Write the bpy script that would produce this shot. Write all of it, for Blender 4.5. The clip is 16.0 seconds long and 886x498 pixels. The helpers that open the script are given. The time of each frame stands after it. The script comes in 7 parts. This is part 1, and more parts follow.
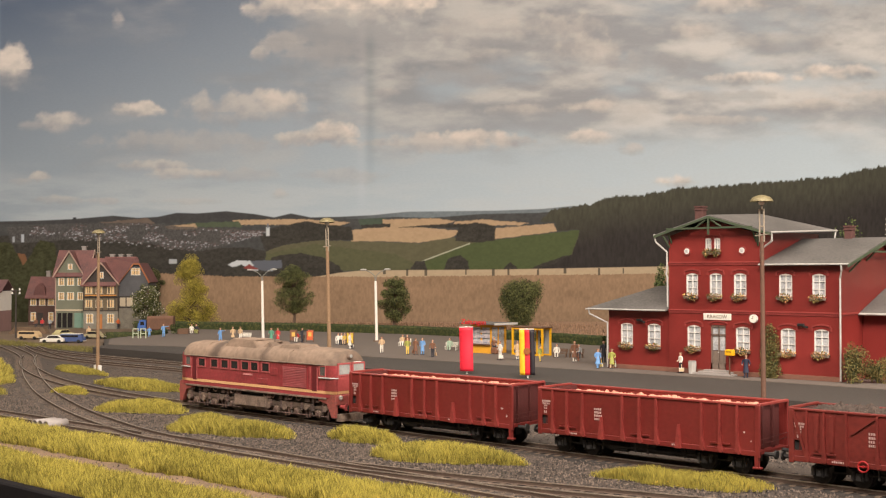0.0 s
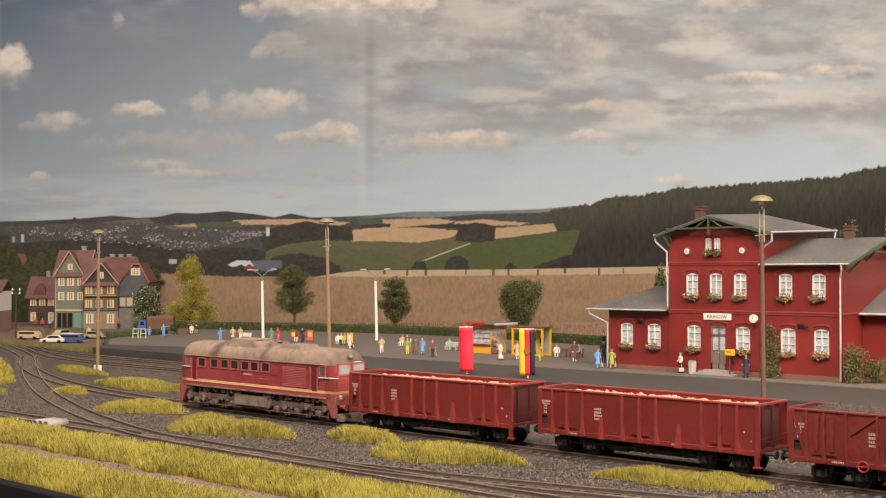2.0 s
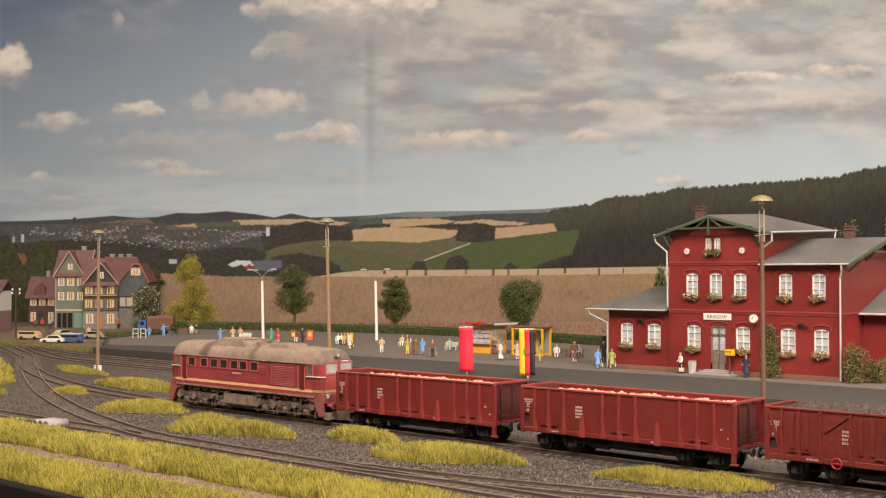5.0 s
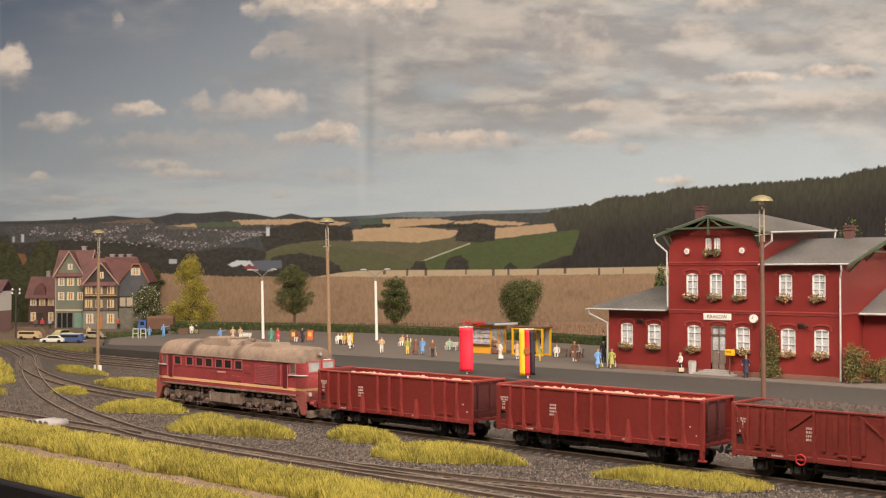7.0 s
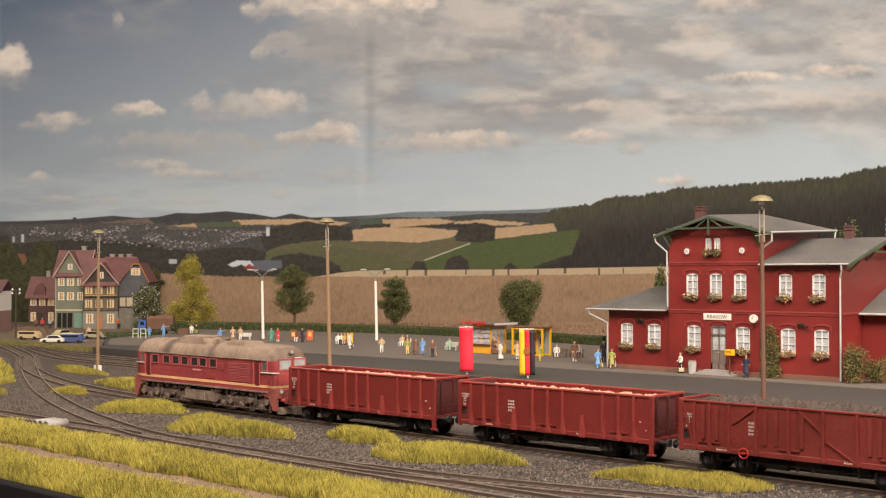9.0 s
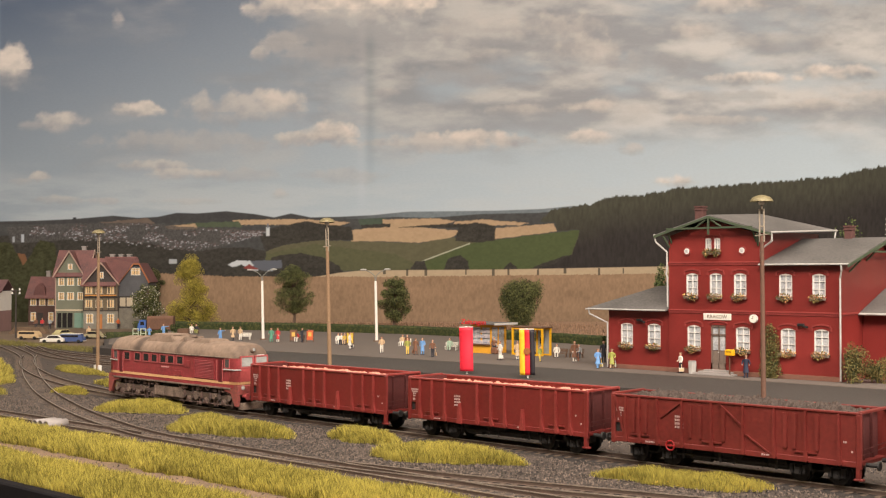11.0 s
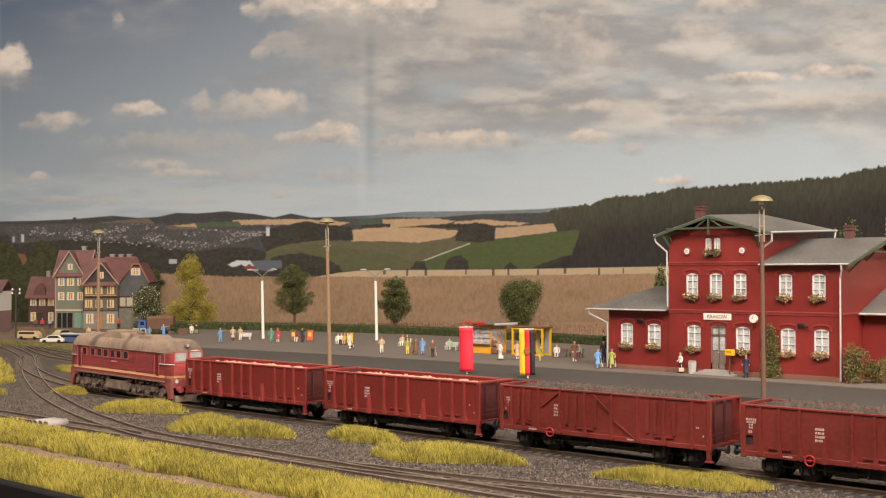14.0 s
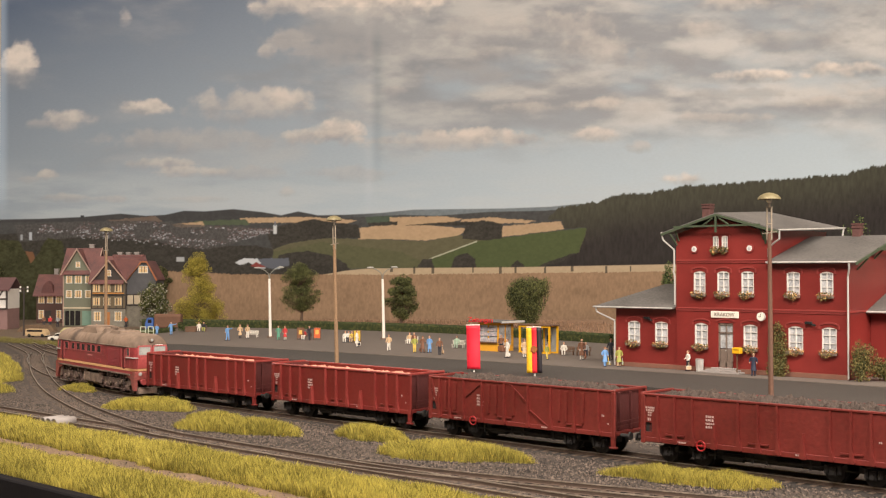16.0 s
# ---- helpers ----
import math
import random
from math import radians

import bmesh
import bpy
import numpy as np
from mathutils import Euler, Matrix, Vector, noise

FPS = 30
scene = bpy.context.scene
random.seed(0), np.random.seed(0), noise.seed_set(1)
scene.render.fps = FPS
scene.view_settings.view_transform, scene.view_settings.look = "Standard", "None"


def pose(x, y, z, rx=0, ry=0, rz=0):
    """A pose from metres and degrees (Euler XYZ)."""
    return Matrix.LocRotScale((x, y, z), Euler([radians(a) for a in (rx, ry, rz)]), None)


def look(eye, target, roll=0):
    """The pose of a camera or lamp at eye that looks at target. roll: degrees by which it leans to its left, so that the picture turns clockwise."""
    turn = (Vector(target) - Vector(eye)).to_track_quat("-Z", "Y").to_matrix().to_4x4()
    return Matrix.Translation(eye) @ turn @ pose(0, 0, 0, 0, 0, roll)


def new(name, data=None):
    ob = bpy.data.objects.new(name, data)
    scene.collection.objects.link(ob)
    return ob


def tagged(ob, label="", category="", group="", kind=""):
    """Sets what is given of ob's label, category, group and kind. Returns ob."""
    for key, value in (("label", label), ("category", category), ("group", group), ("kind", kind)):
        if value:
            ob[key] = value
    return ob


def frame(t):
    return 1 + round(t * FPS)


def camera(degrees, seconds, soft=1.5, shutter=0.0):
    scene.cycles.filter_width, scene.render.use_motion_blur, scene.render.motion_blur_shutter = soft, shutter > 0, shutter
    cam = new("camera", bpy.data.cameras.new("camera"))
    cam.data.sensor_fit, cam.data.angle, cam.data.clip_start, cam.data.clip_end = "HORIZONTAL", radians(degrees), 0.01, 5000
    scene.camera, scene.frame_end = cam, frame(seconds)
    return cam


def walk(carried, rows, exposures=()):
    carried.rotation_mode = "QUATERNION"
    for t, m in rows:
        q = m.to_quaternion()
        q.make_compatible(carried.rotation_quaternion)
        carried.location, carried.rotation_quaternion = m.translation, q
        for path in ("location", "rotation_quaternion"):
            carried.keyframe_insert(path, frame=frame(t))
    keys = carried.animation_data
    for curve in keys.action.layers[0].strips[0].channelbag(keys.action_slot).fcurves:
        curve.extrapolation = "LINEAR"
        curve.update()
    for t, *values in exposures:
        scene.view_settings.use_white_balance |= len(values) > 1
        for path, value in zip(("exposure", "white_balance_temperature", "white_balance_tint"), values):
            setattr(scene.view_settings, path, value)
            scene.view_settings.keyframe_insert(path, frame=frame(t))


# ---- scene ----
# A table-top model railway, 1:87. Plan in millimetres: x along the platform, y away from the viewer, z = 0 at the rail head.
# ---- camera ----
cam = camera(40.94, 16.0, soft=1.2)
EYE = (0.6093, -0.5833, 0.1059)


def aim(yaw, tilt):
    a, b = radians(yaw), radians(tilt)
    d = Vector((math.sin(a) * math.cos(b), math.cos(a) * math.cos(b), math.sin(b)))
    return look(EYE, tuple(Vector(EYE) + d))


walk(cam, [(0, aim(-42.13, 1.19)), (14.4, aim(-42.13, 1.19)), (15.0, aim(-42.13, 1.15)), (15.5, aim(-42.19, 1.127)),
           (15.7, aim(-42.28, 1.11)), (16.0, aim(-42.47, 1.088))])

# ---- light ----
world = bpy.data.worlds.new("room_air")
world.use_nodes = True
world.node_tree.nodes["Background"].inputs[0].default_value = (1.0, 0.93, 0.84, 1)
world.node_tree.nodes["Background"].inputs[1].default_value = 0.05
scene.world = world
scene.view_settings.exposure = 0.0


def unseen_lamp(eye, target, power, sx, sy, colour=(1.0, 0.886, 0.786)):
    lamp = bpy.data.lights.new("unseen_lamp", "AREA")
    lamp.shape, lamp.size, lamp.size_y, lamp.energy, lamp.color = "RECTANGLE", sx, sy, power, colour
    ob = new("unseen_lamp", lamp)
    ob.matrix_world = look(eye, target)


# Unseen lamps: main above the front, two added to brighten left and right.
unseen_lamp((0.58, -0.8, 1.32), (-0.33, 0.45, 0.0), 52, 1.4, 0.4)
unseen_lamp((-1.35, -0.35, 1.4), (-1.0, 0.7, 0.1), 12, 1.2, 0.4)
unseen_lamp((1.75, 0.05, 0.95), (0.1, 1.0, 0.3), 42, 1.2, 0.5)

# ---- small tools: everything below is written in millimetres ----
MM = 0.001


def at(x, y, z, rx=0, ry=0, rz=0):
    return pose(x * MM, y * MM, z * MM, rx, ry, rz)


def thing(name, m, label, category, group="", kind=""):
    ob = new(name)
    ob.empty_display_size = 0.01
    ob.matrix_basis = m
    return tagged(ob, label, category, group, kind)


def mesh_of(name, bm, material, smooth=False):
    bm.normal_update()
    data = bpy.data.meshes.new(name)
    for v in bm.verts:
        v.co *= MM
    bm.to_mesh(data)
    bm.free()
    for m in material if isinstance(material, (list, tuple)) else [material]:
        data.materials.append(m)
    if smooth:
        for p in data.polygons:
            p.use_smooth = True
    return data


def part(name, bm, material, parent, label="", m=None, smooth=False):
    ob = new(name, mesh_of(name, bm, material, smooth))
    ob.parent = parent
    if m is not None:
        ob.matrix_basis = m
    return tagged(ob, label)


def alike(ob, m):
    """Another object on the same mesh under the same parent."""
    o = ob.copy()
    scene.collection.objects.link(o)
    o.matrix_basis = m
    return o


def solid(name, bm, material, label, category, m=None, group="", kind="", smooth=False):
    ob = new(name, mesh_of(name, bm, material, smooth))
    if m is not None:
        ob.matrix_basis = m
    return tagged(ob, label, category, group, kind)


def B():
    return bmesh.new()


def box(bm, x0, x1, y0, y1, z0, z1, bevel=0.0, mat=0):
    r = bmesh.ops.create_cube(bm, size=1)
    vs = r["verts"]
    for v in vs:
        v.co = Vector(((x0 + x1) / 2 + v.co.x * (x1 - x0), (y0 + y1) / 2 + v.co.y * (y1 - y0), (z0 + z1) / 2 + v.co.z * (z1 - z0)))
    fs = list({f for v in vs for f in v.link_faces})
    for f in fs:
        f.material_index = mat
    if bevel:
        es = list({e for v in vs for e in v.link_edges})
        bmesh.ops.bevel(bm, geom=es, offset=bevel, segments=1, affect="EDGES")
    return bm


def prism(bm, pts, axis, a, b, mat=0):
    """Extrudes a convex or simple outline along an axis: x takes (y, z), y takes (x, z), z takes (x, y)."""
    def p3(p, h):
        return {"x": (h, p[0], p[1]), "y": (p[0], h, p[1]), "z": (p[0], p[1], h)}[axis]
    lo, hi = [bm.verts.new(p3(p, a)) for p in pts], [bm.verts.new(p3(p, b)) for p in pts]
    n = len(pts)
    fs = [bm.faces.new(lo), bm.faces.new(hi)]
    for i in range(n):
        fs.append(bm.faces.new((lo[i], lo[(i + 1) % n], hi[(i + 1) % n], hi[i])))
    for f in fs:
        f.material_index = mat
    bmesh.ops.recalc_face_normals(bm, faces=fs)
    return bm


def rod(bm, a, b, r0, r1=None, seg=8, mat=0):
    a, b = Vector(a), Vector(b)
    r1 = r0 if r1 is None else r1
    q = (b - a).to_track_quat("Z", "Y").to_matrix().to_4x4()
    r = bmesh.ops.create_cone(bm, cap_ends=True, segments=seg, radius1=max(r0, 1e-4), radius2=max(r1, 1e-4), depth=(b - a).length,
                              matrix=Matrix.Translation((a + b) / 2) @ q)
    for f in {f for v in r["verts"] for f in v.link_faces}:
        f.material_index = mat
    return bm


def ball(bm, c, rx, ry=None, rz=None, u=10, v=7, mat=0):
    ry, rz = rx if ry is None else ry, rx if rz is None else rz
    r = bmesh.ops.create_uvsphere(bm, u_segments=u, v_segments=v, radius=1, matrix=Matrix.Translation(c) @ Matrix.Diagonal((rx, ry, rz, 1)))
    for f in {f for w in r["verts"] for f in w.link_faces}:
        f.material_index = mat
    return bm


def ring(bm, x0, x1, z0, z1, t, y0, y1, top=None):
    """A one-piece rectangular frame in the xz plane."""
    top = t if top is None else top
    out = [(x0, z0), (x1, z0), (x1, z1), (x0, z1)]
    inn = [(x0 + t, z0 + t), (x1 - t, z0 + t), (x1 - t, z1 - top), (x0 + t, z1 - top)]
    v = [[bm.verts.new((p[0], y, p[1])) for p in q] for q in (out, inn) for y in (y0, y1)]
    of, ob, nf, nb = v
    for i in range(4):
        j = (i + 1) % 4
        for f in ((of[i], of[j], nf[j], nf[i]), (ob[j], ob[i], nb[i], nb[j]), (of[j], of[i], ob[i], ob[j]), (nf[i], nf[j], nb[j], nb[i])):
            bm.faces.new(f)
    bmesh.ops.recalc_face_normals(bm, faces=bm.faces)
    return bm


# ---- materials ----
def material(name, colour, rough=0.6, metal=0.0, vary=0.15, coarse=60, fine=900, bump=0.2, other=None, mix=0.5, island=0.0, spec=0.5):
    """A surface whose colour wanders between two tones at two scales; sizes are per metre."""
    m = bpy.data.materials.new(name)
    m.use_nodes = True
    nt = m.node_tree
    n, l = nt.nodes, nt.links
    bs = n["Principled BSDF"]
    bs.inputs["Metallic"].default_value = metal
    bs.inputs["Specular IOR Level"].default_value = spec
    co = n.new("ShaderNodeTexCoord")
    na, nb = n.new("ShaderNodeTexNoise"), n.new("ShaderNodeTexNoise")
    for t, s in ((na, coarse), (nb, fine)):
        t.inputs["Scale"].default_value = s
        t.inputs["Detail"].default_value = 4
        l.new(co.outputs["Object"], t.inputs["Vector"])
    dark = tuple(c * (1 - vary) for c in colour) if other is None else other
    lite = tuple(min(1, c * (1 + vary)) for c in colour)
    ramp = n.new("ShaderNodeValToRGB")
    ramp.color_ramp.elements[0].color, ramp.color_ramp.elements[1].color = (*dark, 1), (*lite, 1)
    ramp.color_ramp.elements[0].position, ramp.color_ramp.elements[1].position = 0.32, 0.68
    add = n.new("ShaderNodeMix")
    add.data_type = "FLOAT"
    add.inputs[0].default_value = mix
    l.new(na.outputs["Fac"], add.inputs[2])
    l.new(nb.outputs["Fac"], add.inputs[3])
    src = add.outputs[0]
    if island:
        ge, sc = n.new("ShaderNodeNewGeometry"), n.new("ShaderNodeMath")
        sc.operation = "MULTIPLY_ADD"
        l.new(ge.outputs["Random Per Island"], sc.inputs[0])
        sc.inputs[1].default_value = island
        s2 = n.new("ShaderNodeMath")
        s2.operation = "SUBTRACT"
        l.new(src, s2.inputs[0])
        s2.inputs[1].default_value = island / 2
        l.new(s2.outputs[0], sc.inputs[2])
        src = sc.outputs[0]
    l.new(src, ramp.inputs["Fac"])
    l.new(ramp.outputs["Color"], bs.inputs["Base Color"])
    rr = n.new("ShaderNodeMapRange")
    rr.inputs["To Min"].default_value, rr.inputs["To Max"].default_value = max(0.05, rough - 0.12), min(1, rough + 0.12)
    l.new(na.outputs["Fac"], rr.inputs["Value"])
    l.new(rr.outputs["Result"], bs.inputs["Roughness"])
    if bump:
        bu = n.new("ShaderNodeBump")
        bu.inputs["Strength"].default_value = bump
        bu.inputs["Distance"].default_value = 0.0006
        l.new(nb.outputs["Fac"], bu.inputs["Height"])
        l.new(bu.outputs["Normal"], bs.inputs["Normal"])
    return m


def painted(name, rough=0.9):
    """A printed surface, its ink held in the mesh's colours, with faint paper grain."""
    m = bpy.data.materials.new(name)
    m.use_nodes = True
    n, l = m.node_tree.nodes, m.node_tree.links
    at_ = n.new("ShaderNodeAttribute")
    at_.attribute_name = "ink"
    no = n.new("ShaderNodeTexNoise")
    no.inputs["Scale"].default_value, no.inputs["Detail"].default_value = 260, 3
    mr = n.new("ShaderNodeMapRange")
    mr.inputs["To Min"].default_value, mr.inputs["To Max"].default_value = 0.95, 1.05
    mul = n.new("ShaderNodeVectorMath")
    mul.operation = "SCALE"
    l.new(no.outputs["Fac"], mr.inputs["Value"])
    l.new(at_.outputs["Color"], mul.inputs[0])
    l.new(mr.outputs["Result"], mul.inputs["Scale"])
    l.new(mul.outputs["Vector"], n["Principled BSDF"].inputs["Base Color"])
    n["Principled BSDF"].inputs["Roughness"].default_value = rough
    n["Principled BSDF"].inputs["Specular IOR Level"].default_value = 0.1
    return m


BRICK = material("oxide_red_wall", (0.2, 0.0225, 0.0185), 0.42, vary=0.3, coarse=18, fine=900, bump=0.25, mix=0.3)
BRICK_TRIM = material("red_cornice", (0.25, 0.034, 0.028), 0.6, vary=0.2, coarse=60, fine=1500)
SLATE = material("grey_roofing_felt", (0.118, 0.11, 0.102), 0.7, vary=0.45, coarse=22, fine=420, bump=0.3, mix=0.45)
WHITE = material("white_plastic", (0.72, 0.69, 0.645), 0.5, vary=0.08, coarse=80)
GUTTER = material("pale_zinc", (0.47, 0.45, 0.42), 0.45, vary=0.15, coarse=80)
GREEN_WOOD = material("dull_green_timber", (0.055, 0.075, 0.04), 0.7, vary=0.25)
ASPHALT = material("dark_asphalt", (0.05, 0.042, 0.036), 0.85, vary=0.18, coarse=14, fine=1800, bump=0.35)
PAVING = material("grey_paving", (0.137, 0.112, 0.094), 0.85, vary=0.16, coarse=12, fine=1500, bump=0.3)
BALLAST_BED = material("ballast_dust", (0.066, 0.049, 0.038), 0.95, vary=0.3, coarse=18, fine=1100, bump=1.0, other=(0.026, 0.021, 0.018), mix=0.65)
SOIL = material("sandy_soil", (0.19, 0.122, 0.075), 0.95, vary=0.35, coarse=25, fine=600, bump=0.8, other=(0.065, 0.045, 0.028))
RAIL = material("worn_rail_steel", (0.36, 0.3, 0.245), 0.4, 0.6, vary=0.55, coarse=60)
RAIL_RUST = material("rusty_rail_web", (0.075, 0.048, 0.034), 0.85, vary=0.35, coarse=120)
SLEEPER = material("dark_tie_wood", (0.11, 0.078, 0.055), 0.9, vary=0.35, coarse=150)
WAGON_RED = material("oxide_red_wagon_paint", (0.16, 0.0185, 0.015), 0.46, vary=0.22, coarse=22, fine=420, bump=0.2, mix=0.4)
WAGON_DULL = material("dull_brown_red_wagon_paint", (0.155, 0.0215, 0.0165), 0.48, vary=0.3, coarse=28, fine=420, bump=0.25, mix=0.4)
# End walls, posts and rails: their shade is put into this darker red.
WAGON_END_SHADE = material("shaded_end_red", (0.085, 0.014, 0.012), 0.8, vary=0.25, coarse=40)
# Lit faces of ribs and top rails, put into a lighter red.
WAGON_LIT_EDGE = material("lit_edge_wagon_red", (0.225, 0.035, 0.029), 0.42, vary=0.25, coarse=60, fine=700, bump=0.12)
BOGIE = material("dirty_bogie_black", (0.028, 0.025, 0.024), 0.75, vary=0.4, coarse=120, fine=1500)
LOCO_RED = material("faded_crimson_loco_paint", (0.30, 0.045, 0.05), 0.4, vary=0.25, coarse=40, fine=500, bump=0.12, mix=0.45, other=(0.19, 0.031, 0.033))
# Lighter red of the cab fronts, partly gloss highlights put into the colour.
LOCO_SHEEN = material("gloss_lightened_crimson", (0.44, 0.085, 0.082), 0.38, vary=0.2, coarse=45, fine=500, bump=0.1)
LOCO_ROOF = material("dusty_brown_grey_roof", (0.235, 0.165, 0.118), 0.85, vary=0.3, coarse=30, fine=260, bump=0.1)
LOCO_DIRT = material("dusty_brown_running_gear", (0.22, 0.155, 0.115), 0.8, vary=0.4, coarse=140, fine=1200, other=(0.06, 0.045, 0.037))
CREAM = material("cream_stripe", (0.72, 0.42, 0.2), 0.6, vary=0.15, coarse=60)
GLASS_DARK = material("dark_glazing", (0.022, 0.02, 0.02), 0.12, vary=0.4, coarse=140, bump=0, spec=0.35)
# The windscreens' pale reflection is put into this glass colour.
GLASS_PALE = material("pale_reflection_glazing", (0.34, 0.34, 0.32), 0.15, vary=0.2, coarse=150, bump=0)
PINK_LOAD = material("pink_crushed_stone", (0.55, 0.24, 0.165), 0.9, vary=0.3, coarse=200, fine=1500, bump=0.5)
COAL = material("brown_grey_coal", (0.06, 0.042, 0.033), 0.85, vary=0.5, coarse=250, fine=1500, bump=0.6)
FASCIA = material("black_edge_board", (0.007, 0.006, 0.007), 0.85, vary=0.3, spec=0.15)
ROOM = material("off_white_room_paint", (0.62, 0.58, 0.52), 0.9, vary=0.05, coarse=3, bump=0)
def sooty(m, bands):
    """Soot streaks across a roof at given places along it, in metres (centre, half width, depth)."""
    n, l = m.node_tree.nodes, m.node_tree.links
    bs = n["Principled BSDF"]
    src = bs.inputs["Base Color"].links[0].from_socket
    co, sep, no = n.new("ShaderNodeTexCoord"), n.new("ShaderNodeSeparateXYZ"), n.new("ShaderNodeTexNoise")
    no.inputs["Scale"].default_value, no.inputs["Detail"].default_value = 90, 4
    l.new(co.outputs["Object"], sep.inputs[0])
    l.new(co.outputs["Object"], no.inputs["Vector"])
    wob = n.new("ShaderNodeMath")
    wob.operation = "MULTIPLY_ADD"
    wob.inputs[1].default_value = 0.014
    l.new(no.outputs["Fac"], wob.inputs[0])
    l.new(sep.outputs["X"], wob.inputs[2])
    for c, w, d in bands:
        cmp_, rng, mx = n.new("ShaderNodeMath"), n.new("ShaderNodeMapRange"), n.new("ShaderNodeMix")
        dist = n.new("ShaderNodeMath")
        dist.operation, cmp_.operation = "SUBTRACT", "ABSOLUTE"
        dist.inputs[1].default_value = c + 0.007
        l.new(wob.outputs[0], dist.inputs[0])
        l.new(dist.outputs[0], cmp_.inputs[0])
        rng.inputs["From Min"].default_value, rng.inputs["From Max"].default_value = w * 0.3, w
        rng.inputs["To Min"].default_value, rng.inputs["To Max"].default_value = d, 0.0
        l.new(cmp_.outputs[0], rng.inputs["Value"])
        mx.data_type = "RGBA"
        l.new(rng.outputs["Result"], mx.inputs["Factor"])
        l.new(src, mx.inputs["A"])
        mx.inputs["B"].default_value = (0.05, 0.034, 0.026, 1)
        src = mx.outputs["Result"]
    l.new(src, bs.inputs["Base Color"])


INK = painted("printed_backdrop")

# ---- room: plain walls that close the place ----
def room():
    for name, b, label in (("floor", (-3600, 2600, -2600, 3100, -960, -940), "plain grey room floor under the layout table"),
                           ("ceiling", (-3600, 2600, -2600, 3100, 1700, 1720), "plain off-white ceiling above the layout"),
                           ("wall_north", (-3600, 2600, 3100, 3120, -940, 1700), "plain pale wall behind the backdrop"),
                           ("wall_south", (-3600, 2600, -2620, -2600, -940, 1700), "plain pale wall behind the viewer"),
                           ("wall_west", (-3620, -3600, -2600, 3100, -940, 1700), "plain pale wall at the layout's far end"),
                           ("wall_east", (2600, 2620, -2600, 3100, -940, 1700), "plain pale wall at the layout's near end")):
        solid(name, box(B(), *b), ROOM, label, name.split("_")[0], kind="structure")


room()

# ---- the layout's base, platform and tracks ----
def path_a(x):
    """The train's track: straight, then easing away from the viewer."""
    return 0.0005 * (-190 - x) ** 2 if x < -190 else 0.0


def base():
    bm = B()
    nx, ny = 160, 90
    x0, x1, y0, y1 = -2300, 760, -276, 1500
    grid = [[bm.verts.new((x0 + (x1 - x0) * i / nx, y0 + (y1 - y0) * (j / ny) ** 1.4, 0)) for j in range(ny + 1)] for i in range(nx + 1)]
    for i in range(nx + 1):
        for j in range(ny + 1):
            v = grid[i][j]
            h = noise.noise(Vector((v.co.x, v.co.y, 0)) * 0.02) * 0.7 + noise.noise(Vector((v.co.x, v.co.y, 7)) * 0.006) * 0.6
            v.co.z = -3.6 + h
    for i in range(nx):
        for j in range(ny):
            bm.faces.new((grid[i][j], grid[i + 1][j], grid[i + 1][j + 1], grid[i][j + 1]))
    solid("ground", bm, BALLAST_BED, "dark grey-brown fine gravel ground of the layout", "ground", kind="structure", smooth=True)
    solid("front_board", box(B(), -2300, 760, -284, -277, -60, -0.6, 0.8), FASCIA, "black-painted wooden edge board of the layout", "edge board", kind="structure")
    solid("baseboard", box(B(), -2300, 760, -276, 1500, -60, -8), FASCIA, "dark wooden table board under the layout", "table board", kind="structure")


base()


def platform():
    edge = [(-835, 300), (400, 300)]
    back = [(400, 780), (-313, 790), (-724, 850), (-988, 800), (-1190, 690), (-1000, 420), (-870, 340)]
    bm = B()
    prism(bm, edge + back, "z", -3, 5.4)
    solid("platform", bm, ASPHALT, "low dark asphalt station platform beside the tracks", "platform", kind="structure")
    near = [(-868, 345), (-770, 381), (-570, 411), (-433, 421), (-326, 427), (-114, 432), (27, 437), (400, 437)]
    bm = B()
    prism(bm, near + [(395, 776), (-313, 786), (-724, 846), (-988, 796), (-1180, 690), (-990, 424)], "z", 5.4, 6.0)
    solid("pavement", bm, PAVING, "light grey paved strip along the platform's rear", "pavement", kind="structure")


platform()

# ---- the printed backdrop: a photo of sky, hills, a town and wheat fields on a board ----
def lattice(shape_seed, size=256):
    return np.random.RandomState(shape_seed).rand(size, size)


def wander(x, y, seed):
    """Smooth value noise, 0 to 1."""
    g = lattice(seed)
    xi, yi = np.floor(x).astype(int), np.floor(y).astype(int)
    fx, fy = x - xi, y - yi
    fx, fy = fx * fx * (3 - 2 * fx), fy * fy * (3 - 2 * fy)
    a, b = g[yi % 256, xi % 256], g[yi % 256, (xi + 1) % 256]
    c, d = g[(yi + 1) % 256, xi % 256], g[(yi + 1) % 256, (xi + 1) % 256]
    return (a * (1 - fx) + b * fx) * (1 - fy) + (c * (1 - fx) + d * fx) * fy


def layers(x, y, seed, n=5):
    s, amp, tot = 0, 1.0, 0
    for k in range(n):
        s = s + amp * wander(x * 2 ** k + 17 * k, y * 2 ** k + 31 * k, seed + k)
        tot += amp
        amp *= 0.55
    return s / tot


def ink(r, g, b):
    return np.array([((c / 255 + 0.055) / 1.055) ** 2.4 for c in (r, g, b)])


def step(lo, hi, v):
    u = np.clip((v - lo) / (hi - lo), 0, 1)
    return u * u * (3 - 2 * u)


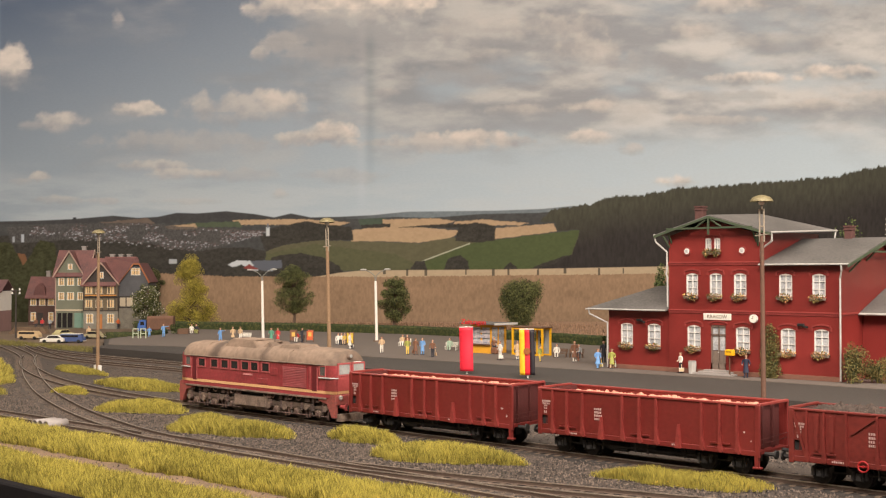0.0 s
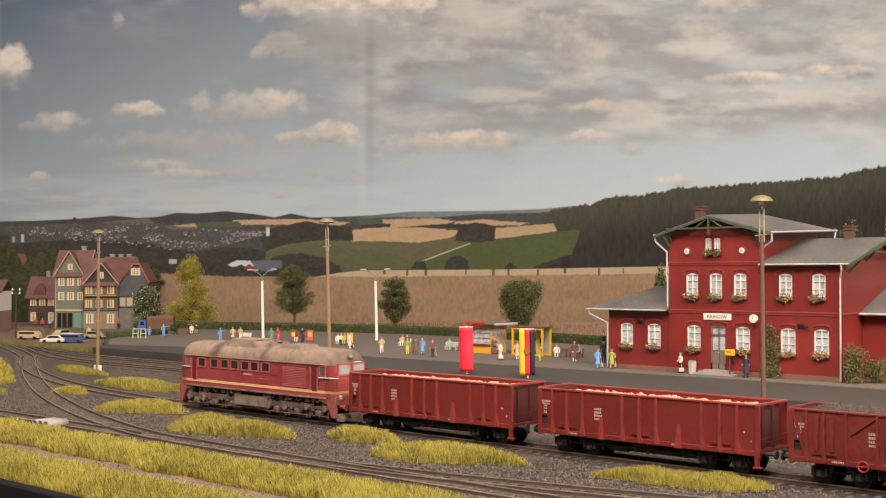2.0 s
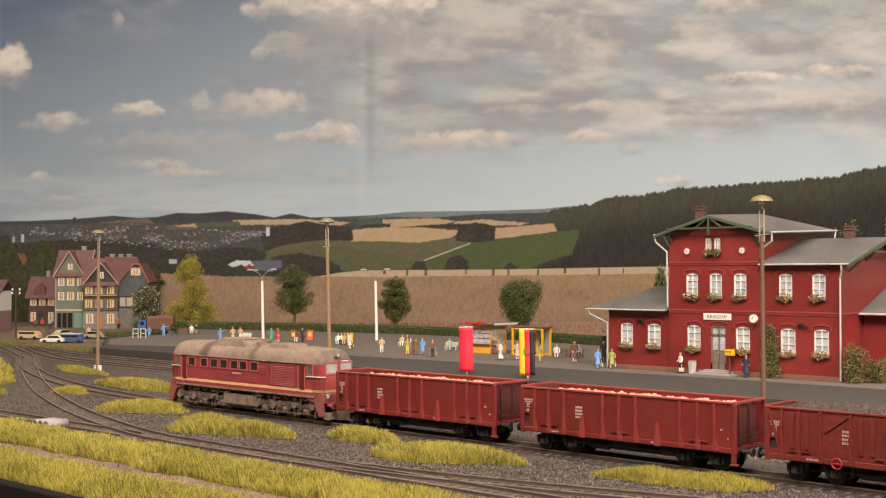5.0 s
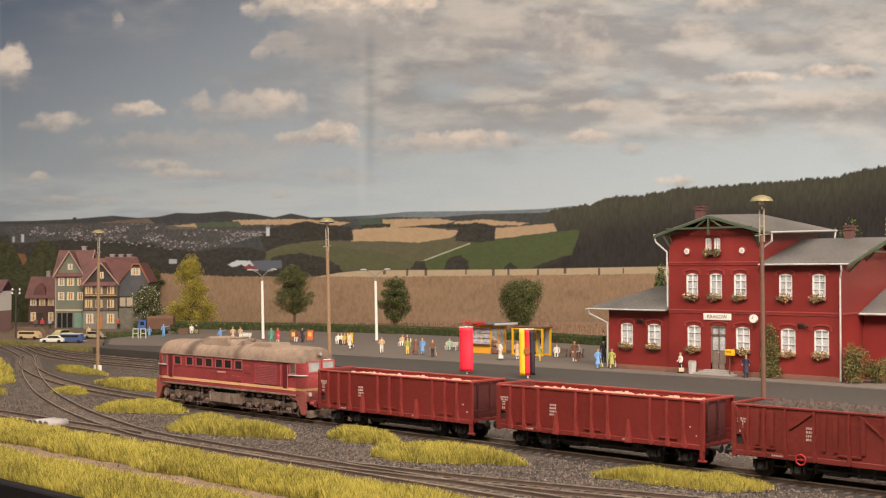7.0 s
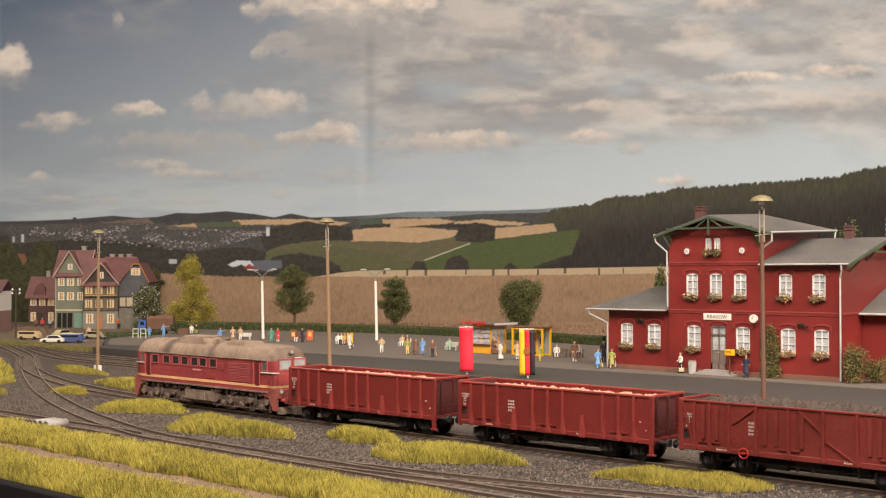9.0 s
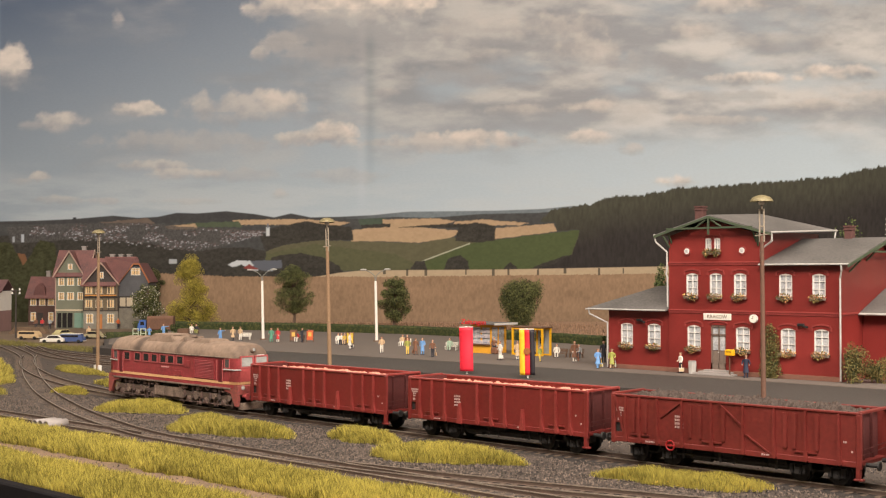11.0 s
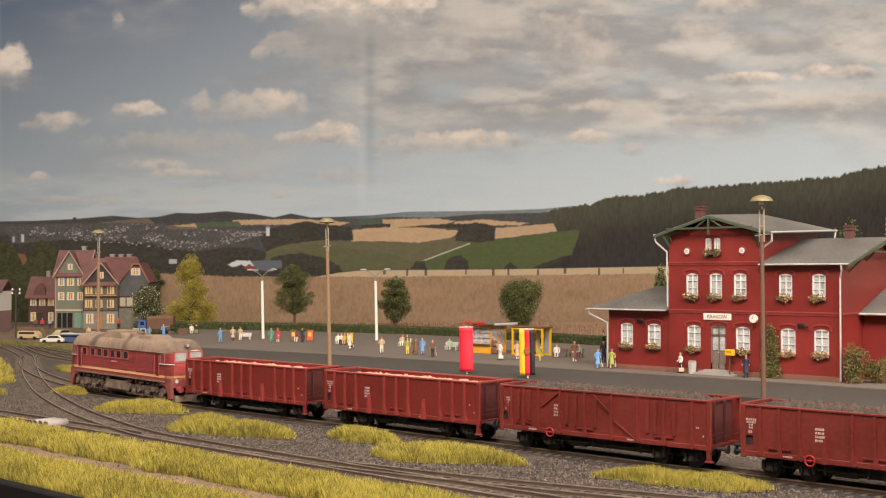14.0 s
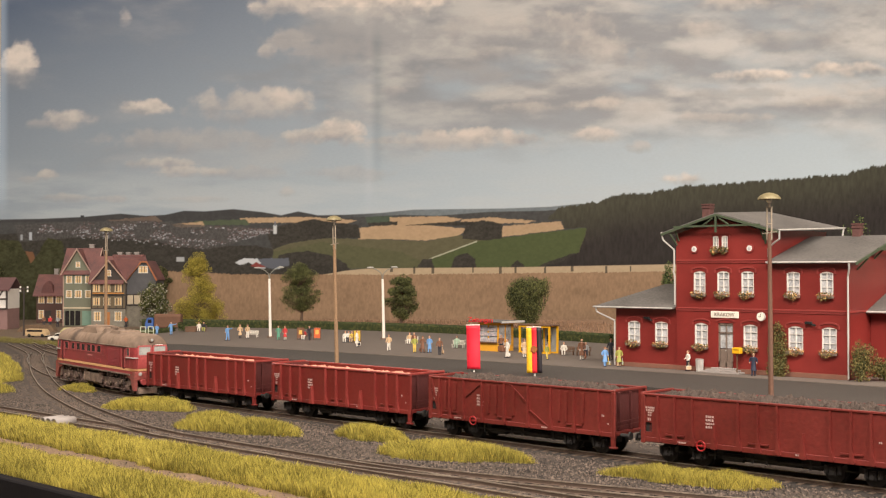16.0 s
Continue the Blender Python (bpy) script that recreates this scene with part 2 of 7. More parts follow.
def backdrop():
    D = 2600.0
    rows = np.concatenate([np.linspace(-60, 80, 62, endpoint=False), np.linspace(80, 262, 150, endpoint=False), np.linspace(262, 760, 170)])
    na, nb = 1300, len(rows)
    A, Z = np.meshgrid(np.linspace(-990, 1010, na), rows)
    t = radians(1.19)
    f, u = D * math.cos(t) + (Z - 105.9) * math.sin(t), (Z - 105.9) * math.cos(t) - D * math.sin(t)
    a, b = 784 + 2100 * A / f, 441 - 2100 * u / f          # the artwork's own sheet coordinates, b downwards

    WA, WB = a + (layers(a / 9, b / 9, 71, 3) - 0.5) * 5, b + (layers(a / 7, b / 7, 73, 3) - 0.5) * 3

    def over(col, c, m):
        return col * (1 - m[..., None]) + c * m[..., None]

    def inside(pts):
        tot = 0
        for da, db in ((-0.6, -0.5), (0.6, -0.5), (-0.6, 0.5), (0.6, 0.5)):
            m = np.zeros(a.shape, bool)
            wa, wb = WA + da, WB + db
            for (x0, y0), (x1, y1) in zip(pts, pts[1:] + pts[:1]):
                if y0 != y1:
                    m ^= ((y0 > wb) != (y1 > wb)) & (wa < (x1 - x0) * (wb - y0) / (y1 - y0) + x0)
            tot = tot + 0.25 * m
        return tot

    def below(pts, soft=1.2, jag=0.0, freq=0.3):
        line = np.interp(a, [p[0] for p in pts], [p[1] for p in pts])
        if jag:
            line = line - jag * wander(a * freq, a * 0, 91) - 0.5 * jag * wander(a * freq * 2.3, a * 0 + 9, 92)
        return step(-soft, soft, b - line)

    # sky
    v = np.clip(b / 380, 0, 1)
    h = np.clip(a / 1568, 0, 1)
    left = ink(82, 89, 102) * (1 - v[..., None]) ** 1.0 + ink(148, 151, 151) * v[..., None]
    right = ink(172, 173, 171) * (1 - v[..., None]) + ink(203, 207, 204) * v[..., None]
    col = left * (1 - h[..., None]) + right * h[..., None]
    # grey cloud deck, denser towards the upper right
    n1 = layers(a / 200, b / 70, 3, 5)
    n2 = layers(a / 125 + 7, b / 42 + 3, 23, 6)
    cover = np.clip(0.10 + 0.75 * step(300, 1050, a) * step(330, 130, b) + 0.30 * step(330, 180, b) * step(150, 420, a) - 0.35 * step(200, 300, b) * step(1050, 1250, a), 0, 1)
    m = step(0.56 - 0.42 * cover, 0.92 - 0.42 * cover, n1) * 0.9 * (0.25 + 0.75 * cover)
    tone = step(0.33, 0.70, n2)
    far_right = step(600, 1400, a)[..., None]
    deck = (ink(137, 132, 128) * (1 - tone[..., None]) + ink(182, 171, 159) * tone[..., None]) * (1 + 0.36 * far_right)
    col = over(col, deck, m)
    hz = step(270, 370, b) * 0.45
    col = over(col, ink(190, 186, 178) * np.ones_like(col), hz * step(0.3, 0.7, layers(a / 120, b / 20, 41, 4)))
    puffs = ((22, 122, 34, 42, 0.9, 0.95), (208, 38, 13, 22, 0.5, 0.6), (104, 220, 48, 20, 0.75, 0.8), (60, 225, 30, 10, 0.3, 0.5), (243, 196, 46, 15, 0.85, 0.9), (440, 198, 125, 34, 0.55, 0.75),
             (505, 182, 46, 22, 0.75, 0.8), (590, 243, 52, 24, 0.95, 0.95), (535, 248, 56, 14, 0.75, 0.8), (330, 256, 180, 24, 0.3, 0.55), (270, 296, 70, 12, 0.6, 0.7),
             (320, 310, 64, 11, 0.6, 0.7), (430, 312, 70, 14, 0.3, 0.4), (67, 316, 20, 11, 0.6, 0.8), (38, 323, 24, 8, 0.3, 0.6), (105, 356, 60, 9, 0.4, 0.6), (180, 357, 46, 8, 0.4, 0.5),
             (330, 358, 60, 7, 0.4, 0.4), (495, 345, 16, 10, 0.5, 0.5), (600, 16, 170, 34, 0.95, 0.95), (700, 14, 70, 38, 1.0, 0.95), (485, 16, 46, 28, 0.5, 0.7), (500, 78, 42, 20, 0.6, 0.8),
             (462, 98, 18, 14, 0.7, 0.8), (570, 102, 110, 26, 0.25, 0.6), (640, 74, 190, 34, 0.0, 0.75), (680, 168, 24, 12, 0.4, 0.6), (770, 258, 150, 20, 0.6, 0.7), (845, 245, 76, 15, 0.85, 0.85),
             (900, 252, 46, 12, 0.5, 0.6), (1038, 247, 46, 15, 0.85, 0.8), (1118, 266, 26, 12, 0.5, 0.6), (1035, 193, 66, 14, 0.8, 0.8), (930, 198, 80, 12, 0.5, 0.6), (1100, 200, 70, 26, 0.4, 0.4),
             (1190, 324, 38, 13, 0.95, 0.9), (1265, 214, 90, 11, 0.6, 0.6), (1330, 141, 90, 13, 1.0, 0.9), (1480, 130, 80, 16, 1.0, 0.85), (1230, 62, 50, 18, 0.7, 0.6), (1290, 12, 80, 18, 0.8, 0.7),
             (1000, 62, 80, 40, 0.6, 0.6), (1050, 100, 66, 34, 0.6, 0.6), (1440, 190, 90, 13, 0.6, 0.6), (1540, 176, 60, 13, 0.6, 0.6), (870, 102, 50, 18, 0.6, 0.5), (850, 60, 100, 34, 0.5, 0.5),
             (1150, 120, 80, 26, 0.1, 0.5), (1300, 175, 120, 12, 0.15, 0.5), (600, 315, 90, 16, 0.4, 0.4), (1400, 80, 120, 18, 0.35, 0.5), (1500, 20, 90, 22, 0.4, 0.5), (800, 140, 110, 22, 0.2, 0.5))
    e1, e2 = layers(a / 24, b / 20, 51, 4) - 0.5, layers(a / 26 + 40, b / 20 + 11, 57, 4) - 0.5
    for cx, cy, rx, ry, bright, op in puffs:
        rx, ry = rx * 1.08, ry * 1.2
        low = (b - cy) / ry
        d = 1.1 - ((a - cx) / rx) ** 2 - np.where(low > 0, 2.0, 1.0) * low ** 2 + 1.7 * e1
        m = step(0.0, np.where(low > 0, 1.5, 0.9), d) * op * 0.92 * (((a - cx) / rx) ** 2 + ((b - cy) / ry) ** 2 < 3)
        lit = np.clip(0.5 - 0.62 * low + 1.5 * e2, 0, 1)[..., None] * bright
        col = over(col, ink(150, 144, 139) * (1 - lit) + ink(220, 199, 179) * lit * (1 + 0.16 * far_right), m)
    # The board's fold: its shading is put into the ink as two streaks.
    fold_shade = np.exp(-((a - 655) / 9) ** 2) * 0.16 * step(30, 90, b) * step(360, 250, b) - np.exp(-((a - 640) / 8) ** 2) * 0.07 * step(20, 60, b) * step(390, 340, b)
    col = col * (1 - fold_shade[..., None] * np.array([1.0, 0.75, 0.7]))

    # land, far to near
    grain = layers(a / 5, b / 4, 61, 4)[..., None]
    fine = layers(a / 2.2, b / 2.4, 67, 3)[..., None]
    far = [(-50, 393), (60, 391), (130, 388), (200, 382), (245, 386), (280, 384), (312, 377), (350, 378), (400, 374), (450, 379), (485, 385), (515, 378), (550, 385), (600, 384), (660, 381), (720, 375), (800, 374),
           (880, 373), (960, 370), (1010, 365), (1800, 360)]
    blue = step(560, 760, a)[..., None]
    col = over(col, (ink(70, 66, 62) * (1 - blue) + ink(118, 120, 117) * blue) * (0.8 + 0.4 * grain), below(far))
    near = [(-50, 398), (140, 396), (250, 396), (420, 392), (480, 390), (560, 389), (640, 388), (700, 384), (760, 386), (850, 379), (950, 377), (1020, 372), (1800, 366)]
    col = over(col, ink(76, 72, 67) * (0.75 + 0.5 * grain), below(near))
    wheat, mead, lush, wood = ink(176, 143, 108), ink(98, 90, 66), ink(82, 86, 54), ink(64, 58, 50)
    for c, pts in ((wheat, [(410, 390), (530, 388), (620, 394), (600, 400), (500, 398), (420, 398)]), (ink(84, 88, 66), [(330, 396), (420, 392), (430, 402), (330, 402)]),
                   (wheat, [(290, 401), (345, 396), (350, 406), (300, 406)]), (ink(110, 92, 78), [(175, 394), (260, 386), (275, 396), (190, 402)]),
                   (ink(78, 84, 68), [(635, 388), (680, 386), (700, 402), (640, 402)]), (wheat, [(676, 389), (775, 387), (805, 391), (790, 397), (740, 405), (680, 405)]),
                   (wheat, [(805, 392), (860, 389), (935, 395), (920, 399), (800, 399)]), (wheat, [(622, 408), (660, 403), (760, 404), (822, 409), (790, 424), (740, 430), (690, 428), (622, 427)]),
                   (wheat, [(872, 424), (878, 404), (980, 396), (984, 410), (930, 417)]), (mead, [(455, 450), (500, 434), (560, 425), (620, 427), (745, 431), (800, 420), (830, 424), (900, 425), (1030, 410), (1030, 478), (440, 478)]),
                   (lush, [(748, 464), (832, 431), (930, 418), (1026, 407), (1010, 455), (990, 480), (755, 480)])):
        col = over(col, c * (0.86 + 0.28 * grain), inside(pts))
    col = over(col, ink(88, 86, 58) * (0.85 + 0.3 * grain), 0.6 * inside([(460, 452), (560, 432), (700, 450), (760, 480), (460, 480)]))
    col = over(col, np.ones_like(col) * ink(176, 168, 140), (np.abs((b - 463) - (a - 746) * (431 - 463) / (832 - 746)) < 1.3) * (a > 746) * (a < 832) * 0.8)
    for pts in ([(460, 420), (480, 404), (540, 392), (580, 398), (622, 402), (625, 425), (560, 426), (500, 434), (470, 446)], [(700, 403), (790, 396), (826, 396), (826, 403)], [(806, 426), (812, 400), (845, 394), (876, 400), (876, 426), (850, 430)],
                [(640, 398), (690, 396), (690, 402), (640, 404)], [(725, 478), (735, 462), (752, 462), (756, 480)], [(785, 480), (792, 458), (812, 452), (828, 462), (832, 480)], [(890, 478), (902, 464), (920, 478)],
                [(930, 480), (960, 466), (1005, 452), (1030, 480)], [(-50, 420), (150, 410), (250, 425), (330, 440), (440, 438), (470, 445), (470, 500), (-50, 500)], [(470, 500), (480, 455), (530, 448), (570, 455), (600, 470), (620, 500)],
                [(400, 452), (420, 446), (440, 452), (440, 470), (400, 470)]):
        col = over(col, wood * (0.6 + 0.8 * grain) * (0.8 + 0.4 * fine), inside(pts))
    # town: scattered pale gables and roofs
    rs = np.random.RandomState(8)
    town = inside([(10, 402), (120, 396), (250, 394), (330, 402), (420, 405), (470, 412), (440, 420), (400, 436), (350, 445), (300, 440), (260, 430), (150, 422), (20, 432)])
    col = over(col, ink(84, 77, 71) * (0.5 + 1.0 * fine), town * 0.85)
    tint = (ink(170, 164, 158), ink(140, 132, 128), ink(116, 100, 92), ink(186, 180, 174), ink(98, 88, 84))
    acol, brow = a[nb // 3], b[:, na // 2]

    def dab(ca, cb, w_, h_, c, op):
        i0, i1 = np.searchsorted(acol, [ca - w_ - 4, ca + w_ + 4])
        k1, k0 = nb - np.searchsorted(brow[::-1], [cb - h_ - 6, cb + h_ + 6])
        if i1 > i0 and k1 > k0:
            q = (slice(k0, k1), slice(i0, i1))
            m_ = step(w_ + 0.6, w_ - 0.6, np.abs(a[q] - ca)) * step(h_ + 0.6, h_ - 0.6, np.abs(b[q] - cb)) * op
            col[q] = over(col[q], c, m_)
    for _ in range(1500):
        ca = rs.uniform(15, 475)
        lo, hi = np.interp(ca, [10, 120, 250, 400, 470], [405, 398, 396, 408, 410]), np.interp(ca, [10, 120, 250, 340, 400, 470], [432, 430, 436, 446, 432, 416])
        cb = rs.uniform(lo, hi)
        thick = float(wander(np.array(ca / 34), np.array(cb / 9), 121)) + 0.18 * (ca > 180) - 0.12 * (ca < 140)
        w_, h_ = rs.uniform(0.5, 1.9), rs.uniform(0.5, 1.4)
        c = tint[rs.randint(5)]
        if thick > 0.56:
            dab(ca, cb, w_, h_, c, 0.62)
            dab(ca + rs.uniform(-0.6, 0.6), cb - h_ - 0.7, w_, 0.6, ink(92, 68, 60), 0.7)
    for ca, cb, w_, h_, c in ((474, 410, 3, 8, (196, 190, 180)), (474, 400, 1.4, 4, (110, 108, 110)), (452, 477, 5, 2.5, (176, 172, 166)),
                              (478, 476, 5, 4, (176, 174, 170)), (306, 463, 7, 4, (170, 164, 156)), (40, 422, 2.5, 7, (176, 172, 168)), (24, 424, 2, 5, (160, 156, 150)), (132, 387, 3, 2, (60, 58, 56))):
        col = over(col, np.ones_like(col) * ink(*c), step(w_ + 1, w_ - 1, np.abs(a - ca)) * step(h_ + 1, h_ - 1, np.abs(b - cb)))
    for c, pts in (((98, 96, 98), [(438, 462), (496, 461), (500, 474), (470, 480), (440, 474)]), ((196, 190, 182), [(405, 469), (420, 461), (442, 462), (450, 470), (440, 474), (428, 468), (412, 474)]),
                   ((134, 66, 58), [(430, 474), (440, 468), (458, 478), (440, 477)]), ((122, 84, 58), [(4, 464), (14, 450), (44, 450), (48, 464), (40, 472), (8, 470)])):
        col = over(col, np.ones_like(col) * ink(*c), inside(pts))
    # dark wooded hill
    ridge = [(-60, 900), (930, 480), (958, 392), (975, 377), (1000, 371), (1050, 364), (1075, 354), (1100, 350), (1150, 347), (1200, 337), (1300, 330), (1400, 323), (1480, 317), (1500, 311), (1530, 303), (1568, 297), (1800, 280)]
    hill = below(ridge, 1.0, 5, 0.22) * (a > 950) * (1 - inside([(940, 392), (982, 394), (985, 409), (1026, 407), (1012, 450), (985, 466), (930, 482)]))
    trunks = layers(a / 3.2, b / 11, 81, 4)[..., None]
    sunny = (step(80, 0, b - np.interp(a, [p[0] for p in ridge], [p[1] for p in ridge])))[..., None]
    col = over(col, (ink(58, 51, 46) * (1 - sunny) + ink(76, 71, 57) * sunny) * (0.72 + 0.56 * trunks), hill)
    # fields at the foot
    top = [(-50, 520), (255, 484), (270, 483), (330, 485), (400, 489), (600, 488), (640, 486), (900, 481), (1165, 476), (1800, 474)]
    pale = below([(-50, 600), (560, 490), (600, 483), (640, 479), (900, 477), (1165, 472), (1800, 470)], 0.8)
    col = over(col, ink(182, 154, 120) * (0.9 + 0.2 * grain), pale)
    wheatline = below([(-50, 520), (255, 485), (330, 487), (400, 491), (600, 491), (660, 492), (900, 489), (1165, 486), (1800, 484)], 1.0, 2, 0.5)
    stalk = layers(a / 2.6, b / 5.5, 87, 4)[..., None]
    patch = layers(a / 60, b / 26, 89, 3)[..., None]
    col = over(col, ink(150, 117, 88) * (0.62 + 0.5 * stalk + 0.26 * patch), wheatline)
    for k in range(10):
        ca = 668 + k * 48 + rs.uniform(-13, 13)
        col = over(col, np.ones_like(col) * wood, ((np.abs(a - ca) < rs.uniform(1.2, 2.4)) & (b > 476 - 0.004 * (ca - 700)) & (b < rs.uniform(484, 489) - 0.004 * (ca - 700))).astype(float) * 0.8)
    leaf = inside([(-60, 425), (20, 430), (40, 470), (55, 450), (70, 425), (95, 430), (105, 470), (262, 500), (268, 560), (280, 640), (-60, 640)])
    col = over(col, ink(66, 63, 41) * (0.2 + 1.1 * grain + 0.5 * fine), leaf)
    col = over(col, ink(120, 96, 62) * (0.6 + 0.8 * grain), below([(-60, 640), (1800, 640)]))

    col = over(col, np.ones_like(col) * ink(186, 196, 204), step(4, -10, a) * 0.3 * step(400, 330, b))
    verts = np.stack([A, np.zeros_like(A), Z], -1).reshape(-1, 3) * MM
    idx = np.arange(na * nb).reshape(nb, na)
    quads = np.stack([idx[:-1, :-1], idx[:-1, 1:], idx[1:, 1:], idx[1:, :-1]], -1).reshape(-1, 4)
    me = bpy.data.meshes.new("backdrop")
    me.vertices.add(len(verts))
    me.vertices.foreach_set("co", verts.ravel())
    me.loops.add(quads.size)
    me.loops.foreach_set("vertex_index", quads.ravel())
    me.polygons.add(len(quads))
    me.polygons.foreach_set("loop_start", np.arange(0, quads.size, 4))
    me.update()
    me.validate()
    layer = me.color_attributes.new("ink", "FLOAT_COLOR", "POINT")
    rgba = np.ones((len(verts), 4), np.float32)
    rgba[:, :3] = np.clip(col.reshape(-1, 3), 0, 1) * PRINT
    layer.data.foreach_set("color", rgba.ravel())
    me.materials.append(INK)
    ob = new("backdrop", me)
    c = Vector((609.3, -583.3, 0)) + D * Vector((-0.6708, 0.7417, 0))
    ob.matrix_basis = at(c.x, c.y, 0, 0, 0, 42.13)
    tagged(ob, "printed photo backdrop of cloudy sky, wooded hills and wheat field", "backdrop", kind="structure")
    solid("backing_board", box(B(), -990, 1010, 3, 12, -60, 760), ROOM, "plain pale board that carries the printed backdrop", "board", at(c.x, c.y, 0, 0, 0, 42.13), kind="structure")


PRINT = np.array([0.855, 0.975, 1.12])
backdrop()

# ---- tracks ----
def smooth_path(pts, stepmm=6.0):
    """A Catmull-Rom line through plan points, resampled at even steps."""
    P = [Vector((*p, 0)) for p in pts]
    P = [2 * P[0] - P[1]] + P + [2 * P[-1] - P[-2]]
    out = []
    for i in range(1, len(P) - 2):
        for k in range(24):
            t = k / 24
            a, b, c, d = P[i - 1:i + 3]
            out.append(0.5 * ((2 * b) + (c - a) * t + (2 * a - 5 * b + 4 * c - d) * t * t + (3 * b - a - 3 * c + d) * t ** 3))
    out.append(P[-2])
    ds = [0]
    for p, q in zip(out, out[1:]):
        ds.append(ds[-1] + (q - p).length)
    n = int(ds[-1] / stepmm)
    s = np.linspace(0, ds[-1], n + 1)
    xs, ys = np.interp(s, ds, [p.x for p in out]), np.interp(s, ds, [p.y for p in out])
    return [Vector((x, y, 0)) for x, y in zip(xs, ys)]


def sweep(bm, line, off, prof):
    """Carries a profile of (across, up) along a line at a sideways offset."""
    prev = None
    for i, p in enumerate(line):
        d = (line[min(i + 1, len(line) - 1)] - line[max(i - 1, 0)]).normalized()
        nrm = Vector((-d.y, d.x, 0))
        vs = [bm.verts.new(p + nrm * (off + u) + Vector((0, 0, w))) for u, w in prof]
        if prev:
            for k in range(len(vs)):
                bm.faces.new((prev[k], prev[(k + 1) % len(vs)], vs[(k + 1) % len(vs)], vs[k]))
        prev = vs
    return bm


TIE = None


def track(pts, label, top=-2.75, bed=None, gap=7.4):
    global TIE
    line = smooth_path(pts)
    tr = thing("track", at(0, 0, 0), label, "track", "tracks of the yard", "structure")
    for off in (-8.25, 8.25):
        bm = sweep(B(), line, off, [(-0.45, 0), (0.45, 0), (0.45, -0.5), (-0.45, -0.5)])
        part("rail_head", bm, RAIL, tr, "worn bright rail head")
        bm = sweep(B(), line, off, [(-0.3, -0.5), (0.3, -0.5), (0.35, -1.9), (1.0, -2.3), (-1.0, -2.3), (-0.35, -1.9)])
        part("rail_web", bm, RAIL_RUST, tr, "rusty rail web and foot")
    # ballast shoulder
    bm = sweep(B(), line, 0, [(-21, -4.4), (-15.5, top), (15.5, top), (21, -4.4)])
    part("ballast_bed", bm, bed or BALLAST_BED, tr, "ballast bed")
    if TIE is None:
        TIE = mesh_of("tie", box(B(), -1.35, 1.35, -14.5, 14.5, -3.4, -2.2, 0.2), SLEEPER)
    rnd = random.Random(len(line))
    n = int(len(line) * 6.0 / gap)
    for k in range(min(n, 290)):
        q = k * gap / 6.0
        i = min(int(q), len(line) - 2)
        p = line[i].lerp(line[i + 1], q - i)
        d = line[i + 1] - line[i]
        o = new("tie", TIE)
        o.parent = tr
        o.matrix_basis = at(p.x, p.y, rnd.uniform(-0.15, 0.05), 0, 0, math.degrees(math.atan2(d.y, d.x)) + rnd.uniform(-1.2, 1.2))
    return line


DARK_BED = material("dark_train_ballast", (0.034, 0.026, 0.021), 0.85, vary=0.4, coarse=25, fine=1100, bump=1.0, other=(0.013, 0.011, 0.01), mix=0.6)
LINES = [track([(x, path_a(x)) for x in (430, 300, 100, -100, -190, -260, -340, -430, -520, -620, -720, -830)], "straight track on darker ballast under the goods train", -2.6, DARK_BED),
         track([(430, -133), (300, -133), (150, -133), (0, -131), (-77, -126), (-185, -99), (-285, -65), (-393, -21), (-538, 48), (-683, 123), (-842, 205), (-1046, 285)], "weathered siding that curves away through the yard", -2.3),
         track([(-78, -134.5), (-200, -135), (-420, -136)], "short stub of weathered siding beside the grass", -2.5),
         track([(118, -129), (200, -117), (290, -97), (430, -62)], "diverging siding at the front of the yard"),
         track([(-1000, 300), (-870, 246), (-760, 212), (-640, 200), (-450, 200), (-200, 200), (100, 200), (430, 200)], "rusty loop track in front of the platform", -2.35),
         track([(-1060, 330), (-940, 284), (-830, 260), (-700, 253), (-500, 253), (-200, 253), (100, 253), (430, 253)], "rusty platform track", -2.35)]


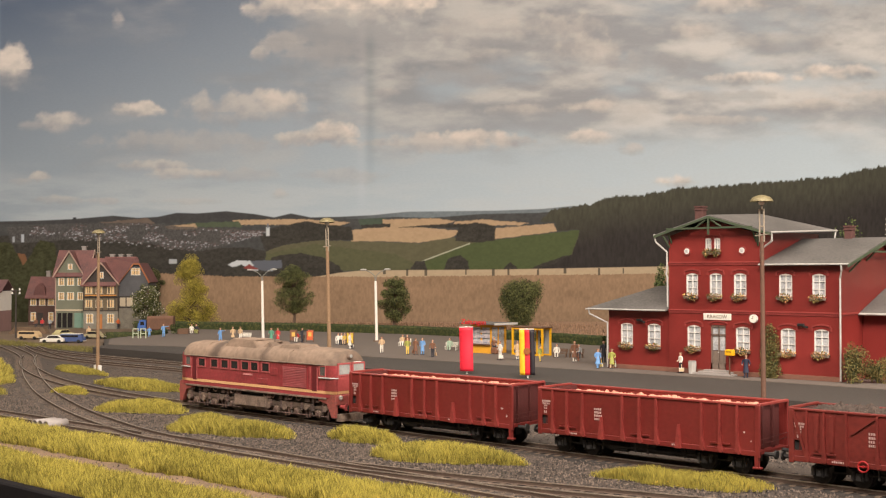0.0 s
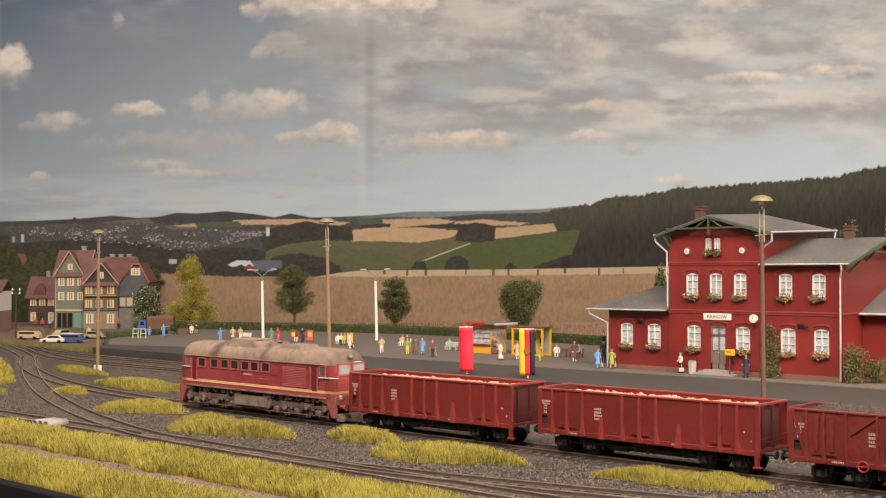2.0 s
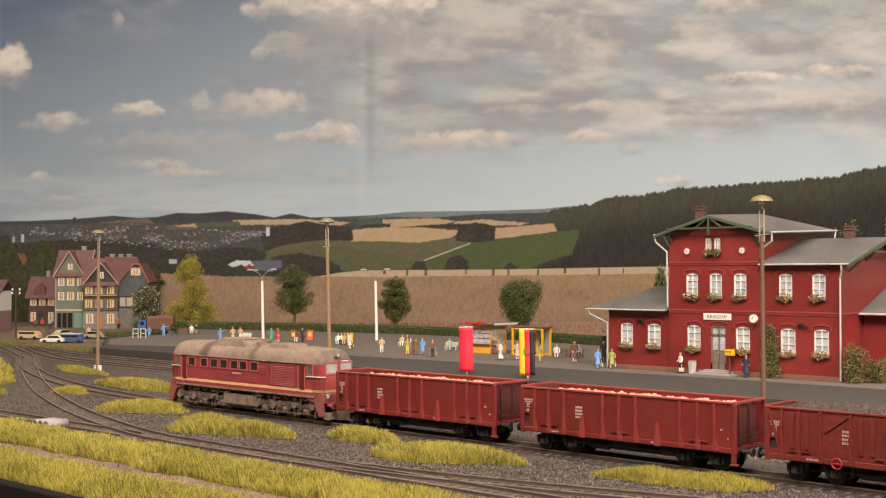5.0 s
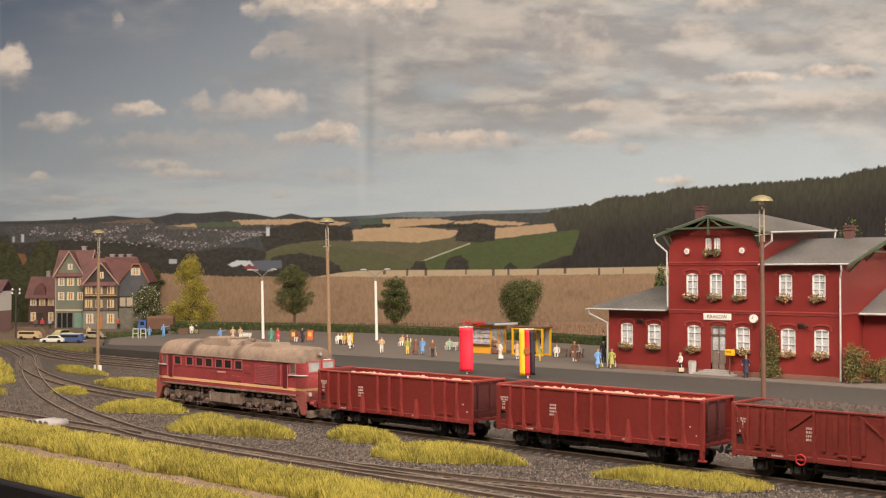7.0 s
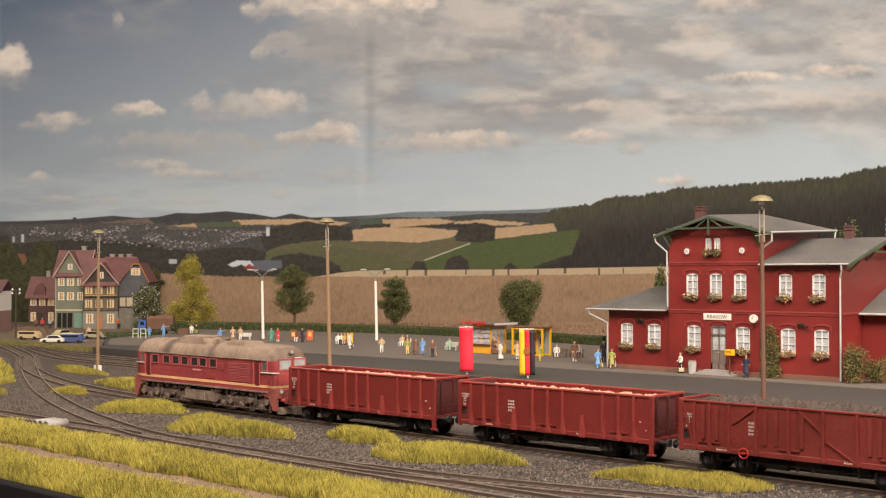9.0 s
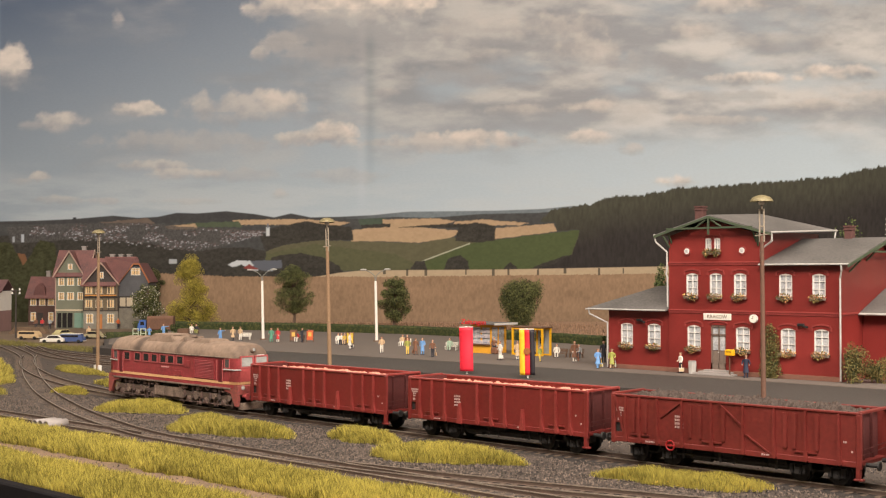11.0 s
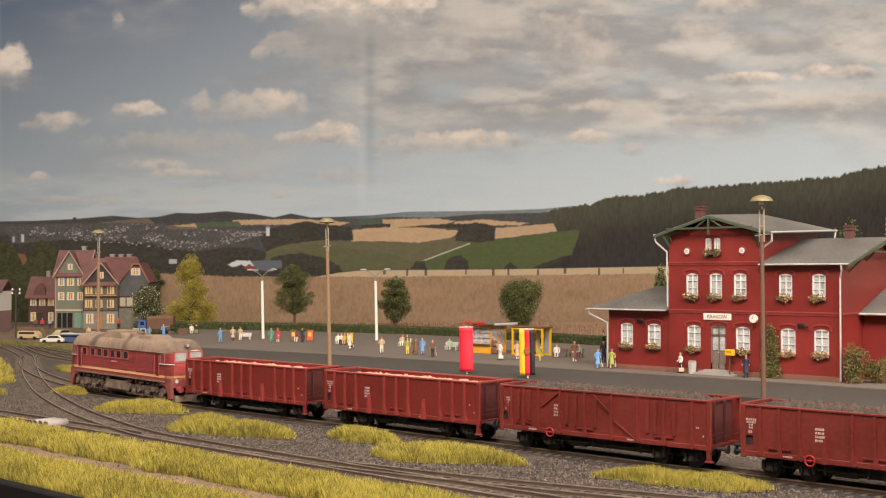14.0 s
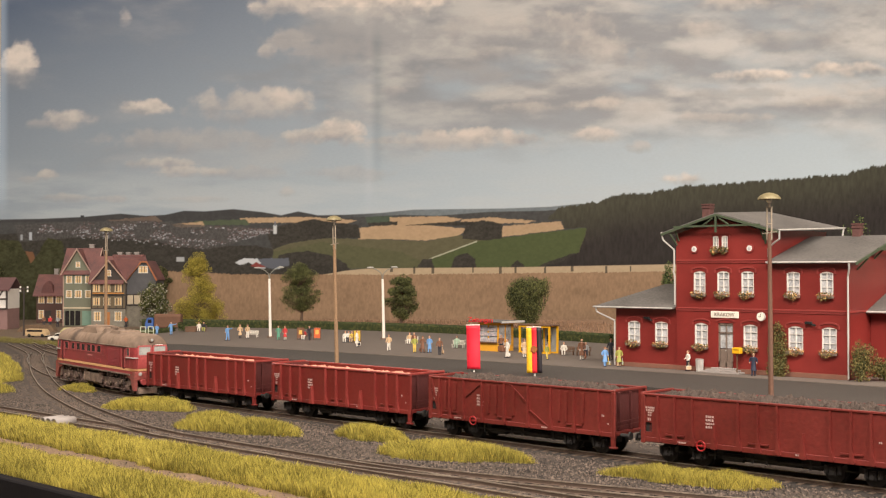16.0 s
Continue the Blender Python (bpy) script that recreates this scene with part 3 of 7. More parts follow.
def chips():
    """Loose ballast stones over the yard."""
    rs = np.random.RandomState(4)
    n = 230000
    x = rs.uniform(-860, 430, n)
    y = rs.uniform(-144, 292, n)
    path = rs.rand(n) < 0.035
    y[path] = rs.uniform(-276, -145, path.sum())
    keep = (y < 70) | (x < 40)
    dens = np.where(x > -350, 1.0, 0.45)
    keep &= rs.rand(n) < dens
    x, y = x[keep], y[keep]
    n = len(x)
    r = rs.uniform(0.3, 0.8, n)
    z = -3.3 + rs.uniform(-0.3, 0.5, n)
    z[y < -150] += 0.7
    for line, top in zip(LINES[:4], (-2.75, -2.3, -2.5, -2.75)):
        lx, ly = np.array([p.x for p in line]), np.array([p.y for p in line])
        o = np.argsort(lx)
        near = (np.abs(y - np.interp(x, lx[o], ly[o])) < 16) & (x > lx.min()) & (x < lx.max())
        z[near] = top + rs.uniform(-0.35, 0.2, near.sum())
        if line is LINES[0]:
            off = y - np.interp(x, lx[o], ly[o])
            z[(off > -16) & (off < 55) & (rs.rand(n) < 0.85)] -= 2.5
    ang = rs.uniform(0, 6.28, (n, 1)) + np.array([[0, 2.1, 4.2]])
    base = np.stack([x[:, None] + r[:, None] * np.cos(ang), y[:, None] + r[:, None] * np.sin(ang), np.repeat(z[:, None], 3, 1)], -1)
    tip = np.stack([x + rs.uniform(-0.3, 0.3, n), y + rs.uniform(-0.3, 0.3, n), z + r * rs.uniform(0.7, 1.4, n)], -1)
    v = np.concatenate([base, tip[:, None]], 1).reshape(-1, 3) * MM
    k = np.arange(n)[:, None] * 4
    f = np.concatenate([k + [0, 1, 3], k + [1, 2, 3], k + [2, 0, 3]])
    me = bpy.data.meshes.new("ballast_stones")
    me.from_pydata(v.tolist(), [], f.tolist())
    me.materials.append(STONE)
    tagged(new("ballast_stones", me), "loose grey and brown ballast chips", "ballast", kind="stuff")


STONE = material("grey_brown_stone_chips", (0.122, 0.092, 0.072), 0.85, vary=0.4, coarse=200, fine=1500, other=(0.024, 0.019, 0.016), island=0.8, mix=0.3)
chips()

# ---- grass ----
def leafy(m, share=0.35):
    """Lets light through thin fibres and leaves."""
    n, l = m.node_tree.nodes, m.node_tree.links
    bs, out = n["Principled BSDF"], n["Material Output"]
    tr, mx = n.new("ShaderNodeBsdfTranslucent"), n.new("ShaderNodeMixShader")
    l.new(bs.inputs["Base Color"].links[0].from_socket, tr.inputs["Color"])
    mx.inputs[0].default_value = share
    l.new(bs.outputs[0], mx.inputs[1])
    l.new(tr.outputs[0], mx.inputs[2])
    l.new(mx.outputs[0], out.inputs["Surface"])
    return m


GRASS = material("olive_green_static_grass", (0.505, 0.425, 0.09), 0.6, vary=0.25, coarse=18, fine=240, other=(0.15, 0.13, 0.02), island=0.5, mix=0.5, bump=0)
FLOWER = material("yellow_flower_flock", (0.62, 0.40, 0.05), 0.7, vary=0.25, island=0.5, bump=0)

leafy(GRASS, 0.25)


def blades(name, label, spots, n, hmin, hmax, seed, lean=0.27, flowers=0.0, mat=None, z0=-3.4, width=0.085):
    """Grass fibres over soft-edged spots (x, y, half length, half width, turn)."""
    rs = np.random.RandomState(seed)
    area = np.array([a * b for _, _, a, b, _ in spots], float)
    which = rs.choice(len(spots), n, p=area / area.sum())
    S = np.array(spots, float)[which]
    q = np.sqrt(rs.rand(n)) * (0.86 + 0.2 * rs.rand(n))
    th = rs.uniform(0, 2 * np.pi, n)
    wob = 1 + 0.16 * np.sin(3 * th + S[:, 0]) + 0.1 * np.sin(7 * th + S[:, 1])
    u, w = S[:, 2] * q * np.cos(th) * wob, S[:, 3] * q * np.sin(th) * wob
    c, s = np.cos(np.radians(S[:, 4])), np.sin(np.radians(S[:, 4]))
    x, y = S[:, 0] + u * c - w * s, S[:, 1] + u * s + w * c
    return fibres(name, label, x, y, rs, hmin, hmax, lean, flowers, mat or GRASS, z0, (1 - 0.55 * q ** 3), width)


def fibres(name, label, x, y, rs, hmin, hmax, lean, flowers, mat, z0, fall=1.0, width=0.085):
    n = len(x)
    clump = np.array([noise.noise(Vector((a * 0.06, b * 0.06, 3.0))) + 0.6 * noise.noise(Vector((a * 0.16, b * 0.16, 9.0))) for a, b in zip(x, y)])
    h = hmin * 0.55 + (hmax - hmin * 0.55) * rs.rand(n) ** 0.8
    h = h * fall * (1 + 0.22 * clump)
    ang = rs.uniform(0, 2 * np.pi, n)
    lx, ly = rs.normal(0, lean, n) * h * 0.6, rs.normal(0, lean, n) * h * 0.6
    wx, wy = np.cos(ang) * width, np.sin(ang) * width
    z = np.full(n, z0)
    P = np.stack([np.stack([x - wx, y - wy, z], -1), np.stack([x + wx, y + wy, z], -1),
                  np.stack([x + wx * 0.7 + lx * 0.4, y + wy * 0.7 + ly * 0.4, z + h * 0.6], -1), np.stack([x + lx, y + ly, z + h], -1)], 1)
    v = P.reshape(-1, 3) * MM
    k = np.arange(n)[:, None] * 4
    f = np.concatenate([k + [0, 1, 2], k + [0, 2, 3]]).tolist()
    mats = [0] * (2 * n)
    if flowers:
        m = int(n * flowers)
        pick = rs.choice(n, m, replace=False)
        c = P[pick, 2] * MM
        r = rs.uniform(0.3, 0.6, (m, 1)) * MM
        tet = np.stack([c + r * np.array([1, 0, -0.5]), c + r * np.array([-0.6, 0.8, -0.5]), c + r * np.array([-0.6, -0.8, -0.5]), c + r * np.array([0, 0, 0.9])], 1).reshape(-1, 3)
        o = len(v)
        v = np.concatenate([v, tet])
        k = o + np.arange(m)[:, None] * 4
        f += np.concatenate([k + [0, 1, 3], k + [1, 2, 3], k + [2, 0, 3]]).tolist()
        mats += [1] * (3 * m)
    me = bpy.data.meshes.new(name)
    me.from_pydata(v.tolist(), [], f)
    me.materials.append(mat)
    me.materials.append(FLOWER)
    me.polygons.foreach_set("material_index", mats)
    return tagged(new(name, me), label, "grass", kind="stuff")


def strip(name, label, x0, x1, near, far, n, hmin, hmax, seed, flowers=0.0, mat=None, z0=-3.4):
    rs = np.random.RandomState(seed)
    x = rs.uniform(x0, x1, n)
    edge = lambda f, k: np.array([f + 5 * noise.noise(Vector((a * 0.03, k, 0))) + 3 * noise.noise(Vector((a * 0.11, k, 2))) for a in x])
    lo, hi = edge(near, 1.0), edge(far, 5.0)
    t = rs.rand(n)
    return fibres(name, label, x, lo + (hi - lo) * t, rs, hmin, hmax, 0.28, flowers, mat or GRASS, z0, 1 - 0.4 * np.abs(2 * t - 1) ** 4)


def verge():
    bm = B()
    nx, ny = 140, 20
    g = [[bm.verts.new((-600 + 1050 * i / nx, -277 + 137 * j / ny, 0)) for j in range(ny + 1)] for i in range(nx + 1)]
    for r in g:
        for v in r:
            e = min(1, (-141 - v.co.y) / 12) if v.co.y > -153 else 1
            v.co.z = -5 + 2.3 * max(0, e) + 0.8 * noise.noise(v.co * 0.05) + 0.4 * noise.noise(v.co * 0.2)
    for i in range(nx):
        for j in range(ny):
            bm.faces.new((g[i][j], g[i + 1][j], g[i + 1][j + 1], g[i][j + 1]))
    solid("footpath", bm, SOIL, "trodden sandy footpath between the grass verges", "path", kind="structure", smooth=True)
    strip("grass_verge", "long olive-green grass verge beside the siding", -430, 330, -205, -166, 215000, 5.5, 10.5, 11, 0.003)
    strip("grass_verge", "olive-green grass verge along the layout edge", -330, 260, -275, -233, 170000, 5, 10, 12, 0.003)
    tuft = "dense yellow-green grass tuft with yellow flowers on the ballast"
    for k, (spots, n, h0, h1) in enumerate((
            ([(-40, -76, 48, 15, 20), (-86, -66, 22, 13, 25)], 15000, 6, 11), ([(-198, -44, 36, 14, 28)], 10500, 6, 11), ([(50, -43, 28, 9, 6)], 6500, 5.5, 10),
            ([(139, -66, 47, 14, 20)], 12000, 6, 10.5), ([(288, -41, 44, 11, 12)], 10500, 5, 8.5), ([(-368, -8, 20, 9, 16)], 3000, 4, 8),
            ([(-365, 62, 62, 13, 2)], 9500, 6, 11), ([(-575, 124, 66, 10, 172)], 5200, 4, 8), ([(-433, -73, 42, 28, 152), (-541, -10, 72, 33, 152), (-677, 61, 82, 33, 152), (-783, 111, 64, 30, 152)], 24000, 6, 12))):
        blades("grass_tuft", tuft, spots, int(n * 3.0), h0, h1, 20 + k, flowers=0.013)
    strip("grass_bank", "dull olive grass strip beside the road", -1330, -850, 308, 345, 9000, 4, 8, 41, 0.0, DRYGRASS)


DRYGRASS = material("dull_olive_grass", (0.2, 0.17, 0.05), 0.8, vary=0.25, coarse=35, fine=300, other=(0.1, 0.09, 0.02), island=0.6, mix=0.3, bump=0)
verge()


def field():
    """Ripe wheat mat between the hedge and the backdrop."""
    bm = B()
    prism(bm, [(-1330, 690), (-1190, 712), (-988, 792), (-724, 850), (-330, 800), (430, 800), (760, 1500), (-780, 1500), (-1330, 1000)], "z", -2, 5.5)
    solid("field", bm, WHEAT, "ripe brown wheat field mat behind the hedge", "field", kind="structure")
    rs = np.random.RandomState(77)
    x, y = rs.uniform(-1320, 300, 26000), rs.uniform(800, 1290, 26000)
    keep = (y - 800) < (x + 1400) * 0.9
    keep &= y > 900
    keep &= y < 1440 + 0.9 * (x + 900)
    fibres("wheat", "short ripe brown wheat stalks behind the hedge", x[keep], y[keep], rs, 5, 9, 0.2, 0.0, WHEAT, 5.0, 1.0, 0.5)["category"] = "wheat"


WHEAT = material("ripe_wheat", (0.27, 0.165, 0.1), 0.85, vary=0.25, coarse=30, fine=500, other=(0.13, 0.08, 0.05), island=0.5, bump=0.3)
field()

# ---- the train ----
RUN = [(0, 0), (3.0, 0), (3.5, -1.8), (4.0, -5.3), (4.5, -9.2), (5.0, -13.3), (5.5, -17.5), (6.0, -21.8), (6.5, -26.5), (7.0, -32.1), (7.5, -39.0),
       (8.0, -46.5), (8.5, -55.0), (9.0, -63.8), (9.5, -73.4), (10.0, -83.8), (10.5, -95.3), (11.0, -107.8), (11.5, -121.0), (12.0, -134.7),
       (12.5, -148.1), (13.0, -161.6), (13.5, -175.3), (14.0, -189.8), (14.5, -205.0), (15.0, -220.9), (15.5, -238.4), (16.0, -255.8)]
_xs = np.linspace(800, -1100, 7601)
_ys = np.array([path_a(x) for x in _xs])
_ds = np.concatenate(([0], np.cumsum(np.hypot(np.diff(_xs), np.diff(_ys)))))


def on_track(s):
    return Vector((float(np.interp(800 - s, _ds, _xs)), float(np.interp(800 - s, _ds, _ys)), 0))


def vehicle_pose(s, half_base):
    a, b = on_track(s - half_base), on_track(s + half_base)
    m = (a + b) / 2
    return at(m.x, m.y, 0, 0, 0, math.degrees(math.atan2(b.y - a.y, b.x - a.x)))


def bogie_mesh_parts(parent, xs, axles, r, half, mat, wheels):
    """Axle boxes, frame and springs of each bogie, and its wheelsets."""
    span = max(axles) - min(axles)
    for xc in xs:
        bm = B()
        for side in (-1, 1):
            y = side * half
            y0, y1 = sorted((y, y - side * 1.6))
            prism(bm, [(xc - span / 2 - 5, 6.2), (xc + span / 2 + 5, 6.2), (xc + span / 2 + 4.5, 9), (xc + 5, 9.2), (xc + 3, 10.6), (xc - 3, 10.6), (xc - 5, 9.2), (xc - span / 2 - 4.5, 9)], "y", y0, y1)
            for a in axles:
                s0, s1 = sorted((y + side * 1.3, y - side * 1.0))
                box(bm, xc + a - 2, xc + a + 2, s0, s1, 3.6, 8.2, 0.4)
                for o in (-3.4, 3.4):
                    rod(bm, (xc + a + o, y + side * 0.4, 4.6), (xc + a + o, y + side * 0.4, 9), 1.15, seg=8)
                rod(bm, (xc + a, y - side, 5.3), (xc + a, y + side * 1.9, 5.3), 1.3, seg=8)
        box(bm, xc - 3, xc + 3, -half, half, 7, 11)
        part("bogie", bm, mat, parent)
        for a in axles:
            bm = B()
            for side in (-1, 1):
                y = side * 8.3
                rod(bm, (0, y - 1.3, 0), (0, y + 1.3, 0), r, seg=20)
                rod(bm, (0, y - side * 1.3, 0), (0, y - side * 1.9, 0), r + 0.9, seg=20)
                for k in range(4):
                    t = k * math.pi / 2
                    rod(bm, (math.cos(t) * r * 0.55, y + side * 1.1, math.sin(t) * r * 0.55), (math.cos(t) * r * 0.55, y + side * 1.5, math.sin(t) * r * 0.55), 0.7, seg=6)
            rod(bm, (0, -9, 0), (0, 9, 0), 1.1, seg=8)
            w = part("wheelset", bm, mat, parent, m=at(xc + a, 0, r))
            wheels.append((w, xc + a, r))


TRAIN, WHEELS = [], []
SIDE, TOP, LOW = 16.2, 38.0, 12.6


def heap(bm, x0, x1, half, z, crest, rough, nx=150, ny=34):
    g = []
    for i in range(nx + 1):
        row = []
        for j in range(ny + 1):
            x, y = x0 + (x1 - x0) * i / nx, -half + 2 * half * j / ny
            e = min(1, (half - abs(y)) / (half * 0.6)) * min(1, min(x - x0, x1 - x) / 12 + 0.1)
            h = crest * e + rough * (noise.noise(Vector((x * 0.3, y * 0.3, z))) + 0.7 * noise.noise(Vector((x * 0.8, y * 0.8, z + 5))))
            row.append(bm.verts.new((x, y, z + h)))
        g.append(row)
    for i in range(nx):
        for j in range(ny):
            bm.faces.new((g[i][j], g[i + 1][j], g[i + 1][j + 1], g[i][j + 1]))
    return bm


def marks(parent, x, z, rows, w, h, y=-SIDE - 0.15):
    """Rows of white stencilled bars, too small to read."""
    rnd = random.Random(int(x * 7 + z * 3))
    for k in range(rows):
        bm = B()
        cx = x
        while cx < x + w:
            q = rnd.uniform(0.5, 1.1)
            box(bm, cx, min(cx + q, x + w + 0.5), y - 0.06, y + 0.1, z - k * h - h * 0.62, z - k * h)
            cx += q + 0.4
        part("stencil", bm, STENCIL, parent, "white stencilled marking")


def open_wagon(length, style, load):
    H = length / 2
    coal = load[0] is COAL
    red, edge = (WAGON_DULL, WAGON_DULL) if coal else (WAGON_RED, WAGON_LIT_EDGE)
    w = thing("open_wagon", at(0, 0, 0), "oxide-red four-axle open goods wagon loaded with %s" % load[1], "goods wagon", "wagons of the goods train")
    bm = B()
    for side in (-1, 1):
        y0, y1 = sorted((side * SIDE, side * (SIDE - 0.9)))
        if side < 0:                                     # near side has a grip opening at its left end
            box(bm, -H, -H + 2.2, y0, y1, LOW, TOP - 1.2)
            box(bm, -H + 2.2, -H + 6.5, y0, y1, LOW + 9.2, TOP - 1.2)
            box(bm, -H + 2.2, -H + 6.5, y0, y1, LOW, LOW + 4)
            box(bm, -H + 6.5, H, y0, y1, LOW, TOP - 1.2)
        else:
            box(bm, -H, H, y0, y1, LOW, TOP - 1.2)
    part("side_wall", bm, red, w)
    for e in (-1, 1):
        x0, x1 = sorted((e * (H - 4.6), e * (H - 5.6)))
        ew = part("end_wall", box(B(), x0, x1, -SIDE + 0.9, SIDE - 0.9, LOW + 1, TOP - 0.6), WAGON_END_SHADE, w, "recessed end wall, its shade put into the red")
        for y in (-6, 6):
            part("end_post", box(B(), *sorted((e * (H - 4.6), e * (H - 2.8))), y - 0.9, y + 0.9, LOW, TOP - 2, 0.2), WAGON_END_SHADE, ew)
        bm = B()
        for z in (17, 19.5):
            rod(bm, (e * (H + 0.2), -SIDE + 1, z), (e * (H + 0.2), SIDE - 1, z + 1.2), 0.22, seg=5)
            part("grab_rail", bm, WAGON_END_SHADE, ew)
            bm = B()
        bm.free()
    bm = B()
    for side in (-1, 1):
        y0, y1 = sorted((side * (SIDE + 0.6), side * (SIDE - 1.2)))
        box(bm, -H - 0.5, H + 0.5, y0, y1, TOP - 1.3, TOP, 0.3)
    for e in (-1, 1):
        x0, x1 = sorted((e * (H + 0.6), e * (H - 1.3)))
        box(bm, x0, x1, -SIDE, SIDE, TOP - 1.0, TOP + 0.5, 0.3)
    part("top_rail", bm, edge, w, "top rail, lit tone painted in on stone wagons")
    bm = B()
    for side in (-1, 1):
        y0, y1 = sorted((side * (SIDE + 0.5), side * (SIDE - 1.5)))
        box(bm, -H - 0.4, H + 0.4, y0, y1, LOW - 1.6, LOW + 1.2, 0.25)
        for e in (-1, 1):
            x0, x1 = sorted((e * (H + 0.4), e * (H - 2.4)))
            a, b = sorted((side * (SIDE + 0.7), side * (SIDE - 1)))
            box(bm, x0, x1, a, b, LOW - 2.4, TOP - 1, 0.35)
    box(bm, -H, H, -SIDE + 1.4, SIDE - 1.4, LOW - 0.6, LOW + 1)
    part("underframe", bm, red, w)
    part("floor_sill", box(B(), -H + 8, H - 8, -3, 3, 6.0, LOW - 0.7), BOGIE, w)
    bm = B()                                             # hopper doors, brake cylinders and rigging between the bogies
    prism(bm, [(-11, LOW - 0.7), (11, LOW - 0.7), (6, 4.4), (-6, 4.4)], "x", -30, 30)
    for y in (-12.5, 12.5):
        rod(bm, (-33, y, 7.4), (33, y, 7.4), 0.6, seg=6)
        rod(bm, (-24, y * 0.8, 6.6), (-12, y * 0.8, 6.6), 2.2, seg=10)
        rod(bm, (6, y * 0.8, 7.2), (20, y * 0.8, 7.2), 1.8, seg=10)
        for x in (-28, -6, 2, 26):
            box(bm, x - 0.6, x + 0.6, y - 0.5, y + 0.5, 5.2, LOW - 0.5)
    part("underbody", bm, BOGIE, w, "dark brake rigging and floor doors")
    # Dark plate behind the grip opening, in place of its inner shade.
    part("grip_backing", box(B(), -H + 1.8, -H + 7, -SIDE + 1.0, -SIDE + 1.6, LOW + 3.5, LOW + 9.8), BOGIE, w, "dark plate painting in the shade behind the grip")
    if style == "ribbed":
        ribs, shorts, foot = [-61, -50.5, -39.5, -12, -0.8, 10.2, 38.5, 49.3, 59.5], [-26, 24.5], 2.6
    else:
        ribs, shorts, foot = [-63, -54, -42.5, -27, -9, 9.5, 27, 44, 61.5], [], 1.4
    for side in (-1, 1):
        for x in ribs:
            bm = B()
            y0, y1 = side * (SIDE - 0.1), side * (SIDE + 1.7)
            prism(bm, [(x - 0.5, TOP - 1.3), (x + 0.5, TOP - 1.3), (x + 0.55, 22), (x + 0.9, 17), (x + foot / 2 + 0.9, LOW - 0.6), (x + foot / 2 - 0.4, LOW - 1.4), (x - 0.9, LOW + 0.2), (x - 0.6, 18)], "y", *sorted((y0, y1)))
            part("rib", bm, edge, w)
        for x in shorts:
            bm = B()
            prism(bm, [(x - 0.15, 24), (x + 0.15, 24), (x + 1.7, LOW - 1.4), (x - 1.7, LOW - 1.4)], "y", *sorted((side * (SIDE - 0.1), side * (SIDE + 2.6))))
            part("gusset", bm, edge, w)
        if style == "braced":
            for x0, z0, x1, z1 in ((-70.5, 36.5, -63.5, 13.5), (-40, 27, -27, 36.5), (-4, 36.5, 9, 26), (11, 22, 26, 12.6)):
                bm = B()
                prism(bm, [(x0 - 0.7, z0), (x0 + 0.7, z0), (x1 + 0.7, z1), (x1 - 0.7, z1)], "y", *sorted((side * (SIDE - 0.1), side * (SIDE + 0.8))))
                part("brace", bm, red, w)
            for x in (-58, -50, -22, -16, -2, 33, 38, 50):
                bm = B()
                prism(bm, [(x - 1.6, 35.5), (x + 1.6, 35.5), (x + 1.1, 17), (x - 1.1, 17)], "y", *sorted((side * (SIDE - 0.1), side * (SIDE + 0.9))))
                bmesh.ops.bevel(bm, geom=bm.edges[:], offset=0.4, segments=2, affect="EDGES")
                part("stiffener", bm, edge, w)
        for x in (ribs[1], ribs[4], ribs[7]):              # small door straps along the foot
            bm = B()
            prism(bm, [(x - 6, 15.6), (x + 6, 15.6), (x + 6, 16.4), (x - 6, 16.4)], "y", *sorted((side * (SIDE - 0.1), side * (SIDE + 0.8))))
            part("strap", bm, red, w)
    bm = B()
    heap(bm, -H + 5.7, H - 5.7, SIDE - 1, *load[2])
    part("load", bm, load[0], w, load[1])
    for e in (-1, 1):
        for y in (-10, 10):
            bm = B()
            rod(bm, (e * H, y, 12), (e * (H + 6), y, 12), 1.1)
            rod(bm, (e * (H + 6), y, 12), (e * (H + 7), y, 12), 2.4, 2.2, seg=14)
            part("buffer", bm, BOGIE, w)
    bm = B()
    box(bm, H - 2.5, H - 0.5, -SIDE - 0.6, -SIDE + 1.6, 5.5, LOW - 1)
    box(bm, H - 3.6, H + 1, -SIDE - 1, -SIDE + 2, 4.6, 5.6, 0.2)
    part("step", bm, red, w, "hanging red foot step")
    bm = B()
    for k in range(24):
        a, b = k * math.pi / 12, (k + 1) * math.pi / 12
        rod(bm, (-34 + 2.6 * math.cos(a), -SIDE - 1, 12 + 2.6 * math.sin(a)), (-34 + 2.6 * math.cos(b), -SIDE - 1, 12 + 2.6 * math.sin(b)), 0.4, seg=5)
    rod(bm, (-36.6, -SIDE - 1, 12), (-31.4, -SIDE - 1, 12), 0.3, seg=5)
    rod(bm, (-34, -SIDE + 1, 12), (-34, -SIDE - 1.2, 12), 0.6, seg=6)
    if coal:
        part("brake_wheel", bm, WHEEL_RED, w, "red brake handwheel")
    else:
        bm.free()
    marks(w, -31.5, 28.6, 4, 4.6, 1.9)
    marks(w, -H + 2.6, 30.6, 1, 5.6, 1.7)
    marks(w, -H + 3.0, 29.2, 1, 4.6, 1.7)
    marks(w, -H + 4.2, 27.8, 2, 2, 1.5)
    marks(w, -H + 4.0, 24.4, 1, 2.2, 2.4)
    marks(w, -50, LOW + 0.5, 1, 6, 1.4, -SIDE - 0.65)
    marks(w, 20, LOW + 0.5, 1, 4, 1.4, -SIDE - 0.65)
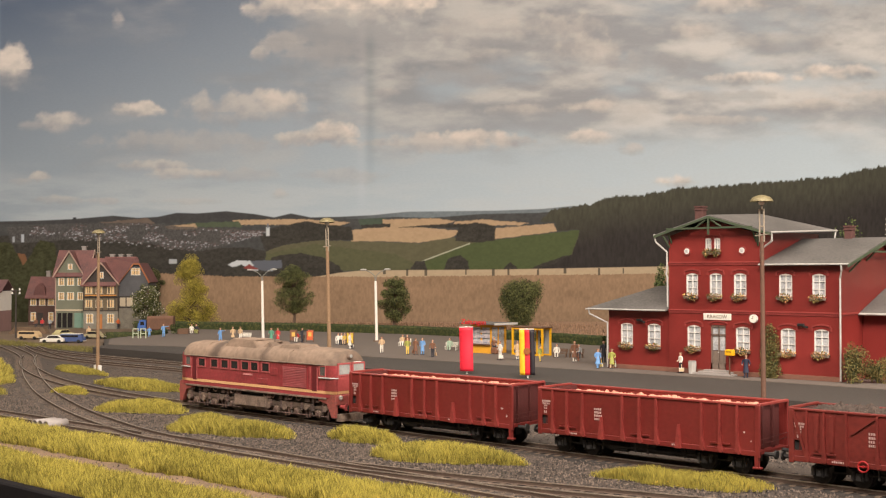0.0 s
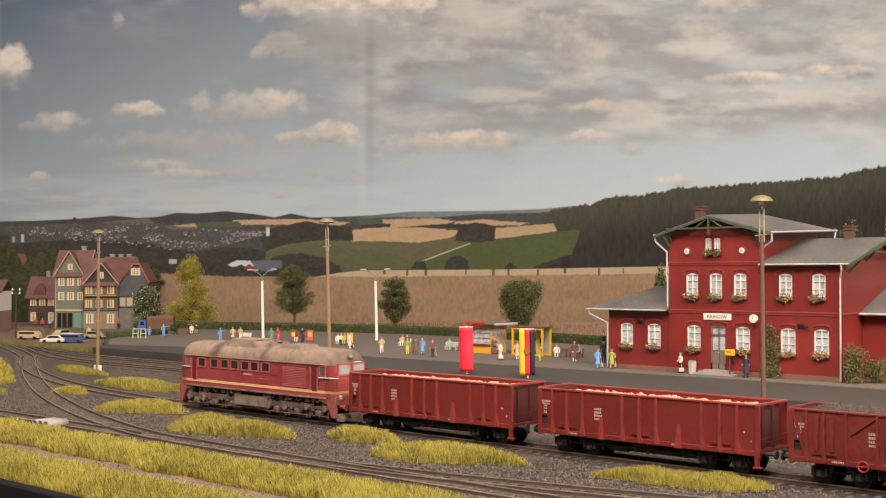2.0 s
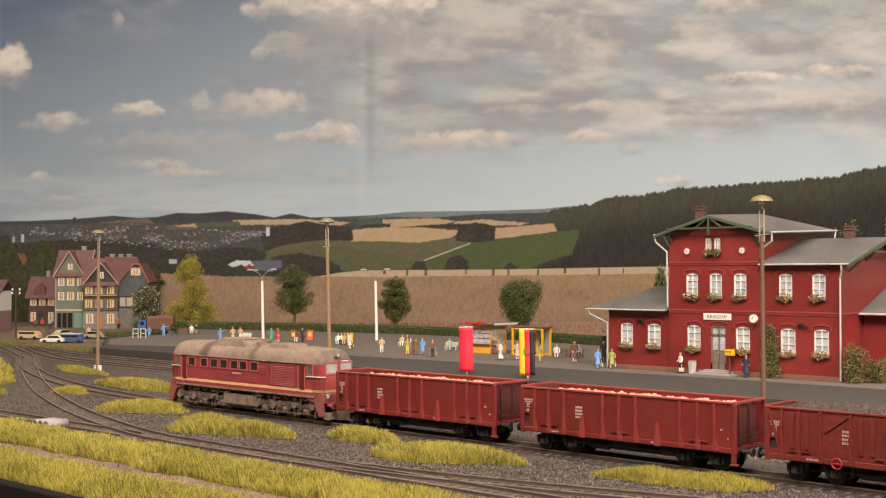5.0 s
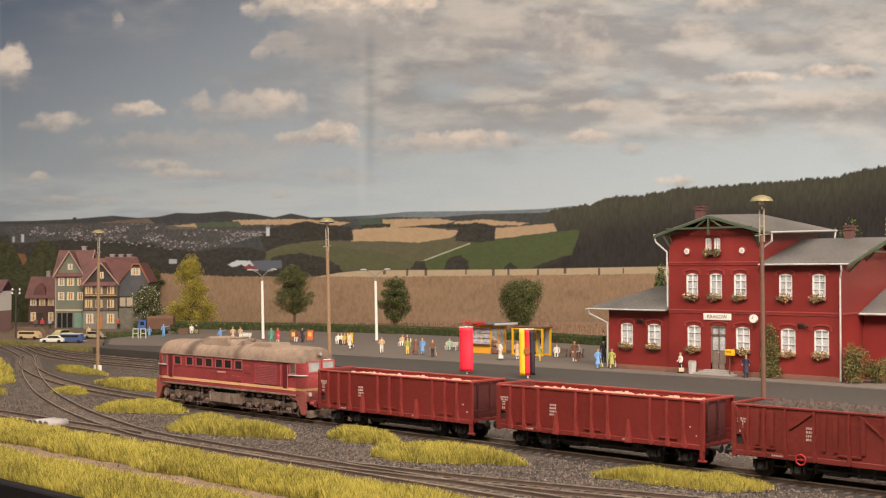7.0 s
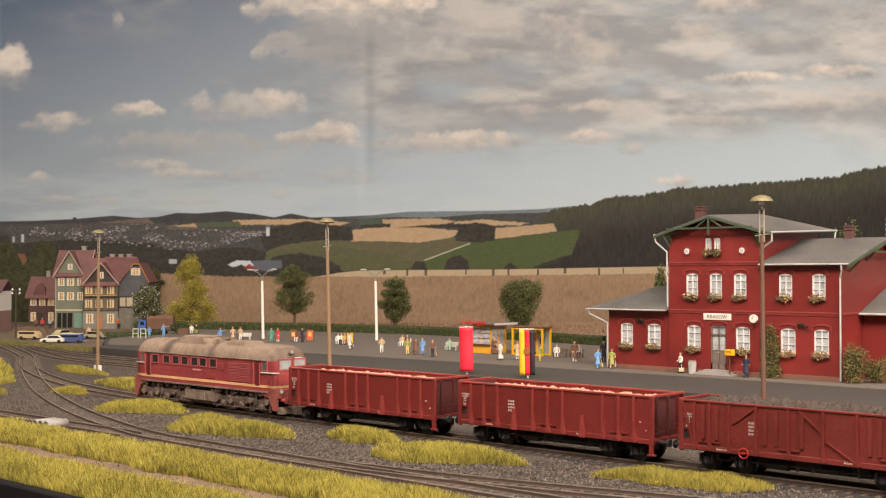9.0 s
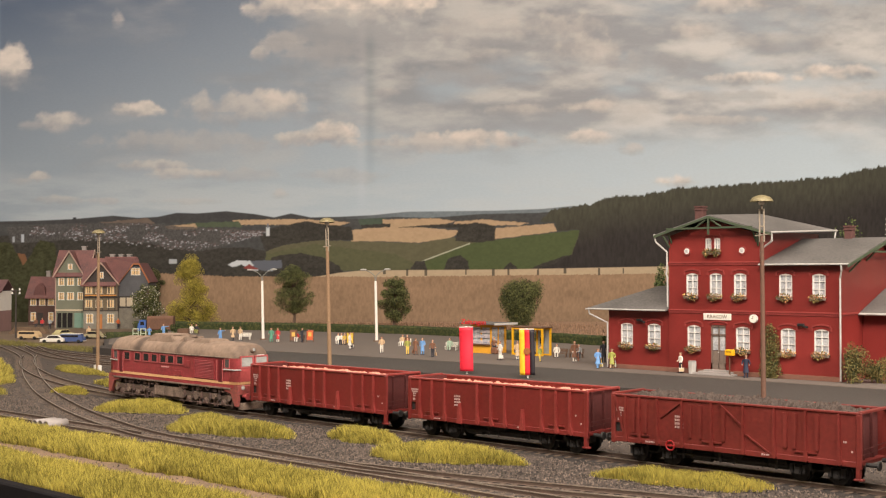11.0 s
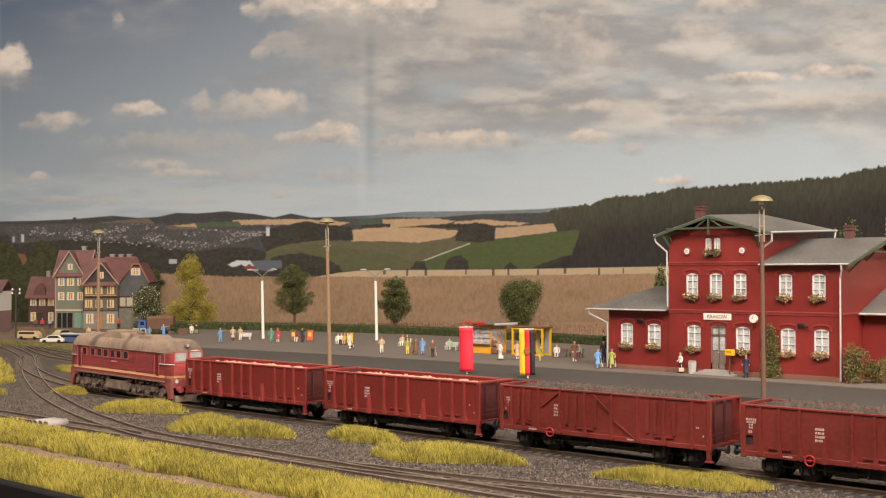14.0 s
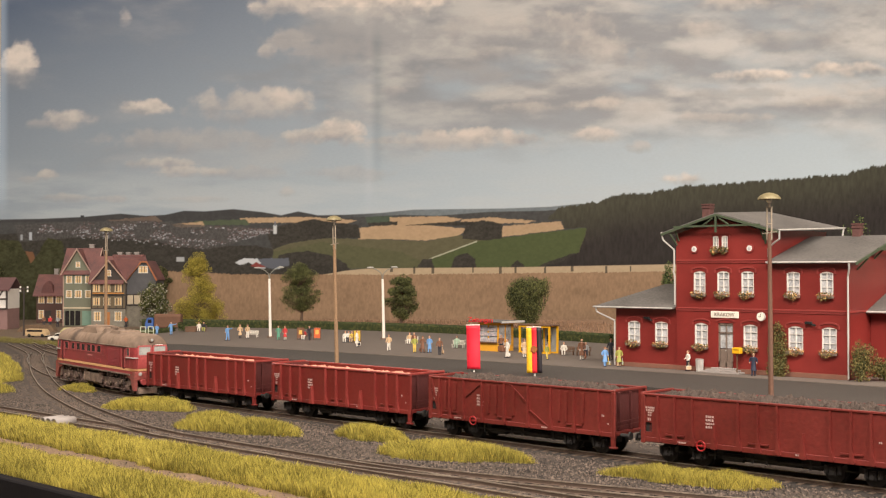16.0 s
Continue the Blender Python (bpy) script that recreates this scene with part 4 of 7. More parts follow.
    marks(w, H - 9, 23.5, 1, 1.2, 1.6)
    marks(w, H - 5, 19, 1, 1, 1.4)
    wheels = []
    bogie_mesh_parts(w, (-48, 48), (-10.3, 10.3), 5.3, 11.6, BOGIE, wheels)
    return w, wheels


STENCIL = material("faded_white_stencil", (0.52, 0.36, 0.33), 0.6, vary=0.2)
WHEEL_RED = material("bright_red_handwheel", (0.4, 0.02, 0.02), 0.5)


def locomotive():
    lo = thing("diesel_locomotive", at(0, 0, 0), "weathered crimson six-axle diesel locomotive with cream stripe and dusty roof", "locomotive")
    L, W = 91.0, 16.6
    roof_prof = [(-W, 41.0), (-W + 0.6, 44.5), (-W + 3.2, 48.4), (-9, 51.4), (0, 52.6), (9, 51.4), (W - 3.2, 48.4), (W - 0.6, 44.5), (W, 41.0)]
    sooty(LOCO_ROOF, ((-0.045, 0.008, 0.75), (0.013, 0.005, 0.5), (0.088, 0.006, 0.4)))
    # body: a shell whose ends round off in plan, closed by flat cab fronts
    def plan(d):
        return 0.79 + 0.21 * math.sqrt(max(0.0, 1 - ((9 - d) / 9) ** 2)) if d < 9 else 1.0
    stations = [(-L + d, plan(d)) for d in (0, 0.3, 0.8, 1.6, 2.8, 4.5, 6.5, 9)]
    stations += [(-x, k) for x, k in reversed(stations)]
    bm = B()
    for side in (-1, 1):
        rows = [[bm.verts.new((x, side * W * k, z)) for z in (18.2, 41)] for x, k in stations]
        for p, q in zip(rows, rows[1:]):
            bm.faces.new((p[0], q[0], q[1], p[1]))
    for e in (-1, 1):
        bm.faces.new([bm.verts.new((e * L, y * W * plan(0), z)) for y, z in ((-1, 18.2), (1, 18.2), (1, 41), (-1, 41))])
    bmesh.ops.recalc_face_normals(bm, faces=bm.faces)
    part("body", bm, LOCO_RED, lo, smooth=True)
    bm = B()
    prev = None
    for x, k, s in ((-L + 1.5, 0.84, 0.72), (-L + 4, 0.95, 0.87), (-L + 9, 1.02, 0.97), (-L + 16, 1.03, 1), (L - 16, 1.03, 1), (L - 9, 1.02, 0.97), (L - 4, 0.95, 0.87), (L - 1.5, 0.84, 0.72)):
        vs = [bm.verts.new((x, y * k, 41 + (z - 41) * s)) for y, z in roof_prof]
        if prev:
            for i in range(len(vs) - 1):
                bm.faces.new((prev[i], vs[i], vs[i + 1], prev[i + 1]))
        else:
            bm.faces.new(vs)
        prev = vs
    bm.faces.new(prev[::-1])
    bmesh.ops.recalc_face_normals(bm, faces=bm.faces)
    bmesh.ops.subdivide_edges(bm, edges=[e for e in bm.edges if abs(e.verts[0].co.x - e.verts[1].co.x) > 20], cuts=6)
    part("roof", bm, LOCO_ROOF, lo, "dusty brown-grey rounded roof", smooth=True)
    for side in (-1, 1):
        bm = B()
        rod(bm, (-L + 9, side * (W * 1.02 + 0.1), 41.2), (L - 9, side * (W * 1.02 + 0.1), 41.2), 0.45, seg=6)
        part("rain_strip", bm, LOCO_DIRT, lo)
    for x0, x1, hw, z0, z1, sl in ((-40, 2, 10.5, 49.0, 55.2, 7), (-34, -4, 8, 55.0, 56.0, 1), (4, 18, 9, 50.0, 54.6, 6), (24, 48, 9, 50.3, 53.6, 2)):
        bm = B()
        lo4 = [bm.verts.new(p) for p in ((x0, -hw - 1.5, z0), (x1, -hw - 1.5, z0), (x1, hw + 1.5, z0), (x0, hw + 1.5, z0))]
        hi4 = [bm.verts.new(p) for p in ((x0 + sl, -hw, z1), (x1 - sl, -hw, z1), (x1 - sl, hw, z1), (x0 + sl, hw, z1))]
        bm.faces.new(lo4[::-1])
        bm.faces.new(hi4)
        for i in range(4):
            bm.faces.new((lo4[i], lo4[(i + 1) % 4], hi4[(i + 1) % 4], hi4[i]))
        bmesh.ops.bevel(bm, geom=bm.edges[:], offset=0.6, segments=2, affect="EDGES")
        part("roof_hatch", bm, LOCO_ROOF, lo)
    for x in (-58, -20, 12, 42):
        bm = B()
        for i in range(len(roof_prof) - 1):
            (ya, za), (yb, zb) = roof_prof[i], roof_prof[i + 1]
            rod(bm, (x, ya * 1.035, za + 0.25), (x, yb * 1.035, zb + 0.25), 0.35, seg=4)
        part("roof_seam", bm, LOCO_ROOF, lo)
    bm = B()
    rod(bm, (11, 0, 54.2), (11, 0, 55.6), 3.6, 3.2, seg=16)
    part("exhaust_cowl", bm, LOCO_ROOF, lo)
    # stripes
    for side in (-1, 1):
        y0, y1 = sorted((side * (W + 0.12), side * (W - 0.2)))
        part("stripe", box(B(), -L + 9, L - 9, y0, y1, 21, 23.0), CREAM, lo, "cream waist stripe")
        part("sill", box(B(), -L + 8, L - 8, *sorted((side * (W + 0.2), side * (W - 1))), 17.0, 18.4, 0.2), LOCO_DIRT, lo, "dusty frame sill")
    for e in (-1, 1):
        turn = [(d, plan(d)) for d in (0, 0.3, 0.8, 1.6, 2.8, 4.5, 6.5, 9)]
        for side in (-1, 1):
            for name, z0, z1, mat, out in (("stripe", 21, 23.0, CREAM, 0.25), ("nose_panel", 23.2, 33.4, LOCO_SHEEN, 0.18)):
                bm = B()
                rows = [[bm.verts.new((e * (L - d), side * (W * k + out), z)) for z in (z0, z1)] for d, k in turn]
                for p, q in zip(rows, rows[1:]):
                    bm.faces.new((p[0], q[0], q[1], p[1]))
                bmesh.ops.solidify(bm, geom=bm.faces[:], thickness=0.15)
                bmesh.ops.recalc_face_normals(bm, faces=bm.faces)
                part(name, bm, mat, lo)
        part("stripe", box(B(), *sorted((e * (L - 0.2), e * (L + 0.15))), -W * 0.79, W * 0.79, 21, 23.0), CREAM, lo)
        # nose panels with gloss put into their red, side skirt and buffer beam
        bm = box(B(), *sorted((e * L, e * (L + 0.25))), -W * 0.79, W * 0.79, 23.2, 33.4)
        part("nose_panel", bm, LOCO_SHEEN, lo, "lighter crimson cab front, gloss put into its colour")
        bm = B()
        for side in (-1, 1):
            prism(bm, [(e * (L + 0.5), 4.6), (e * (L + 0.5), 20.5), (e * (L - 17), 20.5), (e * (L - 17), 16), (e * (L - 8), 14), (e * (L - 3), 4.6)], "y", *sorted((side * (W - 0.6), side * (W - 3.4))))
        box(bm, *sorted((e * (L - 2), e * (L + 1))), -W + 1, W - 1, 13, 20.5, 0.6)
        part("buffer_beam", bm, LOCO_SKIRT, lo, "grimy crimson buffer beam and skirt")
        bm = B()
        prism(bm, [(e * (L - 1), 2.2), (e * (L + 4), 2.2), (e * (L + 2.5), 7), (e * (L - 1), 7)], "y", -W + 3, W - 3)
        part("snow_plough", bm, LOCO_DIRT, lo, "grey dusty rail guard")
        for y in (-10, 10):
            bm = B()
            rod(bm, (e * L, y, 12.2), (e * (L + 5.5), y, 12.2), 1.3)
            rod(bm, (e * (L + 5.5), y, 12.2), (e * (L + 6.6), y, 12.2), 2.6, 2.4, seg=16)
            part("buffer", bm, LOCO_SHEEN, lo)
            bm = B()
            rod(bm, (e * (L + 0.3), y * 1.1, 18.6), (e * (L + 1.4), y * 1.1, 18.6), 1.7, seg=14)
            lamp = part("headlamp", bm, GUTTER, lo, "round buffer lamp")
            bm = B()
            rod(bm, (e * (L + 1.3), y * 1.1, 18.6), (e * (L + 1.6), y * 1.1, 18.6), 1.2, seg=12)
            part("lens", bm, WHITE, lamp)
        bm = B()
        ball(bm, (e * (L - 2.2), 0, 47), 2.3, 3.4, 2.6)
        top = part("top_headlamp", bm, LOCO_ROOF, lo, "roof headlight housing")
        bm = B()
        rod(bm, (e * (L - 0.3), 0, 47.2), (e * (L + 0.3), 0, 47.2), 1.2, seg=14)
        part("lens", bm, GLASS_PALE, top)
        part("number_plate", box(B(), *sorted((e * (L - 0.4), e * (L + 0.35))), 3, 9.5, 41.4, 43.2), WHITE, lo, "white plate with dark bars")
        # windscreens: two in front, wrapped frames
        for y0, y1 in ((-12.6, -1.2), (1.2, 12.6)):
            part("windscreen", box(B(), *sorted((e * (L - 0.3), e * (L + 0.45))), y0, y1, 34.4, 42.0, 0.5), GLASS_PALE, lo, "windscreen with its pale reflection in the colour")
            bm = ring(B(), y0 - 0.5, y1 + 0.5, 33.5, 42.8, 1.1, -0.6, 0.6)
            part("window_frame", bm, LOCO_RIM, lo, "pale red window surround", m=at(e * (L + 0.15), 0, 0, 0, 0, 90))
        for side in (-1, 1):
            bm = B()
            x0, x1 = sorted((e * (L - 14.4), e * (L - 8.8)))
            y0, y1 = sorted((side * (W + 0.15), side * (W - 0.4)))
            part("cab_window", box(bm, x0, x1, y0, y1, 33.6, 40.2, 0.3), GLASS_CAB, lo)
            part("window_frame", ring(B(), x0 - 0.6, x1 + 0.6, 33.0, 40.8, 0.7, *sorted((side * (W + 0.5), side * W))), LOCO_RIM, lo)
            bm = B()
            rod(bm, (e * (L - 15), side * (W + 0.9), 32.2), (e * (L - 3), side * (W * 0.95 + 0.9), 32.2), 0.5, seg=6)
            rod(bm, (e * (L - 3), side * (W * 0.95 + 0.9), 32.2), (e * (L + 1.2), side * W * 0.78, 32.2), 0.5, seg=6)
            part("grab_rail", bm, GUTTER, lo, "pale hand rail")
            bm = B()
            for xx in (L - 16.5, L - 24):
                rod(bm, (e * xx, side * (W + 0.8), 23.5), (e * xx, side * (W + 0.8), 39), 0.4, seg=6)
            part("door_rail", bm, LOCO_RIM, lo)
            x0, x1 = sorted((e * (L - 17.6), e * (L - 22.8)))
            part("cab_door", box(B(), x0, x1, *sorted((side * (W + 0.2), side * (W - 0.3))), 22, 40.2, 0.2), LOCO_DOOR, lo, "dark recessed cab door")
    for side in (-1, 1):
        ya, yb = sorted((side * (W + 0.2), side * (W - 0.3)))
        for x in (-61.5, -45.5, -32.5, -20.5, -7.5, 3.5, 16.5):
            part("side_window", box(B(), x - 4.2, x + 4.2, ya, yb, 33.2, 39.4, 0.5), GLASS_DARK, lo)
            yc, yd = sorted((side * (W + 0.5), side * W))
            part("window_frame", ring(B(), x - 4.9, x + 4.9, 32.5, 40.1, 0.9, yc, yd), LOCO_RIM, lo)
        for k in range(12):
            z = 24.2 + k * 1.2
            bm = B()
            prism(bm, [(side * W, z), (side * (W + 0.7), z), (side * W, z + 0.9)], "x", 36.5, 62.5)
            part("louvre", bm, LOCO_RED, lo)
        bm = B()
        for a, b, c, d in ((35.5, 36.5, 23.4, 39.5), (62.5, 63.5, 23.4, 39.5), (35.5, 63.5, 38.6, 39.5)):
            box(bm, a, b, *sorted((side * (W + 0.5), side * (W - 0.2))), c, d)
        part("louvre_frame", bm, LOCO_RED, lo)
        part("access_panel", box(B(), 22, 30, *sorted((side * (W + 0.35), side * W)), 31, 36.5, 0.3), LOCO_RED, lo)
        part("access_panel", box(B(), 8, 19, *sorted((side * (W + 0.35), side * W)), 24, 28, 0.3), LOCO_RED, lo)
        part("number_bars", box(B(), -10, 1, *sorted((side * (W + 0.25), side * W)), 29.4, 30.6), WHITE_RED, lo, "pale number bars")
    # running gear
    bm = B()
    prism(bm, [(-15.5, 14), (-15.5, 6.5), (-12, 3.6), (12, 3.6), (15.5, 6.5), (15.5, 14)], "x", -22, 17)
    tank = part("fuel_tank", bm, LOCO_DIRT, lo, "dusty brown fuel tank")
    for x in (-20, -8, 4, 15):
        bm = B()
        for (ya, za), (yb, zb) in (((-15.7, 14), (-15.7, 6.5)), ((-15.7, 6.5), (-12, 3.4))):
            rod(bm, (x, ya, za), (x, yb, zb), 0.45, seg=5)
        part("strap", bm, LOCO_DIRT, tank)
    part("frame", box(B(), -80, 80, -12, 12, 10, 18), BOGIE, lo)
    wheels = []
    bogie_mesh_parts(lo, (-49, 49), (-23, 0, 23), 6.0, 11.4, LOCO_DARK, wheels)
    for xc in (-49, 49):
        for k, x in enumerate((-13, 11, -31, 31)):
            bm = B()
            rod(bm, (xc + x, -15.2, 8 + (k % 2) * 2), (xc + x, -12, 8 + (k % 2) * 2), 2.1, seg=10)
            box(bm, xc + x - 3.4, xc + x + 3.4, -14.4, -12.2, 10, 12.4, 0.3)
            part("brake_gear", bm, LOCO_DIRT, lo)
        for side in (-1, 1):
            y0, y1 = sorted((side * 14.2, side * 12.6))
            bm = B()
            prism(bm, [(xc - 33, 9.4), (xc - 28, 8.4), (xc + 28, 8.4), (xc + 33, 9.4), (xc + 33, 11), (xc + 27, 12.2), (xc + 15, 10.4), (xc + 6, 12.4), (xc - 6, 12.4), (xc - 15, 10.4), (xc - 27, 12.2), (xc - 33, 11)], "y", y0, y1)
            part("side_frame", bm, LOCO_DARK, lo)
            for a in (-23, 0, 23):
                bm = B()
                rod(bm, (xc + a, side * 12.6, 6.0), (xc + a, side * 14.6, 6.0), 3.2, 2.9, seg=14)
                box(bm, xc + a - 2.9, xc + a + 2.9, *sorted((side * 12.8, side * 14.2)), 6.4, 9.8, 0.4)
                ab = part("axle_box", bm, LOCO_DIRT, lo)
                bm = B()
                rod(bm, (xc + a, side * 14.5, 6.0), (xc + a, side * 15.7, 6.0), 1.9, 1.6, seg=12)
                part("cover", bm, LOCO_RED_DIRT, ab)
                bm = B()
                for o in (-9.6, 9.6):
                    prism(bm, [(xc + a + o - 0.8, 2.4), (xc + a + o + 0.8, 2.2), (xc + a + o + 1.2, 9), (xc + a + o - 1.0, 9)], "y", *sorted((side * 12.4, side * 13.4)))
                part("brake_hanger", bm, LOCO_RED_DIRT, lo)
                for o in (-5.6, 5.6):
                    bm = B()
                    for k in range(5):
                        rod(bm, (xc + a + o, side * 14.2, 7.6 + k * 1.1), (xc + a + o, side * 14.2, 8.3 + k * 1.1), 1.35, 1.15, seg=10)
                    part("coil_spring", bm, LOCO_RED_DIRT, lo)
            for x, w, z0 in ((-30, 5, 13), (-17.5, 3.4, 13.4), (-11, 4, 12.8), (12, 5, 13.2), (18, 3, 13), (30, 5, 12.8)):
                part("air_tank", box(B(), xc + x - w / 2, xc + x + w / 2, *sorted((side * 15.2, side * 12)), z0, 16.8, 0.6), LOCO_RED_DIRT, lo)
            bm = B()
            rod(bm, (xc - 34, side * 15.2, 4.2), (xc + 34, side * 15.2, 4.6), 0.4, seg=5)
            part("brake_rod", bm, LOCO_RED_DIRT, lo)
            for x in (-34, -26, -6, 3, 24, 32):              # sagging air hoses under the sill
                bm = B()
                pts = [Vector((xc + x + 2.6 * math.cos(t), side * 15.2, 16.8 - 2.4 * math.sin(t))) for t in (0, 0.5, 1.05, 1.57, 2.1, 2.65, 3.14)]
                for p, q in zip(pts, pts[1:]):
                    rod(bm, p, q, 0.36, seg=5)
                part("air_hose", bm, LOCO_HOSE, lo)
    return lo, wheels


LOCO_DARK = material("oily_bogie_frame", (0.125, 0.087, 0.067), 0.55, vary=0.5, coarse=160, fine=1200, other=(0.03, 0.023, 0.02))
LOCO_HOSE = material("dusty_red_air_hose", (0.17, 0.1, 0.08), 0.6, vary=0.3, coarse=160)
# Window rims paler than the body, the shine of their reveals put in.
LOCO_RIM = material("pale_red_window_rim", (0.38, 0.09, 0.088), 0.4, vary=0.2, coarse=120, bump=0.05)
GLASS_CAB = material("smoky_cab_glazing", (0.11, 0.1, 0.095), 0.12, vary=0.4, coarse=160, bump=0)
LOCO_RED_DIRT = material("grimy_red_brown_gear", (0.12, 0.07, 0.055), 0.75, vary=0.5, coarse=160, fine=1200, other=(0.035, 0.026, 0.022))
LOCO_SKIRT = material("grimy_crimson_skirt_paint", (0.34, 0.07, 0.062), 0.55, vary=0.3, coarse=90, fine=700, other=(0.14, 0.06, 0.045), mix=0.5)
LOCO_DOOR = material("dark_crimson_door", (0.12, 0.014, 0.018), 0.5, vary=0.2)
WHITE_RED = material("pale_red_lettering", (0.6, 0.25, 0.24), 0.6)


def train():
    lo, wh = locomotive()
    TRAIN.append((lo, -97.5, 49))
    WHEELS.extend((w, r) for w, _, r in wh)
    rows = [(81.5, 144, "ribbed", (PINK_LOAD, "pink crushed stone", (33.6, 1.9, 1.8))), (245.5, 143.5, "ribbed", (PINK_LOAD, "pink crushed stone", (33.6, 1.9, 1.8))),
            (406.5, 145, "braced", (COAL, "brown-grey coal", (35.4, 3.0, 2.8))), (569, 144, "ribbed", (COAL, "brown-grey coal", (35.4, 3.0, 2.8))),
            (733, 144, "ribbed", (COAL, "brown-grey coal", (35.4, 3.0, 2.8)))]
    for s, length, style, load in rows:
        w, wh = open_wagon(length, style, load)
        TRAIN.append((w, s, 48))
        WHEELS.extend((a, r) for a, _, r in wh)


train()

# ---- station building ----
CURTAIN = material("pale_curtained_pane", (0.52, 0.52, 0.52), 0.2, vary=0.35, coarse=75, fine=500, bump=0, other=(0.2, 0.205, 0.22))
DOORWOOD = material("grey_brown_door_paint", (0.2, 0.15, 0.12), 0.55, vary=0.2, coarse=80)
STEPSTONE = material("grey_step_stone", (0.3, 0.27, 0.25), 0.85, vary=0.15)
LEAF = material("dull_green_leaf", (0.17, 0.16, 0.05), 0.75, vary=0.35, other=(0.03, 0.045, 0.012), island=0.7, bump=0, coarse=200)
BLOOM = material("yellow_orange_bloom", (0.62, 0.4, 0.14), 0.7, vary=0.3, other=(0.42, 0.15, 0.06), island=0.9, bump=0, coarse=200)
SIGN_INK = material("faded_sign_ink", (0.16, 0.12, 0.09), 0.7, vary=0.3, coarse=300)
HEDGE = material("dark_green_hedge_leaf", (0.085, 0.11, 0.032), 0.75, vary=0.35, other=(0.026, 0.04, 0.012), island=0.7, bump=0, coarse=200)
IVY = material("olive_climber_leaf", (0.22, 0.18, 0.06), 0.75, vary=0.35, other=(0.05, 0.06, 0.018), island=0.8, bump=0, coarse=200)
PLINTH = material("brown_plinth_stone", (0.2, 0.09, 0.06), 0.85, vary=0.25)
YELLOW = material("postal_yellow_paint", (0.8, 0.42, 0.01), 0.45, vary=0.08)
CHIMNEY = material("dark_chimney_brick", (0.1, 0.042, 0.036), 0.8, vary=0.35, coarse=120)
SIGNWHITE = material("cream_sign_enamel", (0.8, 0.74, 0.64), 0.45, vary=0.06)
BLACK = material("black_paint", (0.012, 0.012, 0.012), 0.5, vary=0.2)


def holed(bm, x0, x1, z0, z1, holes, y0, y1):
    """A wall slab in the xz plane with rectangular openings."""
    xs = sorted({x0, x1, *[h[0] for h in holes], *[h[1] for h in holes]})
    zs = sorted({z0, z1, *[h[2] for h in holes], *[h[3] for h in holes]})
    for a, b in zip(xs, xs[1:]):
        run = None
        for c, d in zip(zs, zs[1:]):
            mx, mz = (a + b) / 2, (c + d) / 2
            if any(h[0] < mx < h[1] and h[2] < mz < h[3] for h in holes):
                if run:
                    box(bm, a, b, y0, y1, *run)
                run = None
            else:
                run = (run[0], d) if run else (c, d)
        if run:
            box(bm, a, b, y0, y1, *run)
    return bm


def leafball(bm, rnd, x, y, z, rx, ry, rz, n, size, mats=(0,), fill=0.5):
    """A loose clump of small flat leaves."""
    for _ in range(n):
        while True:
            p = Vector((rnd.uniform(-1, 1), rnd.uniform(-1, 1), rnd.uniform(-1, 1)))
            if fill < p.length < 1:
                break
        c = Vector((x + p.x * rx, y + p.y * ry, z + p.z * rz))
        q = Euler((rnd.uniform(0, 6.3), rnd.uniform(0, 6.3), rnd.uniform(0, 6.3))).to_matrix()
        s = size * rnd.uniform(0.6, 1.3)
        f = bm.faces.new([bm.verts.new(c + q @ Vector(v)) for v in ((-s, 0, 0), (0, -s * 0.6, s * 0.2), (s, 0, 0), (0, s * 0.6, s * 0.2))])
        f.material_index = rnd.choice(mats)
    return bm


RND = random.Random(5)


